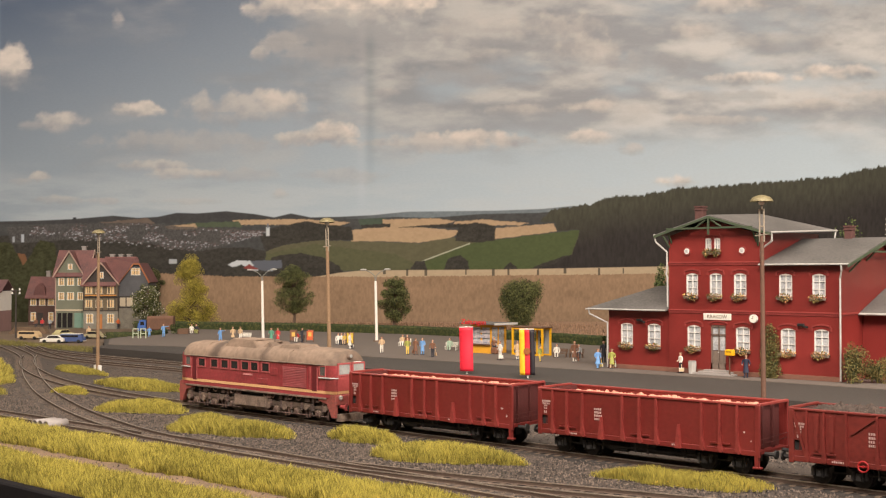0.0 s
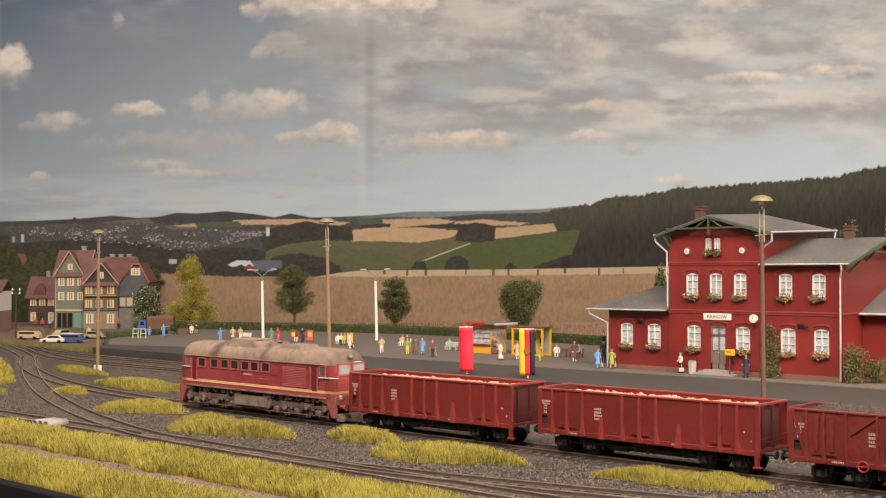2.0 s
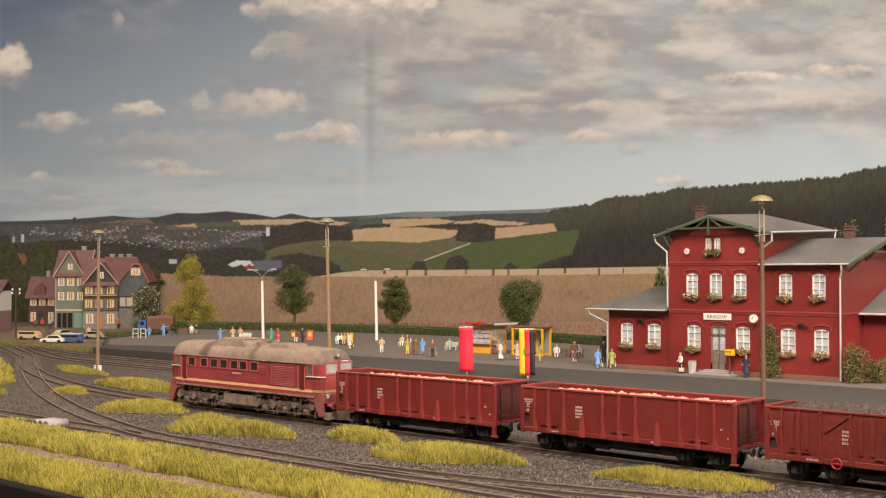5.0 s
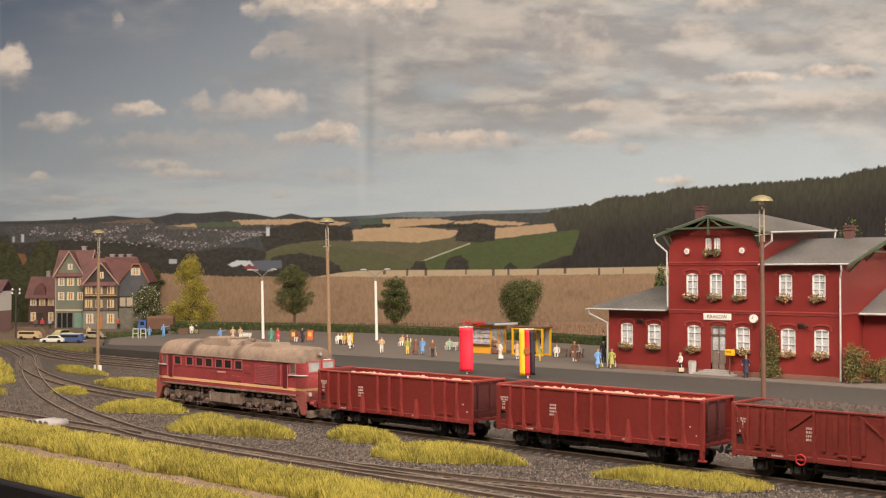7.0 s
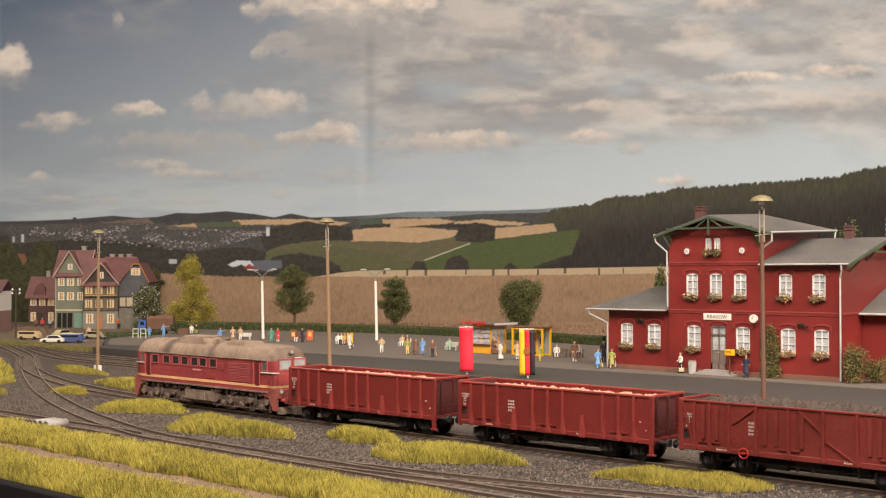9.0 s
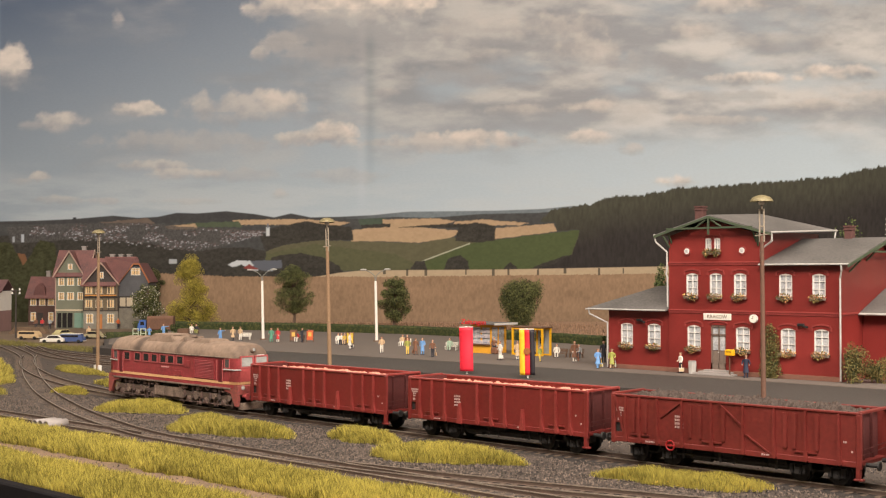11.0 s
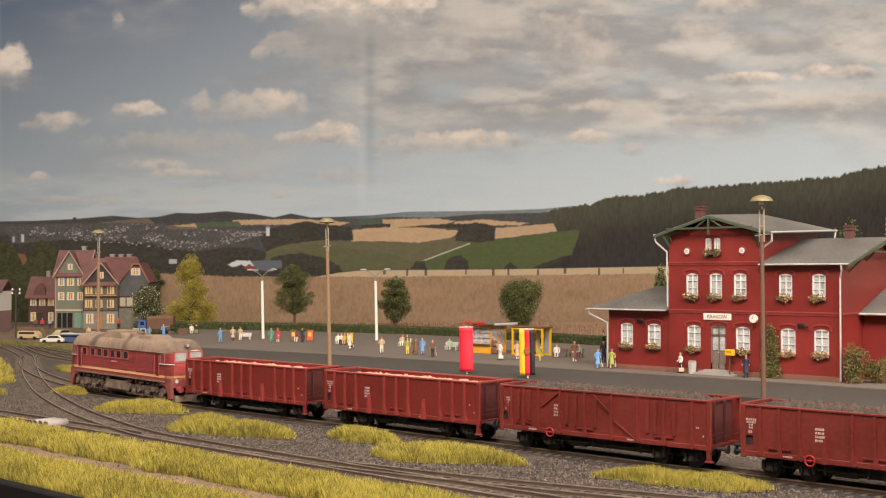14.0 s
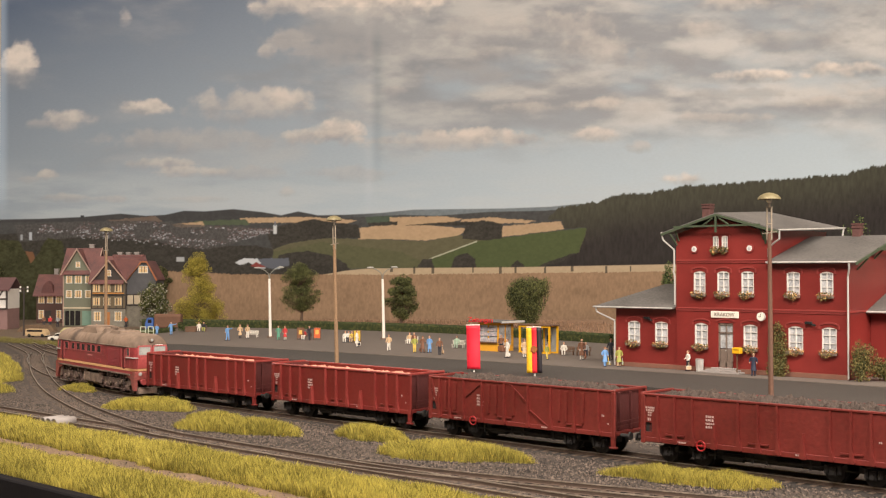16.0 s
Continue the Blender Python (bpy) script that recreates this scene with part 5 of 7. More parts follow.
def arch_window(st, x0, x1, z0, z1, y=0.0, rows=3, hood=True, flowers=True):
    cx, hw = (x0 + x1) / 2, (x1 - x0) / 2
    fr = 1.15
    win = part("window", ring(B(), x0, x1, z0, z1, fr, y + 0.5, y + 1.9, fr * 1.6), WHITE, st, "white-framed arched window with curtains")
    part("mullion", box(B(), cx - 0.5, cx + 0.5, y + 0.6, y + 1.8, z0 + fr, z1 - fr * 1.6), WHITE, win)
    for k in range(1, rows):
        zc = z0 + (z1 - z0) * k / rows
        for s in (-1, 1):
            a, b = sorted((cx + s * 0.5, cx + s * (hw - fr)))
            part("glazing_bar", box(B(), a, b, y + 0.8, y + 1.7, zc - 0.35, zc + 0.35), WHITE, win)
    part("pane", box(B(), x0, x1, y + 1.9, y + 2.3, z0, z1), CURTAIN, win)
    bm = B()
    rise = hw * 0.28
    for s in (-1, 1):                       # brick spandrels turn the head into a flat arch
        prism(bm, [(cx + s * hw, z1 - rise), (cx + s * hw * 0.55, z1 - rise * 0.3), (cx, z1), (cx, z1 + 0.4), (cx + s * hw, z1 + 0.4)], "y", y + 0.05, y + 0.5)
    part("arch", bm, BRICK, win)
    if hood:
        bm = B()
        n, r = 8, hw + 2.2
        pts = [(cx - r + 2 * r * k / n, z1 + 0.8 + rise * 1.2 * (1 - (2 * k / n - 1) ** 2)) for k in range(n + 1)]
        for (xa, za), (xb, zb) in zip(pts, pts[1:]):
            prism(bm, [(xa, za), (xb, zb), (xb, zb + 1.5), (xa, za + 1.5)], "y", y - 0.9, y)
        for s in (-1, 1):
            e = cx + s * r
            box(bm, e - 0.8, e + 0.8, y - 0.9, y, z1 - 2.2, z1 + 1.4)
        part("hood_mould", bm, BRICK_TRIM, win)
    part("sill", box(B(), x0 - 1, x1 + 1, y - 1.2, y + 0.6, z0 - 1.1, z0, 0.2), BRICK_TRIM, win)
    if flowers:
        fb = part("flower_box", box(B(), x0 - 1, x1 + 1, y - 4, y - 1.2, z0 - 3.2, z0 - 0.6, 0.3), DOORWOOD, win, "brown window box")
        bm = B()
        leafball(bm, RND, cx, y - 3.2, z0 - 0.4, hw + 2.6, 3.2, 3.8, 260, 0.75, RND.choice(((0, 1, 1), (0, 1), (0, 0, 1))) if z0 < 60 else RND.choice(((0, 0, 1), (0, 0, 0, 1))), 0.2)
        leafball(bm, RND, cx + RND.uniform(-3, 3), y - 4, z0 - 3.2, hw * 0.8, 2.2, 2.6, 80, 0.7, (0, 0, 1), 0.2)
        part("flower_clump", bm, [LEAF, BLOOM], fb, "green leaves with yellow and orange blooms")


def gutter(st, pts, r=1.0, name="gutter"):
    bm = B()
    for a, b in zip(pts, pts[1:]):
        rod(bm, a, b, r, seg=7)
    part(name, bm, GUTTER, st, "pale zinc rain pipe")


def slab_roof(pts4, thick):
    bm = B()
    lo = [bm.verts.new(p) for p in pts4]
    hi = [bm.verts.new((p[0], p[1], p[2] + thick)) for p in pts4]
    n = len(pts4)
    bm.faces.new(lo[::-1])
    bm.faces.new(hi)
    for i in range(n):
        bm.faces.new((lo[i], lo[(i + 1) % n], hi[(i + 1) % n], hi[i]))
    bmesh.ops.recalc_face_normals(bm, faces=bm.faces)
    return bm


def lettering(name, text, size, m, material_, parent, depth=0.12):
    cu = bpy.data.curves.new(name, "FONT")
    cu.body, cu.size, cu.extrude, cu.align_x, cu.align_y = text, size * MM, depth * MM, "CENTER", "CENTER"
    tmp = bpy.data.objects.new("tmp", cu)
    scene.collection.objects.link(tmp)
    dep = bpy.context.evaluated_depsgraph_get()
    me = bpy.data.meshes.new_from_object(tmp.evaluated_get(dep))
    bpy.data.objects.remove(tmp)
    me.materials.clear()
    me.materials.append(material_)
    ob = new(name, me)
    ob.parent = parent
    ob.matrix_basis = m
    return ob


def station():
    st = thing("station_building", at(0, 473, 6), "dark red brick railway station with grey felt roofs and flower boxes", "station")
    low = [(-93, -78, 25.5, 48.5), (-60, -44.5, 25.5, 48.5), (-12, 3, 25.5, 48.5), (42, 57, 25.5, 48.5), (88, 103, 25, 48.3), (121.5, 136, 25, 48.3)]
    upp = [(-13, 0.5, 78, 100.5), (13.5, 27, 78, 100.5), (40, 53.5, 78, 100.5), (86.5, 100, 78, 100), (120, 133, 78, 100)]
    att = [(8.8, 15.6, 122, 135.5), (18.6, 25.4, 122, 135.5)]
    door = (14.5, 31, 5, 49)
    T = 3.0
    part("wall", holed(B(), -108, -33, 0, 62, [h for h in low if h[0] < -40], 0, T), BRICK, st, "red brick wall of the low wing")
    part("wall", holed(B(), -33, 68, 0, 138, [h for h in low if -20 < h[0] < 60] + upp[:3] + att + [door], -2, T), BRICK, st, "red brick gabled front")
    part("wall", holed(B(), 68, 147, 0, 109, [h for h in low if h[0] > 80] + upp[3:], 0, T), BRICK, st, "red brick wall of the long wing")
    bm = B()
    prism(bm, [(-33, 138), (68, 138), (17.5, 153)], "y", -2, T)
    part("gable", bm, BRICK, st)
    for name, b in (("end_wall", (-108, -105, T, 120, 0, 62)), ("side_wall", (-33, -30, T, 128, 0, 139)), ("side_wall", (65, 68, T, 128, 0, 141)), ("rear_wall", (-108, 147, 176, 180, 0, 62)),
                    ("rear_wall", (-33, 68, 125, 128, 62, 139)), ("end_wall", (144, 147, T, 176, 0, 109))):
        part(name, box(B(), *b), BRICK, st)
    bm = B()
    prism(bm, [(T, 109), (177, 109), (90, 133)], "x", 143.5, 146.8)
    part("gable", bm, BRICK, st)
    for name, b in (("floor_slab", (-104, 64, 6, 120, 60, 61)), ("floor_slab", (70, 143, 6, 170, 60, 61))):
        part(name, box(B(), *b), BLACK, st)
    for x0, x1, z0, z1 in low:
        arch_window(st, x0, x1, z0, z1, -2 if -20 < x0 < 60 else 0)
    for x0, x1, z0, z1 in upp:
        arch_window(st, x0, x1, z0, z1, -2 if x0 < 60 else 0)
    for x0, x1, z0, z1 in att:
        arch_window(st, x0, x1, z0, z1, -2, rows=2)
    # cornices with a dentil course
    for x0, x1, z, y in ((-33.6, 68.6, 61, -2), (-33.6, 68.6, 109, -2), (68.6, 147.6, 61, 0)):
        bm = B()
        box(bm, x0, x1, y - 1.2, y, z + 1.4, z + 2.8, 0.25)
        box(bm, x0, x1, y - 0.7, y, z - 0.9, z, 0.15)
        band = part("cornice", bm, BRICK_TRIM, st, "projecting brick cornice")
        bm = B()
        x = x0 + 0.6
        while x < x1 - 1:
            box(bm, x, x + 0.9, y - 1.0, y, z, z + 1.4)
            x += 1.9
        tagged(part("dentil_course", bm, BRICK_TRIM, band), kind="stuff")
    part("cornice", box(B(), 146.9, 148.1, 0, 176, 61.6, 63.6, 0.2), BRICK_TRIM, st)
    for x0, x1, y in ((-108.8, -33.2, -0.9), (-33.8, 68.8, -3), (68.8, 148, -0.9)):
        part("plinth", box(B(), x0, x1, y, y + 1.6, 0, 4.6, 0.2), PLINTH, st, "brown stone plinth")
    # round attic lights
    for x in (-11.5, 49.5):
        bm = B()
        rod(bm, (x, -3.1, 122.5), (x, -1.5, 122.5), 4.2, seg=20)
        ring = part("round_window", bm, BRICK_TRIM, st)
        bm = B()
        rod(bm, (x, -3.4, 122.5), (x, -2.9, 122.5), 2.9, seg=20)
        part("pane", bm, WHITE, ring, "white round frame")
        bm = B()
        rod(bm, (x, -3.7, 122.5), (x, -3.2, 122.5), 1.7, seg=20)
        part("blind", bm, CURTAIN, ring, "pale round centre")
    # door with steps
    dx0, dx1, dz0, dz1 = door
    bm = B()
    for a, b, c, d in ((dx0, dx0 + 1.2, dz0, dz1), (dx1 - 1.2, dx1, dz0, dz1), (22.2, 23.3, dz0, dz1), (dx0, dx1, dz1 - 2, dz1), (dx0, dx1, 38.6, 40), (dx0, dx1, dz0, dz0 + 6)):
        box(bm, a, b, -1.2, 0.3, c, d)
    dr = part("door", bm, DOORWOOD, st, "grey-brown double door with glazed top")
    for a, b in ((dx0 + 1.4, 22), (23.5, dx1 - 1.4)):
        part("pane", box(B(), a, b, 0.2, 0.6, 24, 38.4), CURTAIN, dr)
        part("panel", box(B(), a, b, -0.4, 0.6, dz0 + 6, 23.4, 0.2), DOORWOOD, dr)
        part("pane", box(B(), a, b, 0.2, 0.6, 40.2, dz1 - 2), CURTAIN, dr)
    bm = B()
    rod(bm, (22.7, -2, 22), (22.7, -1.2, 22), 0.5)
    part("handle", bm, GUTTER, dr)
    bm = B()
    n, r, cx = 8, 10.5, 22.75
    pts = [(cx - r + 2 * r * k / n, dz1 + 0.8 + 2.6 * (1 - (2 * k / n - 1) ** 2)) for k in range(n + 1)]
    for (xa, za), (xb, zb) in zip(pts, pts[1:]):
        prism(bm, [(xa, za), (xb, zb), (xb, zb + 1.5), (xa, za + 1.5)], "y", -2.9, -2)
    part("hood_mould", bm, BRICK_TRIM, dr)
    for k, (a, b, d) in enumerate(((1, 44, -15), (5, 40, -11), (9, 36, -7))):
        part("step", box(B(), a, b, d, -3.1, k * 1.7, k * 1.7 + 1.7, 0.2), STEPSTONE, st, "worn grey stone step")
    # roofs
    for s in (-1, 1):
        x0, x1 = (-45, 17.5) if s < 0 else (84.5, 17.5)
        part("roof", slab_roof([(x0, -11, 138), (x1, -11, 156.5), (x1, 96, 161.5), (x0, 136, 143.6)], 1.6), SLATE, st, "weathered grey felt roof")
    part("roof", slab_roof([(-45, 136, 143.6), (17.5, 96, 161.5), (84.5, 136, 143.6)], 1.6), SLATE, st)
    for za, zb, ya, yb in ((107.5, 134, -6.5, 90), (107.5, 134, 189, 90)):
        part("roof", slab_roof([(68.2, ya, za), (158, ya, za), (158, yb, zb), (68.2, yb, zb)], 1.6), SLATE, st, "weathered grey felt roof")
    part("roof", slab_roof([(-131, -9, 61.5), (-33.2, -9, 61.5), (-33.2, 60, 85), (-84, 60, 85)], 1.5), SLATE, st, "weathered grey felt roof")
    part("roof", slab_roof([(-131, -9, 61.5), (-84, 60, 85), (-131, 132, 61.5)], 1.5), SLATE, st)
    part("roof", slab_roof([(-131, 132, 61.5), (-84, 60, 85), (-33.2, 60, 85), (-33.2, 132, 61.5)], 1.5), SLATE, st)
    for a, b in (((-131, -9.6, 62.4), (-33.5, -9.6, 62.4)), ((69, -7.2, 108.6), (158, -7.2, 108.6)), ((84.6, -11, 139.4), (84.6, 136, 145)), ((-45.2, -11, 139.4), (-45.2, 136, 145))):
        bm = B()
        rod(bm, a, b, 0.85, seg=8)
        part("gutter", bm, GUTTER, st, "pale zinc gutter")
    # green timber in the gables
    bm = B()
    for s in (-1, 1):
        e = 17.5 + s * (66.5 if s > 0 else 62.5)
        prism(bm, [(e, 136.2), (17.5, 154.8), (17.5, 157), (e, 138.6)], "y", -12.2, -10.6)
        rod(bm, (17.5 + s * 14, -11.4, 146), (17.5 + s * 3, -11.4, 153), 0.9, seg=5)
        rod(bm, (17.5 + s * 47, -11.4, 144), (17.5 + s * 47, -2.5, 131), 1.0, seg=5)
        rod(bm, (17.5 + s * 49, -3, 127), (17.5 + s * 52, -11, 138), 1.1, seg=5)
    box(bm, -30, 65, -12, -10.8, 144.2, 146)
    box(bm, 16.6, 18.4, -12.3, -10.6, 138.5, 156)
    part("bargeboard", bm, GREEN_WOOD, st, "dull green timber gable frame")
    bm = B()
    for s in (-1, 1):
        prism(bm, [(90 + s * 98, 106), (90, 132.4), (90, 134.6), (90 + s * 98, 108.4)], "x", 157.8, 159.4)
        rod(bm, (158.6, 90 + s * 40, 121), (158.6, 90 + s * 8, 130), 0.9, seg=5)
    box(bm, 158, 159.2, 40, 140, 120, 121.8)
    box(bm, 157.8, 159.6, 89, 91, 116, 134)
    for y in (20, 60, 120, 160):
        rod(bm, (147, y, 104 + min(y, 180 - y) * 0.27 - 8), (158, y, 107 + min(y, 180 - y) * 0.27), 0.9, seg=5)
    part("bargeboard", bm, GREEN_WOOD, st, "dull green timber gable frame")
    gutter(st, [(-128, -9, 61.5), (-128, -7, 57), (-108.5, -2, 48), (-108.5, -2, 1)], 0.9, "downpipe")
    gutter(st, [(-45, -10.5, 138), (-44, -9, 132), (-34.5, -3.4, 122), (-34.5, -3.4, 104), (-35.5, -3.4, 100), (-34, -3.4, 96), (-34, -3.4, 66)], 0.9, "downpipe")
    gutter(st, [(84.6, -10.5, 138), (84, -9, 131), (69.6, -3.4, 123), (69.6, -3.4, 114), (73, -6, 109)], 0.9, "downpipe")
    gutter(st, [(84.6, 133, 144), (84, 131, 136), (70, 127, 120)], 0.9, "downpipe")
    gutter(st, [(151, -7, 107.5), (151, -6, 103), (148, -2.2, 96), (148, -2.2, 1)], 0.9, "downpipe")
    for x, y, z0, z1, w in ((-33, 62, 136, 171, 9), (118, 90, 128, 147, 8)):
        bm = B()
        box(bm, x - w / 2, x + w / 2, y - w / 2, y + w / 2, z0, z1, 0.3)
        box(bm, x - w / 2 - 0.8, x + w / 2 + 0.8, y - w / 2 - 0.8, y + w / 2 + 0.8, z1 - 4, z1 - 2.4)
        box(bm, x - w / 2 - 0.8, x + w / 2 + 0.8, y - w / 2 - 0.8, y + w / 2 + 0.8, z1 - 0.8, z1 + 0.6)
        part("chimney", bm, CHIMNEY, st, "sooty brick chimney")
    # low annex behind the gable end
    bm = B()
    box(bm, 147.2, 240, 50, 54, 0, 62)
    box(bm, 236, 240, 54, 160, 0, 62)
    part("annex_wall", bm, BRICK, st)
    part("roof", slab_roof([(147.4, 40, 61), (250, 40, 61), (200, 105, 84), (147.4, 105, 84)], 1.5), SLATE, st)
    part("roof", slab_roof([(250, 40, 61), (250, 170, 61), (200, 105, 84)], 1.5), SLATE, st)
    bm = B()
    rod(bm, (147.6, 39.4, 61.8), (250, 39.4, 61.8), 1.1, seg=8)
    part("gutter", bm, GUTTER, st)
    # sign, clock, lamps, letter box
    sg = part("name_board", box(B(), 7, 37.5, -3.4, -2.1, 54, 60.6, 0.3), SIGNWHITE, st, "cream station name board")
    lettering("lettering", "KRAKOW", 5.0, at(22.2, -3.55, 57.2, 90), SIGN_INK, sg)
    bm = B()
    rod(bm, (64, -9, 56.5), (64, -6.5, 56.5), 4.2, seg=24)
    box(bm, 63.4, 64.6, -7, -2, 56, 57)
    ck = part("clock", bm, GUTTER, st, "round white station clock")
    bm = B()
    rod(bm, (64, -9.3, 56.5), (64, -8.9, 56.5), 3.7, seg=24)
    part("dial", bm, SIGNWHITE, ck)
    bm = B()
    box(bm, 63.8, 64.2, -9.5, -9.3, 56.3, 59.3)
    box(bm, 62, 64.2, -9.5, -9.3, 56.3, 56.7)
    part("pointers", bm, BLACK, ck)
    for x in (-66, 112):
        bm = B()
        box(bm, x - 6, x + 1, -3.5, -1, 50.5, 53, 0.4)
        rod(bm, (x - 2, -1, 51), (x + 5, -4.5, 49.5), 1.1)
        part("loudspeaker", bm, BLACK, st, "dark platform loudspeaker")
    bm = B()
    leafball(bm, RND, 79, -4, 25, 10.5, 4, 28, 2400, 0.85, (0,), 0.1)
    leafball(bm, RND, 80, -6, 8, 13, 6, 10, 800, 0.85, (0,), 0.1)
    part("climber", bm, IVY, st, "olive climbing plant on the wall")
    return st


station()


def bush(name, x, y, z, r, h, seed, mat, label, n=900, s=1.4):
    rnd = random.Random(seed)
    bm = B()
    for k in range(7):
        a = rnd.uniform(0, 6.28)
        q = rnd.uniform(0, 0.6) * r
        leafball(bm, rnd, q * math.cos(a), q * math.sin(a), h * rnd.uniform(0.25, 0.75), r * 0.5, r * 0.5, h * 0.35, n // 7, s, (0,), 0.1)
    for k in range(5):
        a = k * 1.26
        rod(bm, (0, 0, 0), (r * 0.4 * math.cos(a), r * 0.4 * math.sin(a), h * 0.6), 0.6, 0.3, seg=5)
    solid(name, bm, mat, label, "bush", at(x, y, z))


bush("bush", 160, 469, 6, 16, 37, 3, IVY, "olive leafy bush beside the station wall", 2800, 0.95)
bush("bush", 176, 486, 6, 15, 22, 4, IVY, "olive leafy bush beside the station wall", 2000, 0.95)
bush("bush", 190, 500, 6, 15, 24, 9, LEAF, "dull green leafy bush beside the station wall", 1800, 0.95)
bush("bush", 62, 662, 6, 26, 152, 6, HEDGE, "tall dark green shrub behind the station", 5000, 1.5)
bush("bush", -150, 640, 6, 17, 108, 7, HEDGE, "tall dark green shrub behind the station", 5000, 1.4)

# ---- platform things ----
SKIN = material("painted_skin_tone", (0.62, 0.36, 0.24), 0.6, vary=0.1)
COATS = {}


def coat(rgb):
    if rgb not in COATS:
        COATS[rgb] = material("figure_paint", rgb, 0.6, vary=0.15, coarse=300, bump=0.05)
    return COATS[rgb]


WH, BE, LB, GN, RD, DK, BR, YE, BL, MI, GY, OL = ((0.75, 0.7, 0.62), (0.6, 0.42, 0.25), (0.16, 0.33, 0.62), (0.1, 0.3, 0.2), (0.6, 0.05, 0.05), (0.03, 0.03, 0.04), (0.2, 0.09, 0.05),
                                                 (0.7, 0.5, 0.1), (0.02, 0.025, 0.05), (0.42, 0.55, 0.42), (0.35, 0.36, 0.36), (0.35, 0.36, 0.08))


def figurine(x, y, top, legs, turn=0, h=20.0, sit=False, skirt=False, bag=None, arm=0.0, hair=BR, label="painted plastic model figure standing on the platform", z0=6.0):
    """A small painted figure: one mesh."""
    k = h / 18.6
    rnd = random.Random(int(x * 13 + y * 7))
    bm = B()
    z = 0
    stride = rnd.uniform(0.4, 1.5)

    def slab(z0, z1, a0, b0, a1, b1, mat):
        n = 10
        lo_, hi_ = ([bm.verts.new((a * math.cos(6.2832 * i / n), b * math.sin(6.2832 * i / n), zz)) for i in range(n)] for a, b, zz in ((a0, b0, z0), (a1, b1, z1)))
        fs = [bm.faces.new(lo_[::-1]), bm.faces.new(hi_)] + [bm.faces.new((lo_[i], lo_[(i + 1) % n], hi_[(i + 1) % n], hi_[i])) for i in range(n)]
        for f in fs:
            f.material_index = mat
    if sit:
        for s in (-1, 1):
            rod(bm, (s * 0.9, 0, 5.4), (s * 1.3, -4.4, 5.8), 1.05, 0.9, seg=7, mat=1)
            rod(bm, (s * 1.3, -4.4, 5.8), (s * 1.2, -4.9 - s * stride * 0.6, 0.3), 0.8, 0.55, seg=7, mat=1)
            box(bm, s * 1.2 - 0.55, s * 1.2 + 0.55, -6.6 - s * stride * 0.6, -4.4 - s * stride * 0.6, 0, 0.7, mat=4)
        z = -4.6
    else:
        for s in (-1, 1):
            f_ = s * stride
            rod(bm, (s * 0.95, f_, 0.3), (s * 0.85, f_ * 0.4, 5.2), 0.5, 0.72, seg=7, mat=1)
            rod(bm, (s * 0.85, f_ * 0.4, 5.0), (s * 0.8, 0, 10.0), 0.72, 1.0, seg=7, mat=1)
            box(bm, s * 0.95 - 0.55, s * 0.95 + 0.55, f_ - 1.7, f_ + 0.5, 0, 0.7, mat=4)
        if skirt:
            slab(4.4, 10.2, 2.2, 1.9, 1.45, 1.1, 0)
    slab(9.4 + z, 11.6 + z, 1.65, 1.2, 1.45, 1.05, 0)
    slab(11.4 + z, 15.4 + z, 1.45, 1.05, 2.05, 1.2, 0)
    ball(bm, (0, 0, 15.3 + z), 2.05, 1.15, 0.9, mat=0)
    for s in (-1, 1):
        a = Vector((s * 2.0, 0, 15.2 + z))
        bend = rnd.uniform(0.2, 2.2)
        e = a + (Vector((s * 2.8, -0.8, 0.2)) if arm and s > 0 else Vector((s * 0.7, 0.5 - bend * 0.2, -3.0)))
        w = e + (Vector((s * 2.4, -0.8, 0.9)) if arm and s > 0 else Vector((-s * 0.2, -bend, -2.7 + bend * 0.7)))
        rod(bm, a, e, 0.68, 0.6, seg=6, mat=0)
        rod(bm, e, w, 0.6, 0.48, seg=6, mat=0)
        ball(bm, w, 0.5, u=6, v=5, mat=2)
    rod(bm, (0, 0, 15.8 + z), (0, 0, 17.0 + z), 0.55, seg=7, mat=2)
    ball(bm, (0, -0.15, 17.9 + z), 0.95, 1.1, 1.3, u=8, v=6, mat=2)
    ball(bm, (0, 0.2, 18.35 + z), 1.08, 1.1, 1.05, u=8, v=6, mat=3)
    if rnd.random() < 0.35:
        rod(bm, (0, 0, 18.6 + z), (0, 0, 18.8 + z), 1.7, 1.6, seg=10, mat=3)
    if bag:
        box(bm, 2.4, 3.6, -3.2, 1.2, 1.6, 5.2, 0.3, mat=5)
        rod(bm, (3.0, -1.0, 5.2), (2.8, -0.8, 8.6), 0.22, seg=5, mat=5)
    for v in bm.verts:
        v.co = Vector((v.co.x * 1.18, v.co.y * 1.18, v.co.z)) * k
    solid("figurine", bm, [coat(top), coat(legs), SKIN, coat(hair), coat(DK), coat(bag or BR)], label, "figurine", at(x, y, z0, 0, 0, turn), group="model figures on the platform")


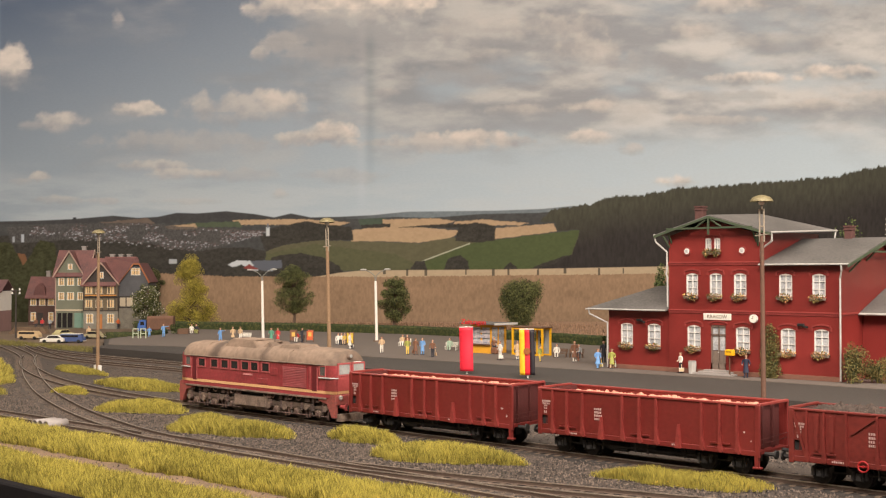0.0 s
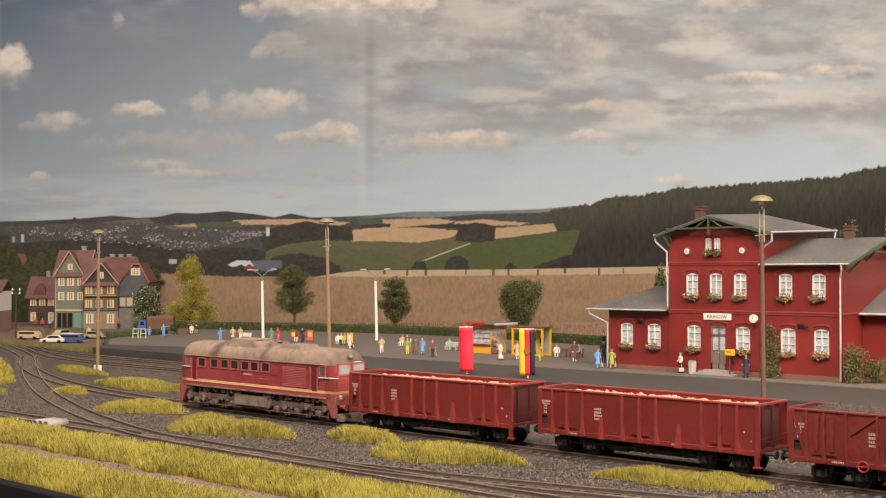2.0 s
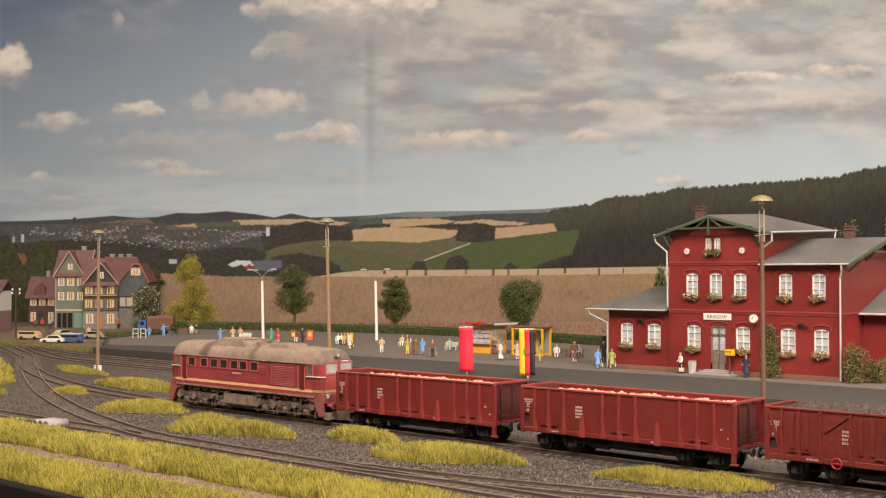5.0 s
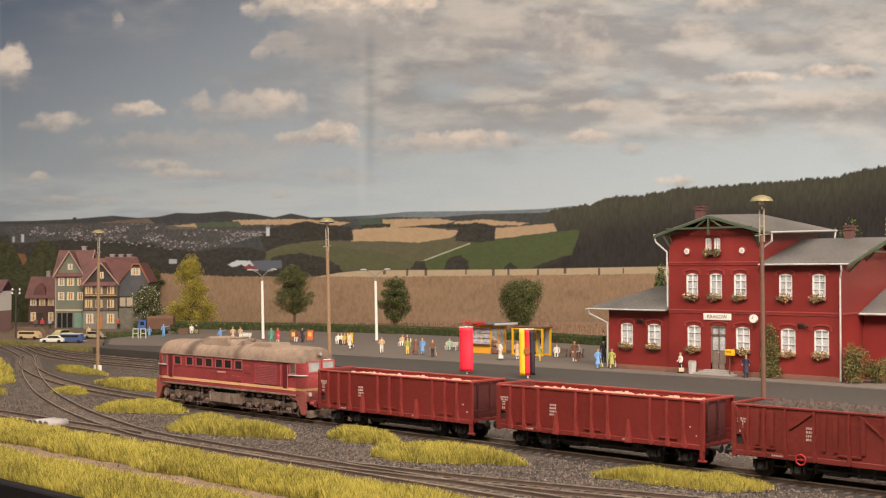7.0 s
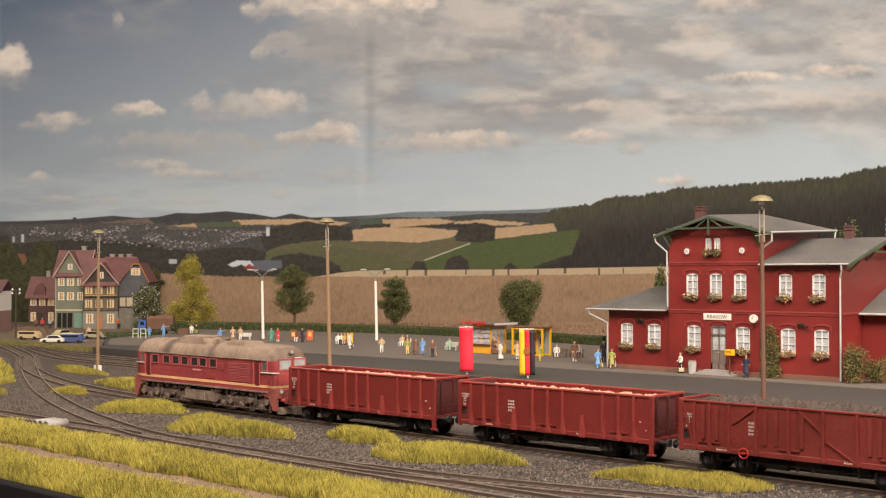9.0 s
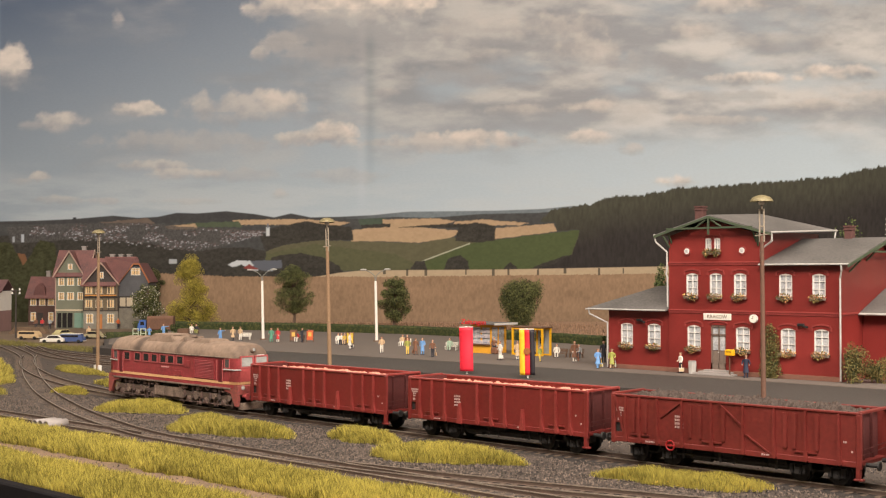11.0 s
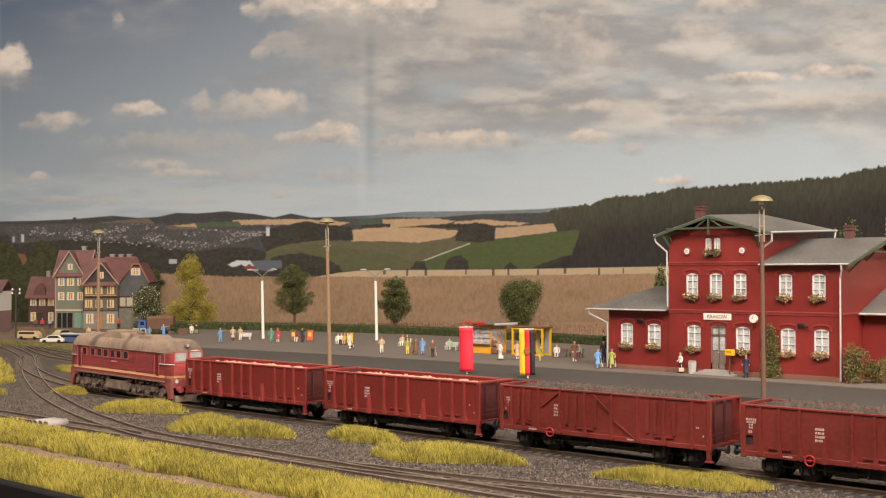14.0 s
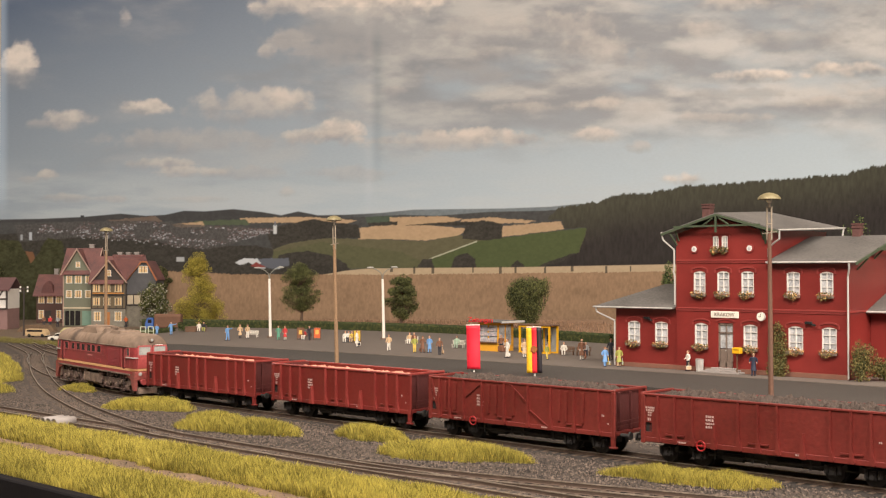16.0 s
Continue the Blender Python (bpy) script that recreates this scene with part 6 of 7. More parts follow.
SITL = "painted plastic model figure sitting on a bench"
for f in ((-782, 475, LB, LB, 20, 21, False, False, None, 1), (-815, 523, BE, DK, 60, 20, False, True, None, 0), (-806, 530, BE, WH, 200, 20, False, False, DK, 0), (-738, 533, GN, GN, 40, 20, False, True, None, 0),
          (-729, 538, RD, WH, 10, 20, False, True, None, 0), (-703, 562, DK, DK, 80, 20, False, False, None, 1), (-538, 501, WH, WH, 120, 21, False, True, DK, 0), (-451, 474, BE, WH, 30, 20, False, False, None, 0),
          (-405, 473, OL, YE, 50, 20, False, False, None, 0), (-398, 480, BR, BR, 200, 20, False, True, BR, 0), (-392, 486, LB, LB, 20, 20, False, True, None, 0), (-355, 464, BR, DK, 60, 20, False, False, BE, 0),
          (-265, 482, WH, WH, 340, 21, False, False, WH, 0), (-250, 495, BE, WH, 60, 21, False, True, None, 0), (-214, 491, OL, YE, 80, 17, False, False, None, 0),           (-181, 512, BR, WH, 30, 23, False, True, (0.3, 0.09, 0.04), 0), (-110, 455, LB, LB, 60, 20, False, True, YE, 0), (-99, 465, OL, BE, 30, 20, False, True, GY, 0), (-158, 536, DK, DK, 20, 23, False, True, None, 0),
          (-15, 463, WH, DK, 330, 20, False, False, BE, 0), (59, 459, BL, BL, 20, 21, False, True, None, 0), (-973, 510, LB, LB, 42, 20, False, False, None, 1), (-990, 495, LB, LB, 42, 16, False, True, None, 0),
          (-337, 558, BR, DK, 40, 20, False, False, None, 0)):
    figurine(f[0], f[1], f[2], f[3], f[4], f[5], f[6], f[7], f[8], f[9])
for x, y, c in ((-1482, 587, RD), (-1470, 596, GY), (-1490, 578, BR), (-1374, 684, (0.55, 0.12, 0.03)), (-1112, 462, BE)):
    figurine(x, y, c, DK, 42, 20, label="painted plastic model figure standing on the village road", z0=0.2)

BENCH_WHITE = material("white_bench_slat", (0.72, 0.68, 0.6), 0.6, vary=0.12)
BENCH_BROWN = material("brown_bench_slat", (0.13, 0.07, 0.04), 0.7, vary=0.25)


def bench(x, y, turn, mat, label):
    be = thing("bench", at(x, y, 6, 0, 0, turn), label, "bench", "platform benches")
    for k in range(3):
        part("seat_slat", box(B(), -9, 9, -2.6 + k * 1.7, -1.3 + k * 1.7, 4.6, 5.1, 0.1), mat, be)
        part("back_slat", box(B(), -9, 9, 2.6 + k * 0.25, 3.0 + k * 0.25, 5.8 + k * 1.6, 7.0 + k * 1.6, 0.1), mat, be)
    for s in (-7.5, 7.5):
        bm = B()
        box(bm, s - 0.4, s + 0.4, -2.4, -1.8, 0, 4.6)
        box(bm, s - 0.4, s + 0.4, 2.2, 2.9, 0, 10)
        box(bm, s - 0.4, s + 0.4, -2.6, 2.9, 4.2, 4.7)
        part("leg", bm, mat, be)


SEATS = ((-822, 552, 30, BENCH_WHITE, "white slatted platform bench", ()), (-716, 566, 30, BENCH_BROWN, "dark brown slatted platform bench", ((-3, RD, WH),)), (-624, 566, 25, BENCH_BROWN, "dark brown slatted platform bench", ((-5, WH, WH), (0, WH, DK), (5, YE, BE))),
         (-530, 597, 20, BENCH_WHITE, "white slatted platform bench", ((-3, BE, WH), (4, BR, BR))), (-425, 576, 20, BENCH_WHITE, "white slatted platform bench", ((-2, MI, MI),)),
         (-240, 564, 24, BENCH_BROWN, "dark brown slatted platform bench", ((-4, WH, WH),)), (-222, 572, 24, BENCH_BROWN, "dark brown slatted platform bench", ((3, GY, DK),)), (-1026, 606, 40, BENCH_BROWN, "dark brown slatted platform bench", ((-4, WH, WH), (4, DK, OL))))
for x, y, turn, mat, label, sitters in SEATS:
    bench(x, y, turn, mat, label)
    c, s = math.cos(radians(turn)), math.sin(radians(turn))
    for off, top, legs in sitters:
        figurine(x + off * c - 0.6 * s, y + off * s + 0.6 * c, top, legs, turn + 8, 20, True, label=SITL)


def poster_stand(x, y, turn, rgb, label):
    ps = thing("poster_stand", at(x, y, 6, 0, 0, turn), label, "poster stand")
    bm = B()
    for s in (-5, 5):
        box(bm, s - 0.5, s + 0.5, -0.6, 0.6, 0, 18)
    box(bm, -5, 5, -0.5, 0.5, 17, 18)
    part("frame", bm, BENCH_BROWN, ps)
    part("poster", box(B(), -4.6, 4.6, -0.9, -0.55, 2.5, 16.8), coat(rgb), ps, "printed poster")
    part("poster_mark", box(B(), -2.4, 2.4, -1.05, -0.92, 8, 14), coat((0.75, 0.45, 0.1)), ps)


poster_stand(-704, 578, 35, (0.6, 0.12, 0.04), "red and orange poster on a wooden stand")
poster_stand(-720, 560, 35, BR, "dark brown wooden notice stand")
poster_stand(-606, 566, 30, (0.6, 0.42, 0.05), "yellow poster on a wooden stand")

BRASS = material("dull_brass_shade", (0.21, 0.175, 0.09), 0.55, 0.25, vary=0.2)
MAST = material("weathered_wooden_mast", (0.25, 0.155, 0.085), 0.8, vary=0.25, coarse=60, fine=700, bump=0.3)


BRACKET = material("dull_bracket_steel", (0.3, 0.25, 0.19), 0.6, vary=0.2)


def yard_lamp(x, y, h, tilt, base, mast=MAST, r=2.0):
    la = thing("yard_lamp", at(x, y, -3.2, 0, tilt, 0), "tall wooden yard lamp mast with a brass dish shade", "yard lamp", "yard lamps between the tracks")
    bm = B()
    rod(bm, (0, 0, 0), (0, 0, h - 26), r, r * 0.7, seg=12)
    part("mast", bm, mast, la)
    bm = B()
    for s in (-1.5, 1.5):
        rod(bm, (s, 0, h - 30), (s, 0, h - 9), 0.55, seg=6)
    for z in (h - 28, h - 20, h - 9.5):
        rod(bm, (-1.5, 0, z), (1.5, 0, z), 0.5, seg=6)
    rod(bm, (0, 0, h - 9), (0, 0, h - 4), 0.7, seg=6)
    rod(bm, (-5, 0, h - 26), (5, 0, h - 25), 0.35, seg=5)
    part("bracket", bm, BRACKET, la, "dull steel bracket")
    bm = B()
    rings = [(7.2, h - 4.4), (6.9, h - 3.2), (5.2, h - 1.5), (2.6, h - 0.5), (0.5, h - 0.1)]
    prev = None
    for r, z in rings:
        vs = [bm.verts.new((r * math.cos(2 * math.pi * i / 24), r * math.sin(2 * math.pi * i / 24), z)) for i in range(24)]
        if prev:
            for i in range(24):
                bm.faces.new((prev[i], prev[(i + 1) % 24], vs[(i + 1) % 24], vs[i]))
        prev = vs
    bm.faces.new(prev)
    sh = part("shade", bm, BRASS, la, "brass dish shade", smooth=True)
    bm = B()
    ball(bm, (0, 0, h - 5.2), 2.0, 2.0, 1.6)
    part("bulb", bm, WHITE, sh)
    if base:
        for s in (-4, 4):
            part("footing", box(B(), s - 1.8, s + 1.8, -1.6, 1.6, -0.6, 8.5, 0.3), WHITE, la, "white concrete footing post")


yard_lamp(-550, 132, 158, 0.2, True)
yard_lamp(-168, 128, 159, -1.9, True)
# Nearest mast gets less light; that dimness is put into its brown.
yard_lamp(257, 107, 159, -0.3, True, material("dim_lit_red_brown_mast", (0.14, 0.07, 0.045), 0.7, vary=0.25, coarse=60, fine=700, bump=0.3), 1.75)
WHITEPOST = material("cream_concrete_post", (0.8, 0.74, 0.66), 0.6, vary=0.08)


LANTERN_HEAD = material("grey_lamp_housing", (0.36, 0.35, 0.32), 0.5)
LANTERN_ARM = material("grey_green_lantern_arm", (0.2, 0.2, 0.17), 0.6)


def street_lantern(x, y):
    la = thing("platform_lantern", at(x, y, 6, 0, -1.2, 38), "white concrete platform lantern with two curved arms", "lantern", "platform lanterns")
    bm = B()
    rod(bm, (0, 0, 0), (0, 0, 89), 2.3, 1.8, seg=12)
    part("post", bm, WHITEPOST, la)
    bm = B()
    rod(bm, (0, 0, 0), (0, 0, 1.4), 5.5, 5.2, seg=14)
    part("foot", bm, BENCH_BROWN, la, "dark round foot")
    for s in (-1, 1):
        bm = B()
        pts = [Vector((0, 0, 88)), Vector((s * 1.5, 0, 97)), Vector((s * 7, 0, 102)), Vector((s * 14, 0, 105))]
        for a, b in zip(pts, pts[1:]):
            rod(bm, a, b, 0.6, seg=6)
        arm = part("arm", bm, LANTERN_ARM, la)
        bm = B()
        ball(bm, (s * 18, 0, 106), 5.4, 2.2, 1.5)
        part("lamp_head", bm, LANTERN_HEAD, arm)


street_lantern(-804, 572)
street_lantern(-642, 654)
KIOSK_Y = material("orange_yellow_kiosk_paint", (0.75, 0.36, 0.03), 0.55, vary=0.12)
SHELF = material("coloured_kiosk_goods", (0.5, 0.4, 0.35), 0.6, vary=0.5, coarse=300, fine=900, other=(0.15, 0.2, 0.3))
REDSIGN = material("red_sign_letters", (0.62, 0.03, 0.03), 0.5)


def kiosk():
    k = thing("kiosk", at(-374, 557, 6), "small yellow newspaper kiosk with flat grey roof on the platform", "kiosk")
    k.scale = (1, 1, 0.91)
    for name, b in (("rear_wall", (0, 33, 28, 30, 0, 39)), ("side_wall", (0, 1.6, 1.6, 28, 0, 39)), ("front_panel", (0, 33, 0, 1.6, 0, 12)), ("side_panel", (31.4, 33, 1.6, 28, 0, 8))):
        part(name, box(B(), *b), KIOSK_Y, k)
    for x in (0, 15.5, 31):
        part("post", box(B(), x, x + 2, 0, 1.6, 12, 39), KIOSK_Y, k)
    for y in (13, 26):
        part("post", box(B(), 31.4, 33, y, y + 2, 8, 39), KIOSK_Y, k)
    part("lintel", box(B(), 2, 31, 0.1, 1.5, 35.5, 39), KIOSK_Y, k)
    part("lintel", box(B(), 31.5, 32.9, 1.6, 28, 36, 39), KIOSK_Y, k)
    for b in ((2, 15.5, 0.7, 1.0, 12, 35.5), (17.5, 31, 0.7, 1.0, 12, 35.5), (32.2, 32.5, 2, 13, 8, 36), (32.2, 32.5, 15, 26, 8, 36)):
        part("pane", box(B(), *b), CURTAIN, k)
    for z in (13, 21, 28):
        part("paper_rack", box(B(), 3, 30, -0.5, 0.6, z, z + 4.5), SHELF, k, "rack of printed papers")
    part("counter", box(B(), 1, 32, -3, 0, 11.4, 12.6, 0.2), BENCH_BROWN, k)
    part("roof", box(B(), -12, 46, -9, 36, 40, 42, 0.4), SLATE, k, "flat grey overhanging roof")
    part("fascia", box(B(), 45.8, 46.6, -9.2, 36.2, 39.4, 42.3), GUTTER, k, "pale roof edge")
    lettering("lettering", "Zeitungen", 10, at(12, -9.6, 43.0, 90), REDSIGN, k, 0.4)
    part("basket", box(B(), 34, 43, -3, 5, 0, 9, 1.2), coat(BR), k, "brown wicker basket")
    b = thing("telephone_booth", at(-314, 564, 6), "open yellow telephone booth frame with dark flat roof", "phone booth")
    b.scale = (1, 1, 0.88)
    for x0, x1 in ((0, 22), (26, 48)):
        part("booth_frame", ring(B(), x0, x1, 0, 38, 2.2, 0, 2), YELLOW, b, "yellow steel frame")
        part("booth_frame", ring(B(), x0, x1, 0, 38, 2.2, 16, 18), YELLOW, b, "yellow steel frame")
        part("pane", box(B(), x0 + 2.2, x1 - 2.2, 16.6, 17, 2.2, 35.8), GLASS_PALE, b)
        part("telephone", box(B(), x0 + 8, x0 + 13, 12, 15, 16, 25, 0.4), BLACK, b)
    part("roof", box(B(), -1, 49, -1, 20, 38, 40, 0.4), BENCH_BROWN, b)


kiosk()


def banner(x, y, stripes, label, emblem):
    f = thing("banner", at(x, y, 5.4, 0, -1.0, 36), label, "flag", "banners on the platform edge")
    bm = B()
    rod(bm, (0, 1.2, 0), (0, 1.2, 48), 0.9, 0.8, seg=8)
    rod(bm, (-7, 0.4, 47), (7, 0.4, 47), 0.5, seg=6)
    part("pole", bm, WHITE, f)
    x0 = -sum(w for w, _ in stripes) / 2
    for w, rgb in stripes:
        bm = B()
        n = 14
        g = []
        for i in range(n + 1):
            z = 3.0 + 43.5 * i / n
            row = []
            for q in (0, 0.5, 1):
                xx = x0 + w * q
                yy = -1.4 + 0.9 * math.sin(xx * 0.75 + i * 0.16) - 0.5 * math.sin(i * 0.45)
                row.append([bm.verts.new((xx, yy + d, z)) for d in (0, 0.35)])
            g.append(row)
        for i in range(n):
            for q in range(2):
                for d in (0, 1):
                    bm.faces.new((g[i][q][d], g[i][q + 1][d], g[i + 1][q + 1][d], g[i + 1][q][d]))
            for q in (0, 2):
                bm.faces.new((g[i][q][0], g[i + 1][q][0], g[i + 1][q][1], g[i][q][1]))
        for i in (0, n):
            for q in range(2):
                bm.faces.new((g[i][q][0], g[i][q][1], g[i][q + 1][1], g[i][q + 1][0]))
        bmesh.ops.recalc_face_normals(bm, faces=bm.faces)
        part("cloth", bm, coat(rgb), f, smooth=True)
        x0 += w
    if emblem:
        bm = B()
        rod(bm, (0, -2.9, 26), (0, -2.2, 26), 3.2, seg=20)
        part("emblem", bm, coat((0.3, 0.09, 0.02)), f, "round brown emblem shape")


banner(-171, 315, ((13.5, (0.75, 0.02, 0.045)),), "plain red cloth banner hung on a white pole", False)
banner(-98, 320, ((5.2, (0.85, 0.5, 0.02)), (4.8, (0.68, 0.02, 0.03)), (4.8, (0.02, 0.015, 0.02))), "vertical gold, red and black banner on a white pole", True)


def litter_bin():
    b = thing("litter_bin", at(-3, 465, 6), "pale grey ribbed litter bin beside the station steps", "bin")
    bm = B()
    rod(bm, (0, 0, 0), (0, 0, 12), 3.2, 3.7, seg=18)
    for k in range(18):
        t = k * math.pi / 9
        rod(bm, (3.3 * math.cos(t), 3.3 * math.sin(t), 0.5), (3.8 * math.cos(t), 3.8 * math.sin(t), 11.8), 0.3, seg=4)
    part("body", bm, GUTTER, b)
    bm = B()
    rod(bm, (0, 0, 12), (0, 0, 12.8), 4.0, 3.8, seg=18)
    part("rim", bm, STEPSTONE, b, "worn grey rim")
    m = thing("letter_box", at(40, 462, 6), "yellow letter box on a thin post beside the door", "letter box")
    part("box", box(B(), -4, 4.5, -3, 3, 20, 26, 0.6), YELLOW, m)
    part("slot", box(B(), -2.6, 3.2, -3.2, -2.9, 23.6, 24.2), BLACK, m)
    part("post", box(B(), -0.45, 0.45, -0.45, 0.45, 0, 20), BENCH_BROWN, m)


litter_bin()


def hedge(line, z, label, high=12):
    pts = smooth_path(line, 5.0)
    rnd = random.Random(2)
    bm = B()
    sweep(bm, pts, 0, [(-5, 0), (-5.5, high - 3), (-3, high), (3, high), (5.5, high - 3), (5, 0)])
    hd = thing("hedge", at(0, 0, z), label, "hedge")
    part("core", bm, LEAF, hd)
    bm = B()
    for p in pts:
        for q in range(3):
            leafball(bm, rnd, p.x, p.y, high * (0.2 + 0.3 * q), 6.3, 6.3, high * 0.24, 26, 1.15, (0,), 0.8)
    tagged(part("foliage", bm, HEDGE, hd), kind="stuff")


hedge([(-1250, 640), (-1190, 690), (-988, 778), (-724, 838), (-500, 822), (-330, 790)], 6, "long clipped dark green hedge along the platform rear", 13.5)
hedge([(-1052, 458), (-1032, 510), (-1062, 570), (-1120, 610)], 1, "short clipped green hedge beside the village road")


def crate_things():
    g = thing("garden_frame", at(-975, 465, 6, 0, 0, 42), "pale green wooden trellis frames beside the hedge", "trellis")
    for x in (-9, 3):
        bm = B()
        for a, b, c, d in ((x, x + 1.2, 0, 15), (x + 8, x + 9.2, 0, 15), (x, x + 9.2, 13.8, 15), (x, x + 9.2, 7, 8)):
            box(bm, a, b, -0.6, 0.6, c, d)
        part("frame", bm, coat((0.5, 0.55, 0.4)), g)
    p = thing("planter", at(-1030, 588, 6, 0, 0, 42), "dark wooden planter box with a clipped shrub", "planter")
    part("box", box(B(), -9, 9, -5, 5, 0, 9, 0.4), BENCH_BROWN, p)
    bm = B()
    leafball(bm, random.Random(1), -14, 0, 9, 9, 7, 9, 260, 1.6, (0,), 0.2)
    part("shrub", bm, HEDGE, p)


crate_things()


def lorry():
    t = thing("lorry", at(-1172, 634, 0.2, 0, 0, 42), "blue lorry with a brown tarpaulin body parked behind the hedge", "lorry")
    bm = prism(B(), [(-33, 4), (-18, 4), (-18, 24), (-29, 24), (-33, 14)], "y", -9, 9)
    bmesh.ops.bevel(bm, geom=bm.edges[:], offset=1.0, segments=2, affect="EDGES")
    cab = part("cab", bm, coat((0.05, 0.12, 0.36)), t)
    part("side_window", box(B(), -28, -21, -9.2, 9.2, 15, 21.5, 0.3), GLASS_DARK, cab)
    bm = prism(B(), [(-9.5, 7), (9.5, 7), (9.5, 27), (6.5, 31), (-6.5, 31), (-9.5, 27)], "x", -16.5, 30)
    bmesh.ops.bevel(bm, geom=bm.edges[:], offset=0.8, segments=2, affect="EDGES")
    part("tarpaulin_body", bm, TARP, t, "brown tarpaulin over the load bed")
    part("chassis", box(B(), -30, 29, -4, 4, 4, 7), BLACK, t)
    for x in (-25, 10, 21):
        for s_ in (-1, 1):
            part("wheel", rod(B(), (x, s_ * 6.5, 4.2), (x, s_ * 9.3, 4.2), 4.2, seg=14), BLACK, t)


TARP = material("brown_tarpaulin", (0.15, 0.075, 0.045), 0.8, vary=0.25, coarse=60)
lorry()


def pipes():
    for k in range(3):
        bm = B()
        n = 20
        L = 17
        ro, ri = 3.1, 2.3
        ring = lambda r, x: [bm.verts.new((x, r * math.cos(2 * math.pi * i / n), r * math.sin(2 * math.pi * i / n))) for i in range(n)]
        a, b, c, d = ring(ro, 0), ring(ro, L), ring(ri, L), ring(ri, 0)
        for p, q in ((a, b), (b, c), (c, d), (d, a)):
            for i in range(n):
                bm.faces.new((p[i], p[(i + 1) % n], q[(i + 1) % n], q[i]))
        bmesh.ops.recalc_face_normals(bm, faces=bm.faces)
        solid("concrete_pipe", bm, STEPSTONE, "pale grey concrete pipe lying beside the siding", "pipe", at(-164 + k * 6.2, -156 + k * 0.8, 0.4, 0, 0, 97), "stack of concrete pipes", smooth=True)


pipes()

# ---- village, road, vehicles and trees at the far end ----
ROOFRED = material("dull_red_tile_roof", (0.15, 0.06, 0.052), 0.6, vary=0.35, coarse=40, fine=500, other=(0.08, 0.038, 0.038))
GREENWALL = material("sage_green_render", (0.165, 0.17, 0.12), 0.8, vary=0.15, coarse=50)
DARKTIMBER = material("dark_house_timber", (0.05, 0.04, 0.035), 0.8, vary=0.3)
GREYWALL = material("slate_hung_gable", (0.08, 0.08, 0.085), 0.7, vary=0.25, coarse=80)
STONEWALL = material("grey_stone_wall", (0.22, 0.2, 0.16), 0.85, vary=0.3, coarse=120)
CREAMWALL = material("cream_infill", (0.5, 0.42, 0.3), 0.8, vary=0.12)
OCHREWALL = material("brown_infill", (0.13, 0.1, 0.06), 0.8, vary=0.2)
VERGE = material("pale_weathered_board", (0.36, 0.25, 0.2), 0.8, vary=0.25, coarse=60)
PINKWALL = material("dusky_pink_render", (0.25, 0.15, 0.14), 0.8, vary=0.15)
LIT = bpy.data.materials.new("lamplit_window")
LIT.use_nodes = True
LIT.node_tree.nodes["Principled BSDF"].inputs["Base Color"].default_value = (0.48, 0.34, 0.18, 1)
LIT.node_tree.nodes["Principled BSDF"].inputs["Emission Color"].default_value = (1.0, 0.62, 0.25, 1)
LIT.node_tree.nodes["Principled BSDF"].inputs["Emission Strength"].default_value = 0.2
ROADM = material("worn_village_road", (0.13, 0.09, 0.058), 0.9, vary=0.25, coarse=20, fine=600)


def house_window(h, x, z, w, hh, y, n=2, surround=WHITE):
    bm = B()
    for a, b, c, d in ((x - w / 2 - 0.9, x - w / 2, z, z + hh), (x + w / 2, x + w / 2 + 0.9, z, z + hh), (x - w / 2 - 0.9, x + w / 2 + 0.9, z + hh, z + hh + 0.9), (x - w / 2 - 1.4, x + w / 2 + 1.4, z - 1.2, z)):
        box(bm, a, b, y - 0.7, y + 0.2, c, d)
    f = part("window", bm, surround, h, "small framed window lit from inside")
    for k in range(1, n):
        xx = x - w / 2 + w * k / n
        part("mullion", box(B(), xx - 0.65, xx + 0.65, y - 0.6, y + 0.1, z, z + hh), OCHREWALL, f)
    part("transom", box(B(), x - w / 2, x + w / 2, y - 0.5, y + 0.1, z + hh * 0.62, z + hh * 0.62 + 0.7), surround, f)
    part("pane", box(B(), x - w / 2, x + w / 2, y - 0.2, y + 0.25, z, z + hh), LIT, f)


def gable_roof_x(h, x0, x1, y0, y1, z0, z1, mat, lip=5):
    """Ridge along x."""
    ym = (y0 + y1) / 2
    for ya in (y0 - lip, y1 + lip):
        za = z0 - lip * (z1 - z0) / (ym - y0)
        part("roof", slab_roof([(x0 - lip, ya, za), (x1 + lip, ya, za), (x1 + lip, ym, z1), (x0 - lip, ym, z1)], 2), mat, h)


def gable_roof_y(h, x0, x1, y0, y1, z0, z1, mat, lip=4):
    """Ridge along y."""
    xm = (x0 + x1) / 2
    for xa in (x0 - lip, x1 + lip):
        za = z0 - lip * (z1 - z0) / (xm - x0)
        part("roof", slab_roof([(xa, y0 - lip, za), (xm, y0 - lip, z1), (xm, y1, z1), (xa, y1, za)], 2), mat, h)


def frames(h, x0, x1, z0, z1, y, posts, mat=DARKTIMBER):
    bm = B()
    for x in posts:
        box(bm, x - 0.9, x + 0.9, y - 0.6, y + 0.1, z0, z1)
    for z in (z0, z1):
        box(bm, x0, x1, y - 0.7, y + 0.1, z - 0.9, z + 0.9)
    part("timber_frame", bm, mat, h, "dark exposed timber framing")


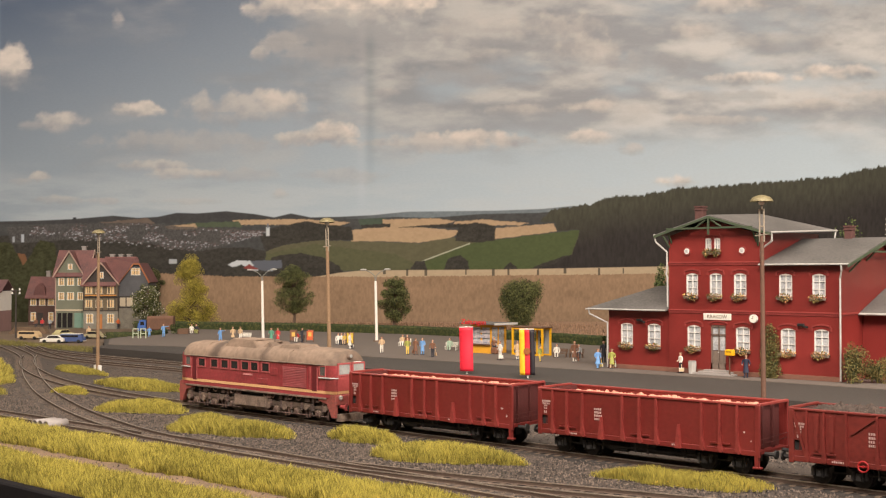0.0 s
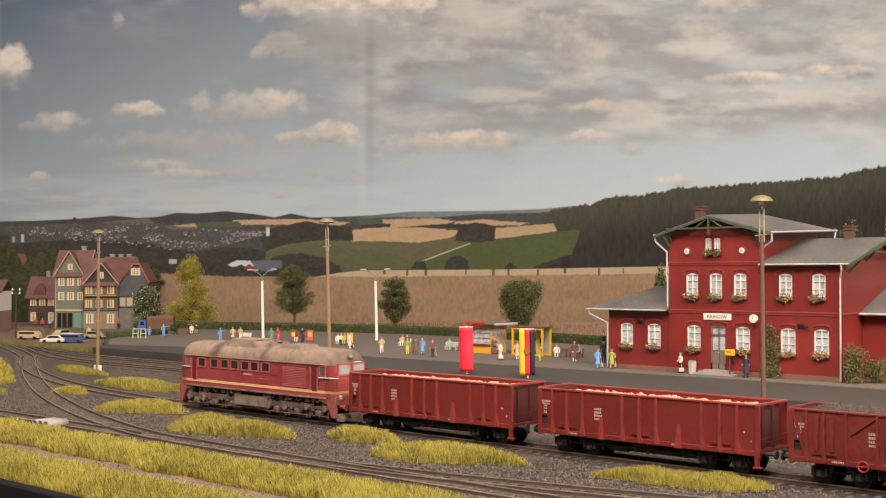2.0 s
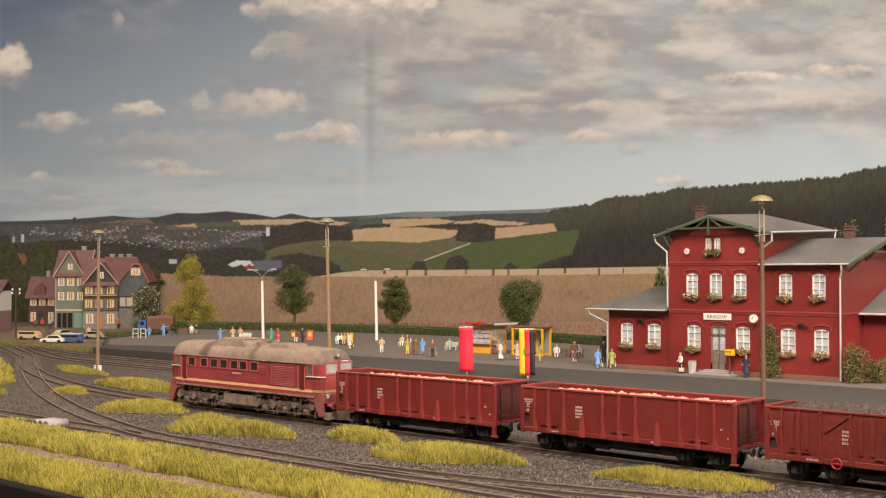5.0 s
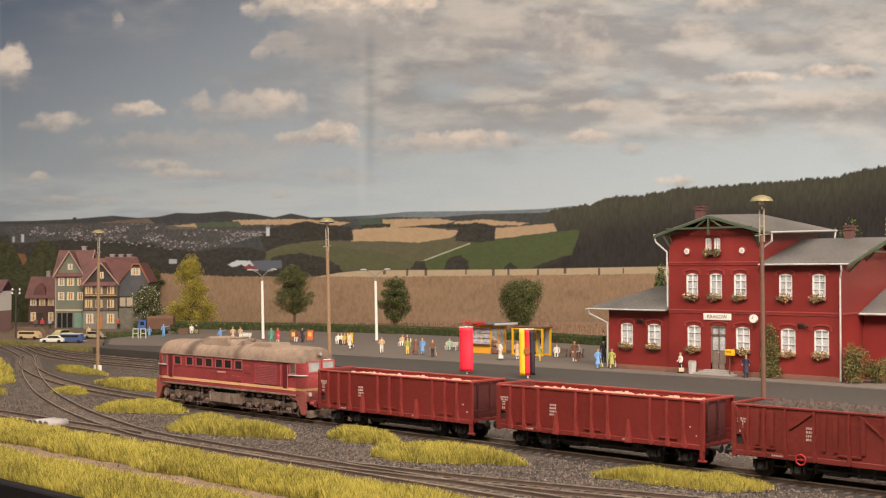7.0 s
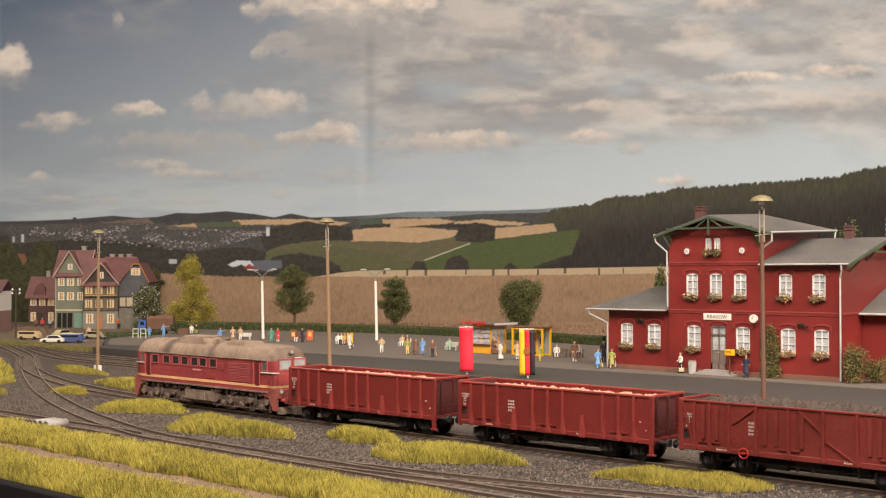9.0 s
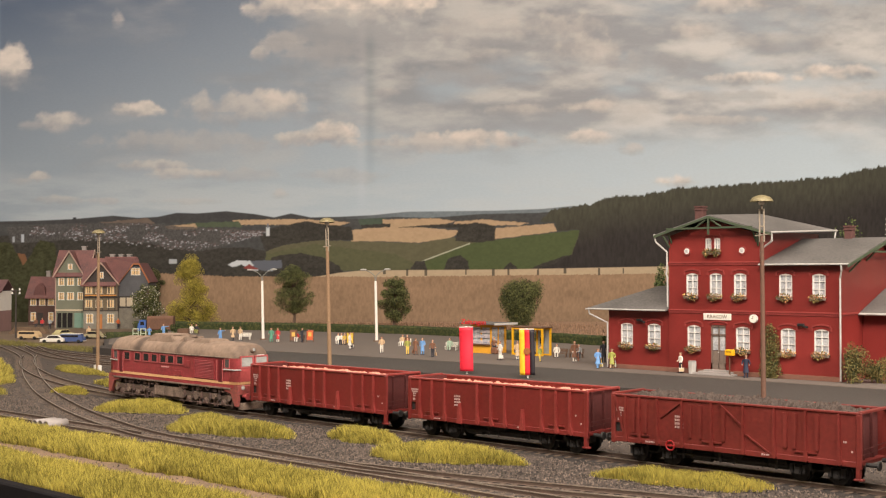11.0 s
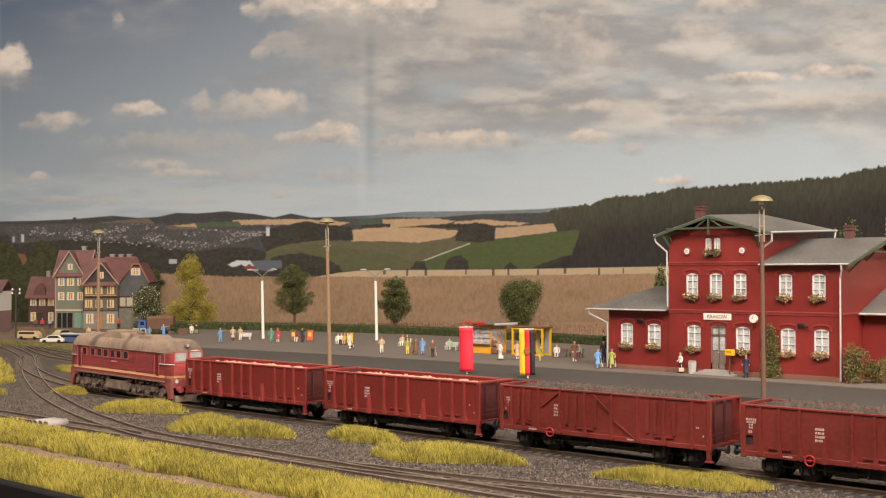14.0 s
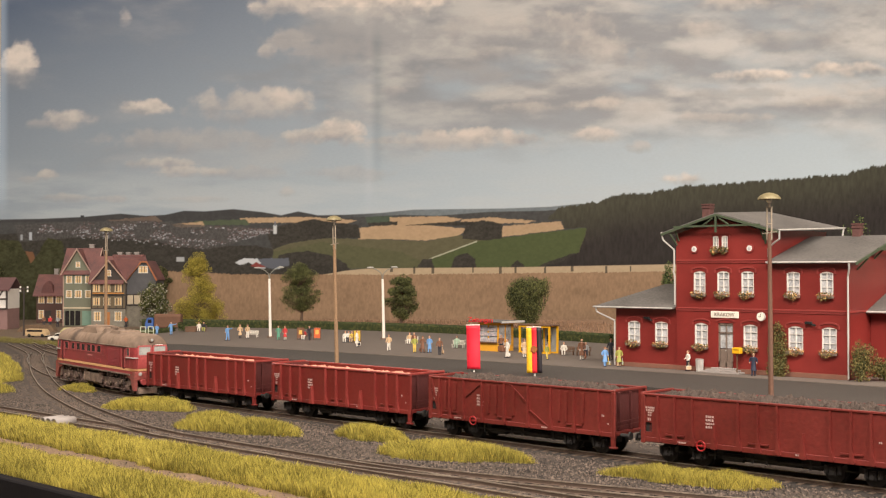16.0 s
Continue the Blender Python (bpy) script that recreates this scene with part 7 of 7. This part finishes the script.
def chimney(h, x, y, z0, z1):
    bm = B()
    box(bm, x - 4, x + 4, y - 4, y + 4, z0, z1, 0.3)
    box(bm, x - 4.8, x + 4.8, y - 4.8, y + 4.8, z1 - 2, z1)
    part("chimney", bm, STEPSTONE, h)


def village():
    # tall green town house with a cross gable
    h = thing("town_house", at(-1458, 639, 0, 0, 0, 42), "tall sage-green town house with red roof and lit windows", "house")
    part("wall", box(B(), -35, 24, 0, 70, 0, 106), GREENWALL, h)
    bm = B()
    prism(bm, [(-33, 106), (17, 106), (-8, 146)], "y", 0.05, 30)
    part("cross_gable", bm, GREENWALL, h)
    gable_roof_x(h, -35, 24, 0, 70, 106, 150, ROOFRED)
    gable_roof_y(h, -33, 17, 0, 40, 106, 148, ROOFRED)
    for x in (-24, -6, 13):
        for z in (56, 84):
            house_window(h, x, z, 12 if x == -6 else 10, 13, 0, 3)
    house_window(h, -7, 115, 7, 9, 0)
    part("shop_front", box(B(), -31, -2, -1, 0.4, 2, 30), GLASS_DARK, h, "dark shop window")
    part("shop_front", box(B(), 2, 20, -1, 0.4, 2, 30), coat((0.16, 0.26, 0.2)), h, "green shop door panel")
    part("band", box(B(), -35.5, 24.5, -1.2, 0.3, 34, 37), CREAMWALL, h)
    chimney(h, 8, 40, 140, 160)
    for name, pts, y0, y1 in (("verge_board", [(-38, 98.5), (-8, 147), (-8, 151), (-41, 98.5)], -5.5, -3.6), ("verge_board", [(22, 98.5), (-8, 147), (-8, 151), (25, 98.5)], -5.5, -3.6)):
        part(name, prism(B(), pts, "y", y0, y1), VERGE, h, "pale weathered verge board")
    bm = B()
    for a, b in (((29.4, -5, 99.5), (29.4, 35, 150)), ((29.4, 75, 99.5), (29.4, 35, 150))):
        prism(bm, [(a[1], a[2]), (b[1], b[2]), (b[1], b[2] + 3.4), (a[1], a[2] + 3.4)], "x", 29.1, 30.8)
    part("verge_board", bm, VERGE, h, "pale weathered verge board")
    for x in (-35, 24):
        part("corner_board", box(B(), x - 1.1, x + 1.1, -0.5, 0.6, 0, 105), VERGE, h)
    for x in (-22, -12):
        part("shop_post", box(B(), x - 0.8, x + 0.8, -1.8, -0.9, 2, 30), GREENWALL, h)
    # half-timbered house with a slate-hung end
    h = thing("timbered_house", at(-1405, 662, 0, 0, 0, 42), "half-timbered house with red roof and warm lit windows", "house")
    part("stone_floor", box(B(), -30, 36, 0, 70, 0, 34), STONEWALL, h)
    part("upper_wall", box(B(), -30, 36, 0, 70, 34, 88), OCHREWALL, h, "brown infill with dark timbers")
    frames(h, -31, 36.5, 35, 60, 0, (-30, -18, -6, 6, 18, 30, 36))
    frames(h, -31, 36.5, 61, 88, 0, (-30, -18, -6, 6, 18, 30, 36))
    gable_roof_x(h, -30, 28, 0, 70, 88, 134, ROOFRED)
    bm = B()
    prism(bm, [(-26, 88), (34, 88), (4, 124)], "y", 0.06, 30)
    part("cross_gable", bm, DARKTIMBER, h)
    gable_roof_y(h, -26, 34, 0, 38, 88, 126, ROOFRED)
    for x in (-20, 0, 22):
        for z in (42, 68):
            house_window(h, x, z, 12, 13, 0, 3, CREAMWALL)
    house_window(h, 4, 98, 6, 10, 0)
    for s_ in (-1, 1):
        part("verge_board", prism(B(), [(4 + s_ * 34, 84), (4, 125), (4, 128.5), (4 + s_ * 37, 84)], "y", -5.6, -3.8), VERGE, h, "pale weathered verge board")
    part("flower_rail", box(B(), -27, 33, -2.4, -0.6, 63, 65.5, 0.3), coat((0.5, 0.22, 0.05)), h, "orange balcony rail")
    for x in (-18, 22):
        house_window(h, x, 12, 12, 16, 0, 3)
    part("door", box(B(), -4, 6, -1, 0.4, 0, 28), coat((0.4, 0.16, 0.05)), h, "orange-brown house door")
    bm = B()
    prism(bm, [(36, 40), (92, 40), (92, 91), (75, 123), (65, 123), (36, 87)], "y", 6, 70)
    part("slate_gable", bm, GREYWALL, h, "dark slate-hung gable end")
    part("stone_floor", box(B(), 36, 92, 6, 70, 0, 40), STONEWALL, h)
    frames(h, 36, 92, 41, 62, 5.6, (37, 50, 64, 78, 91), DARKTIMBER)
    part("infill", box(B(), 38, 90, 5.3, 5.9, 43, 60), CREAMWALL, h)
    bm = B()
    prism(bm, [(33, 86), (64, 125.5), (76, 125.5), (96, 89), (94, 88), (75, 123.2), (65, 123.2), (35, 85)], "y", 1, 4)
    part("verge", bm, coat((0.36, 0.13, 0.05)), h, "orange-brown verge board")
    bm = B()
    prism(bm, [(33, 87), (64, 126.5), (76, 126.5), (96, 90), (94, 88.6), (75, 123.6), (65, 123.6), (35, 85.6)], "y", 4, 70)
    part("roof", bm, ROOFRED, h)
    part("roof", slab_roof([(36, -4, 86), (65, 2, 126), (62, 36, 137), (0, 36, 137)], 2), ROOFRED, h)
    part("roof", slab_roof([(64, 2, 126), (76, 2, 126), (64, 36, 137)], 1.6), ROOFRED, h)
    house_window(h, 68, 104, 16, 12, 6, 3)
    for x, y in ((14, 40), (28, 50), (46, 44)):
        chimney(h, x, y, 124, 144)
    # small dark house
    h = thing("small_house", at(-1632, 664, 0, 0, 0, 42), "small dark timbered house with hipped red-brown roof", "house")
    part("wall", box(B(), -22, 34, 0, 60, 0, 62), coat((0.09, 0.045, 0.035)), h)
    gable_roof_x(h, -22, 34, 0, 60, 62, 98, ROOFRED, 6)
    bm = B()
    prism(bm, [(-12, 62), (14, 62), (10, 78), (1, 86), (-8, 78)], "y", -2, 24)
    part("dormer", bm, ROOFRED, h)
    for x in (-12, 6, 24):
        house_window(h, x, 42, 11, 14, 0, 3)
    for x in (-12, 24):
        house_window(h, x, 10, 9, 16, 0)
    part("door", box(B(), -4, 8, -1, 0.4, 0, 26), DARKTIMBER, h)
    chimney(h, 8, 34, 90, 112)
    # end house cut by the view
    h = thing("timbered_barn", at(-1452, 470, 0, 0, 0, 42), "white and dusky pink timbered barn with dark roof", "house")
    part("wall", box(B(), -80, 14, 0, 60, 0, 38), PINKWALL, h)
    part("upper_wall", box(B(), -80, 14, -0.4, 60, 38, 74), WHITE, h)
    bm = B()
    for a, b in (((-14, 40), (6, 72)), ((-40, 40), (-20, 72))):
        prism(bm, [(a[0] - 1, a[1]), (a[0] + 1.4, a[1]), (b[0] + 1.4, b[1]), (b[0] - 1, b[1])], "y", -2.5, 0)
    for x in (13, -10, -34, -60):
        box(bm, x - 1.3, x + 1.3, -2.6, 0.2, 38, 74)
    for z in (38, 56, 73):
        box(bm, -80, 14.5, -2.7, 0.2, z - 1.2, z + 1.2)
    part("timber_frame", bm, DARKTIMBER, h)
    gable_roof_x(h, -80, 14, 0, 60, 74, 93, coat((0.12, 0.06, 0.06)), 5)
    # yard ground and low walls
    bm = B()
    prism(bm, [(-1900, 340), (-880, 340), (-1000, 420), (-1180, 660), (-1250, 700), (-1400, 1000), (-2200, 1000), (-2200, 340)], "z", -4, 0.2)
    solid("road", bm, ROADM, "brown worn village road and yard", "road", kind="structure")
    bm = B()
    prism(bm, [(-30, 0), (38, 0), (30, 12), (-20, 12)], "y", 0, 18)
    solid("low_wall", bm, SOIL, "low earthen bank beside the road", "bank", at(-1330, 470, 0, 0, 0, 42))


village()


def car(x, y, turn, rgb, label, van=False, k=1.0):
    c = thing("car", at(x, y, 0.2, 0, 0, turn), label, "car", "parked model cars")
    c.scale = (0.78, 0.78, 0.78)
    L, W = 23 * k, 9 * k
    prof = [(-L, 3), (L, 3), (L, 8.5), (L * 0.55, 9.6), (L * 0.3, 15.5), (-L * 0.55, 15.5), (-L * 0.85, 9.8), (-L, 9)]
    if van:
        prof = [(-L, 3), (L, 3), (L, 9.5), (L * 0.75, 17), (-L * 0.95, 17.5), (-L, 12)]
    bm = B()
    prism(bm, prof, "y", -W, W)
    bmesh.ops.bevel(bm, geom=bm.edges[:], offset=0.7, segments=2, affect="EDGES")
    part("body", bm, coat(rgb), c)
    bm = B()
    if van:
        box(bm, -L * 0.85, L * 0.6, -W - 0.15, W + 0.15, 11.5, 15.5)
    else:
        prism(bm, [(L * 0.47, 10.2), (L * 0.26, 14.8), (-L * 0.5, 14.8), (-L * 0.74, 10.2)], "y", -W - 0.15, W + 0.15)
    part("side_window", bm, GLASS_DARK, c)
    for sx in (-0.62, 0.62):
        for s in (-1, 1):
            bm = B()
            rod(bm, (sx * L, s * (W - 2), 3.6), (sx * L, s * (W + 0.3), 3.6), 3.6, seg=14)
            part("wheel", bm, BLACK, c)
    part("bumper", box(B(), L - 0.5, L + 1, -W, W, 3.5, 5, 0.3), GUTTER, c)
    part("bumper", box(B(), -L - 1, -L + 0.5, -W, W, 3.5, 5, 0.3), GUTTER, c)


car(-1044, 360, 222, (0.7, 0.66, 0.58), "white saloon car parked on the village road")
car(-1027, 383, 40, (0.05, 0.08, 0.2), "blue delivery van with white roof parked on the road", True)
car(-1190, 462, 100, (0.45, 0.4, 0.2), "beige-green small car parked on the road")
car(-1165, 388, 35, (0.5, 0.36, 0.2), "beige estate car parked beside the barn", True)
car(-1105, 470, 30, (0.35, 0.3, 0.18), "olive small car parked beside the hedge")
part("roof_panel", box(B(), -21, 18, -8.6, 8.6, 17.4, 18.2, 0.3), WHITE, bpy.data.objects["car.001"], "white van roof")


def telegraph_pole():
    t = thing("telegraph_pole", at(-1218, 392, 0, 0, 0, 42), "dark telegraph pole with white insulators", "telegraph pole")
    bm = B()
    rod(bm, (0, 0, 0), (0, 0, 80), 1.4, 1.1, seg=10)
    part("pole", bm, DARKTIMBER, t)
    for z in (72, 78):
        part("crossarm", box(B(), -7.5, 7.5, -0.6, 0.6, z - 0.6, z + 0.6), DARKTIMBER, t)
        for x in (-6, 6):
            bm = B()
            rod(bm, (x, 0, z + 0.6), (x, 0, z + 4), 1.5, 1.2, seg=10)
            part("insulator", bm, WHITE, t)
    a = thing("antenna_mast", at(160, 566, 136, 0, 0, 20), "thin pale lattice aerial on the roof ridge", "aerial")
    bm = B()
    rod(bm, (0, 0, -2), (0, 0, 28), 0.6, seg=6)
    for z in (8, 13, 18, 23):
        rod(bm, (-7, 0, z), (7, 0, z), 0.4, seg=5)
    part("mast", bm, GUTTER, a)


telegraph_pole()
BARK = material("brown_tree_bark", (0.12, 0.08, 0.055), 0.9, vary=0.35, coarse=120)
TREEGREEN = material("deep_green_tree_leaf", (0.15, 0.155, 0.052), 0.75, vary=0.3, other=(0.032, 0.045, 0.015), island=0.7, bump=0, coarse=120)
TREEYELLOW = material("yellow_green_tree_leaf", (0.46, 0.38, 0.065), 0.75, vary=0.3, other=(0.16, 0.14, 0.025), island=0.7, bump=0, coarse=120)
TREEBACK = material("dark_backing_tree_leaf", (0.125, 0.118, 0.046), 0.8, vary=0.3, other=(0.025, 0.03, 0.012), island=0.7, bump=0, coarse=120)
for m_ in (TREEGREEN, TREEYELLOW, TREEBACK, HEDGE, LEAF, IVY):
    leafy(m_, 0.25)
BLOSSOM = material("white_blossom", (0.7, 0.66, 0.55), 0.7, vary=0.1, bump=0)


def tree(x, y, z, h, r, crown0, mat, label, seed, shape="round", n=17000, leaf=1.25, blossom=False):
    rnd = random.Random(seed)
    t = thing("tree", at(x, y, z, 0, 0, rnd.uniform(0, 360)), label, "tree", "model trees")
    bm = B()
    pts = [Vector((0, 0, 0))]
    for k in range(1, 6):
        pts.append(Vector((rnd.uniform(-1, 1) * 1.2, rnd.uniform(-1, 1) * 1.2, h * 0.86 * k / 5)))
    for k in range(5):
        rod(bm, pts[k], pts[k + 1], 3.0 * (1 - k / 6), 3.0 * (1 - (k + 1) / 6), seg=8)
    limbs = []
    for k in range(90):
        u = rnd.uniform(0, 1)
        zz = crown0 + (h - crown0) * (0.04 + 0.86 * u)
        a = rnd.uniform(0, 6.28)
        wide = {"round": math.sin(math.pi * (0.12 + 0.8 * u)) ** 0.6, "cone": (1 - u) ** 0.75 * 0.95 + 0.1, "fan": 0.3 + 0.75 * u ** 0.7 if u < 0.85 else 0.85}[shape]
        q = r * wide * rnd.uniform(0.2, 0.86)
        e = Vector((q * math.cos(a), q * math.sin(a), zz))
        s = Vector((0, 0, max(crown0 * 0.8, zz - r * 0.35)))
        rod(bm, s, e, 0.8, 0.3, seg=5)
        limbs.append((e, wide))
    part("trunk", bm, BARK, t)
    bm = B()
    for e, wide in limbs:
        s = r * rnd.uniform(0.17, 0.33)
        up = 1.5 if shape == "fan" else 0.8
        leafball(bm, rnd, e.x, e.y, e.z, s, s, s * up, n // len(limbs), leaf, (0, 0, 0, 0, 0, 0, 0, 0, 0, 1) if blossom else (0,), 0.15)
    part("crown", bm, [mat, BLOSSOM], t)


tree(-1164, 944, 4, 122, 42, 26, TREEGREEN, "leafy dark green broadleaf tree behind the hedge", 1)
tree(-932, 986, 4, 98, 36, 14, TREEGREEN, "round dark green broadleaf tree behind the hedge", 2)
tree(-628, 976, 4, 86, 43, 24, TREEGREEN, "spreading dark green broadleaf tree behind the hedge", 3, "fan", 30000)
tree(-1196, 722, 0, 146, 52, 8, TREEYELLOW, "tall yellow-green birch tree beside the platform", 4, "cone", 34000, 1.05)
tree(-1282, 690, 0, 90, 32, 14, TREEGREEN, "small dark tree with white blossom beside the house", 5, "round", 9000, 1.3, True)
for k, (x, y, h, r, c) in enumerate(((-1800, 800, 158, 60, 10), (-1720, 560, 130, 52, 6), (-1640, 470, 100, 44, 4), (-1880, 640, 150, 60, 8), (-1760, 880, 168, 50, 10), (-1600, 905, 120, 40, 8))):
    tree(x, y, 0, h, r, c, TREEBACK, "dense dark green tree behind the village houses", 30 + k, "round", 9000, 2.6)


def motions():
    ts = [k * 0.2 for k in range(81)]
    tt, ss = [a for a, _ in RUN], [b for _, b in RUN]
    slope = [0.0] + [(ss[i + 1] - ss[i - 1]) / (tt[i + 1] - tt[i - 1]) for i in range(1, len(tt) - 1)] + [-35.0]
    slope[1] = 0.0

    def gone(t):
        i = max(k for k in range(len(tt) - 1) if tt[k] <= t + 1e-9)
        h = tt[i + 1] - tt[i]
        u = (t - tt[i]) / h
        return ((2 * u ** 3 - 3 * u * u + 1) * ss[i] + (u ** 3 - 2 * u * u + u) * h * slope[i]
                + (3 * u * u - 2 * u ** 3) * ss[i + 1] + (u ** 3 - u * u) * h * slope[i + 1])
    for ob, s, half in TRAIN:
        walk(ob, [(t, vehicle_pose(s + gone(t), half)) for t in ts])
    for w, r in WHEELS:
        c = w.matrix_basis.translation.copy()
        walk(w, [(t, Matrix.Translation(c) @ Matrix.Rotation(gone(t) * 1.0 / r, 4, "Y")) for t in ts])


motions()
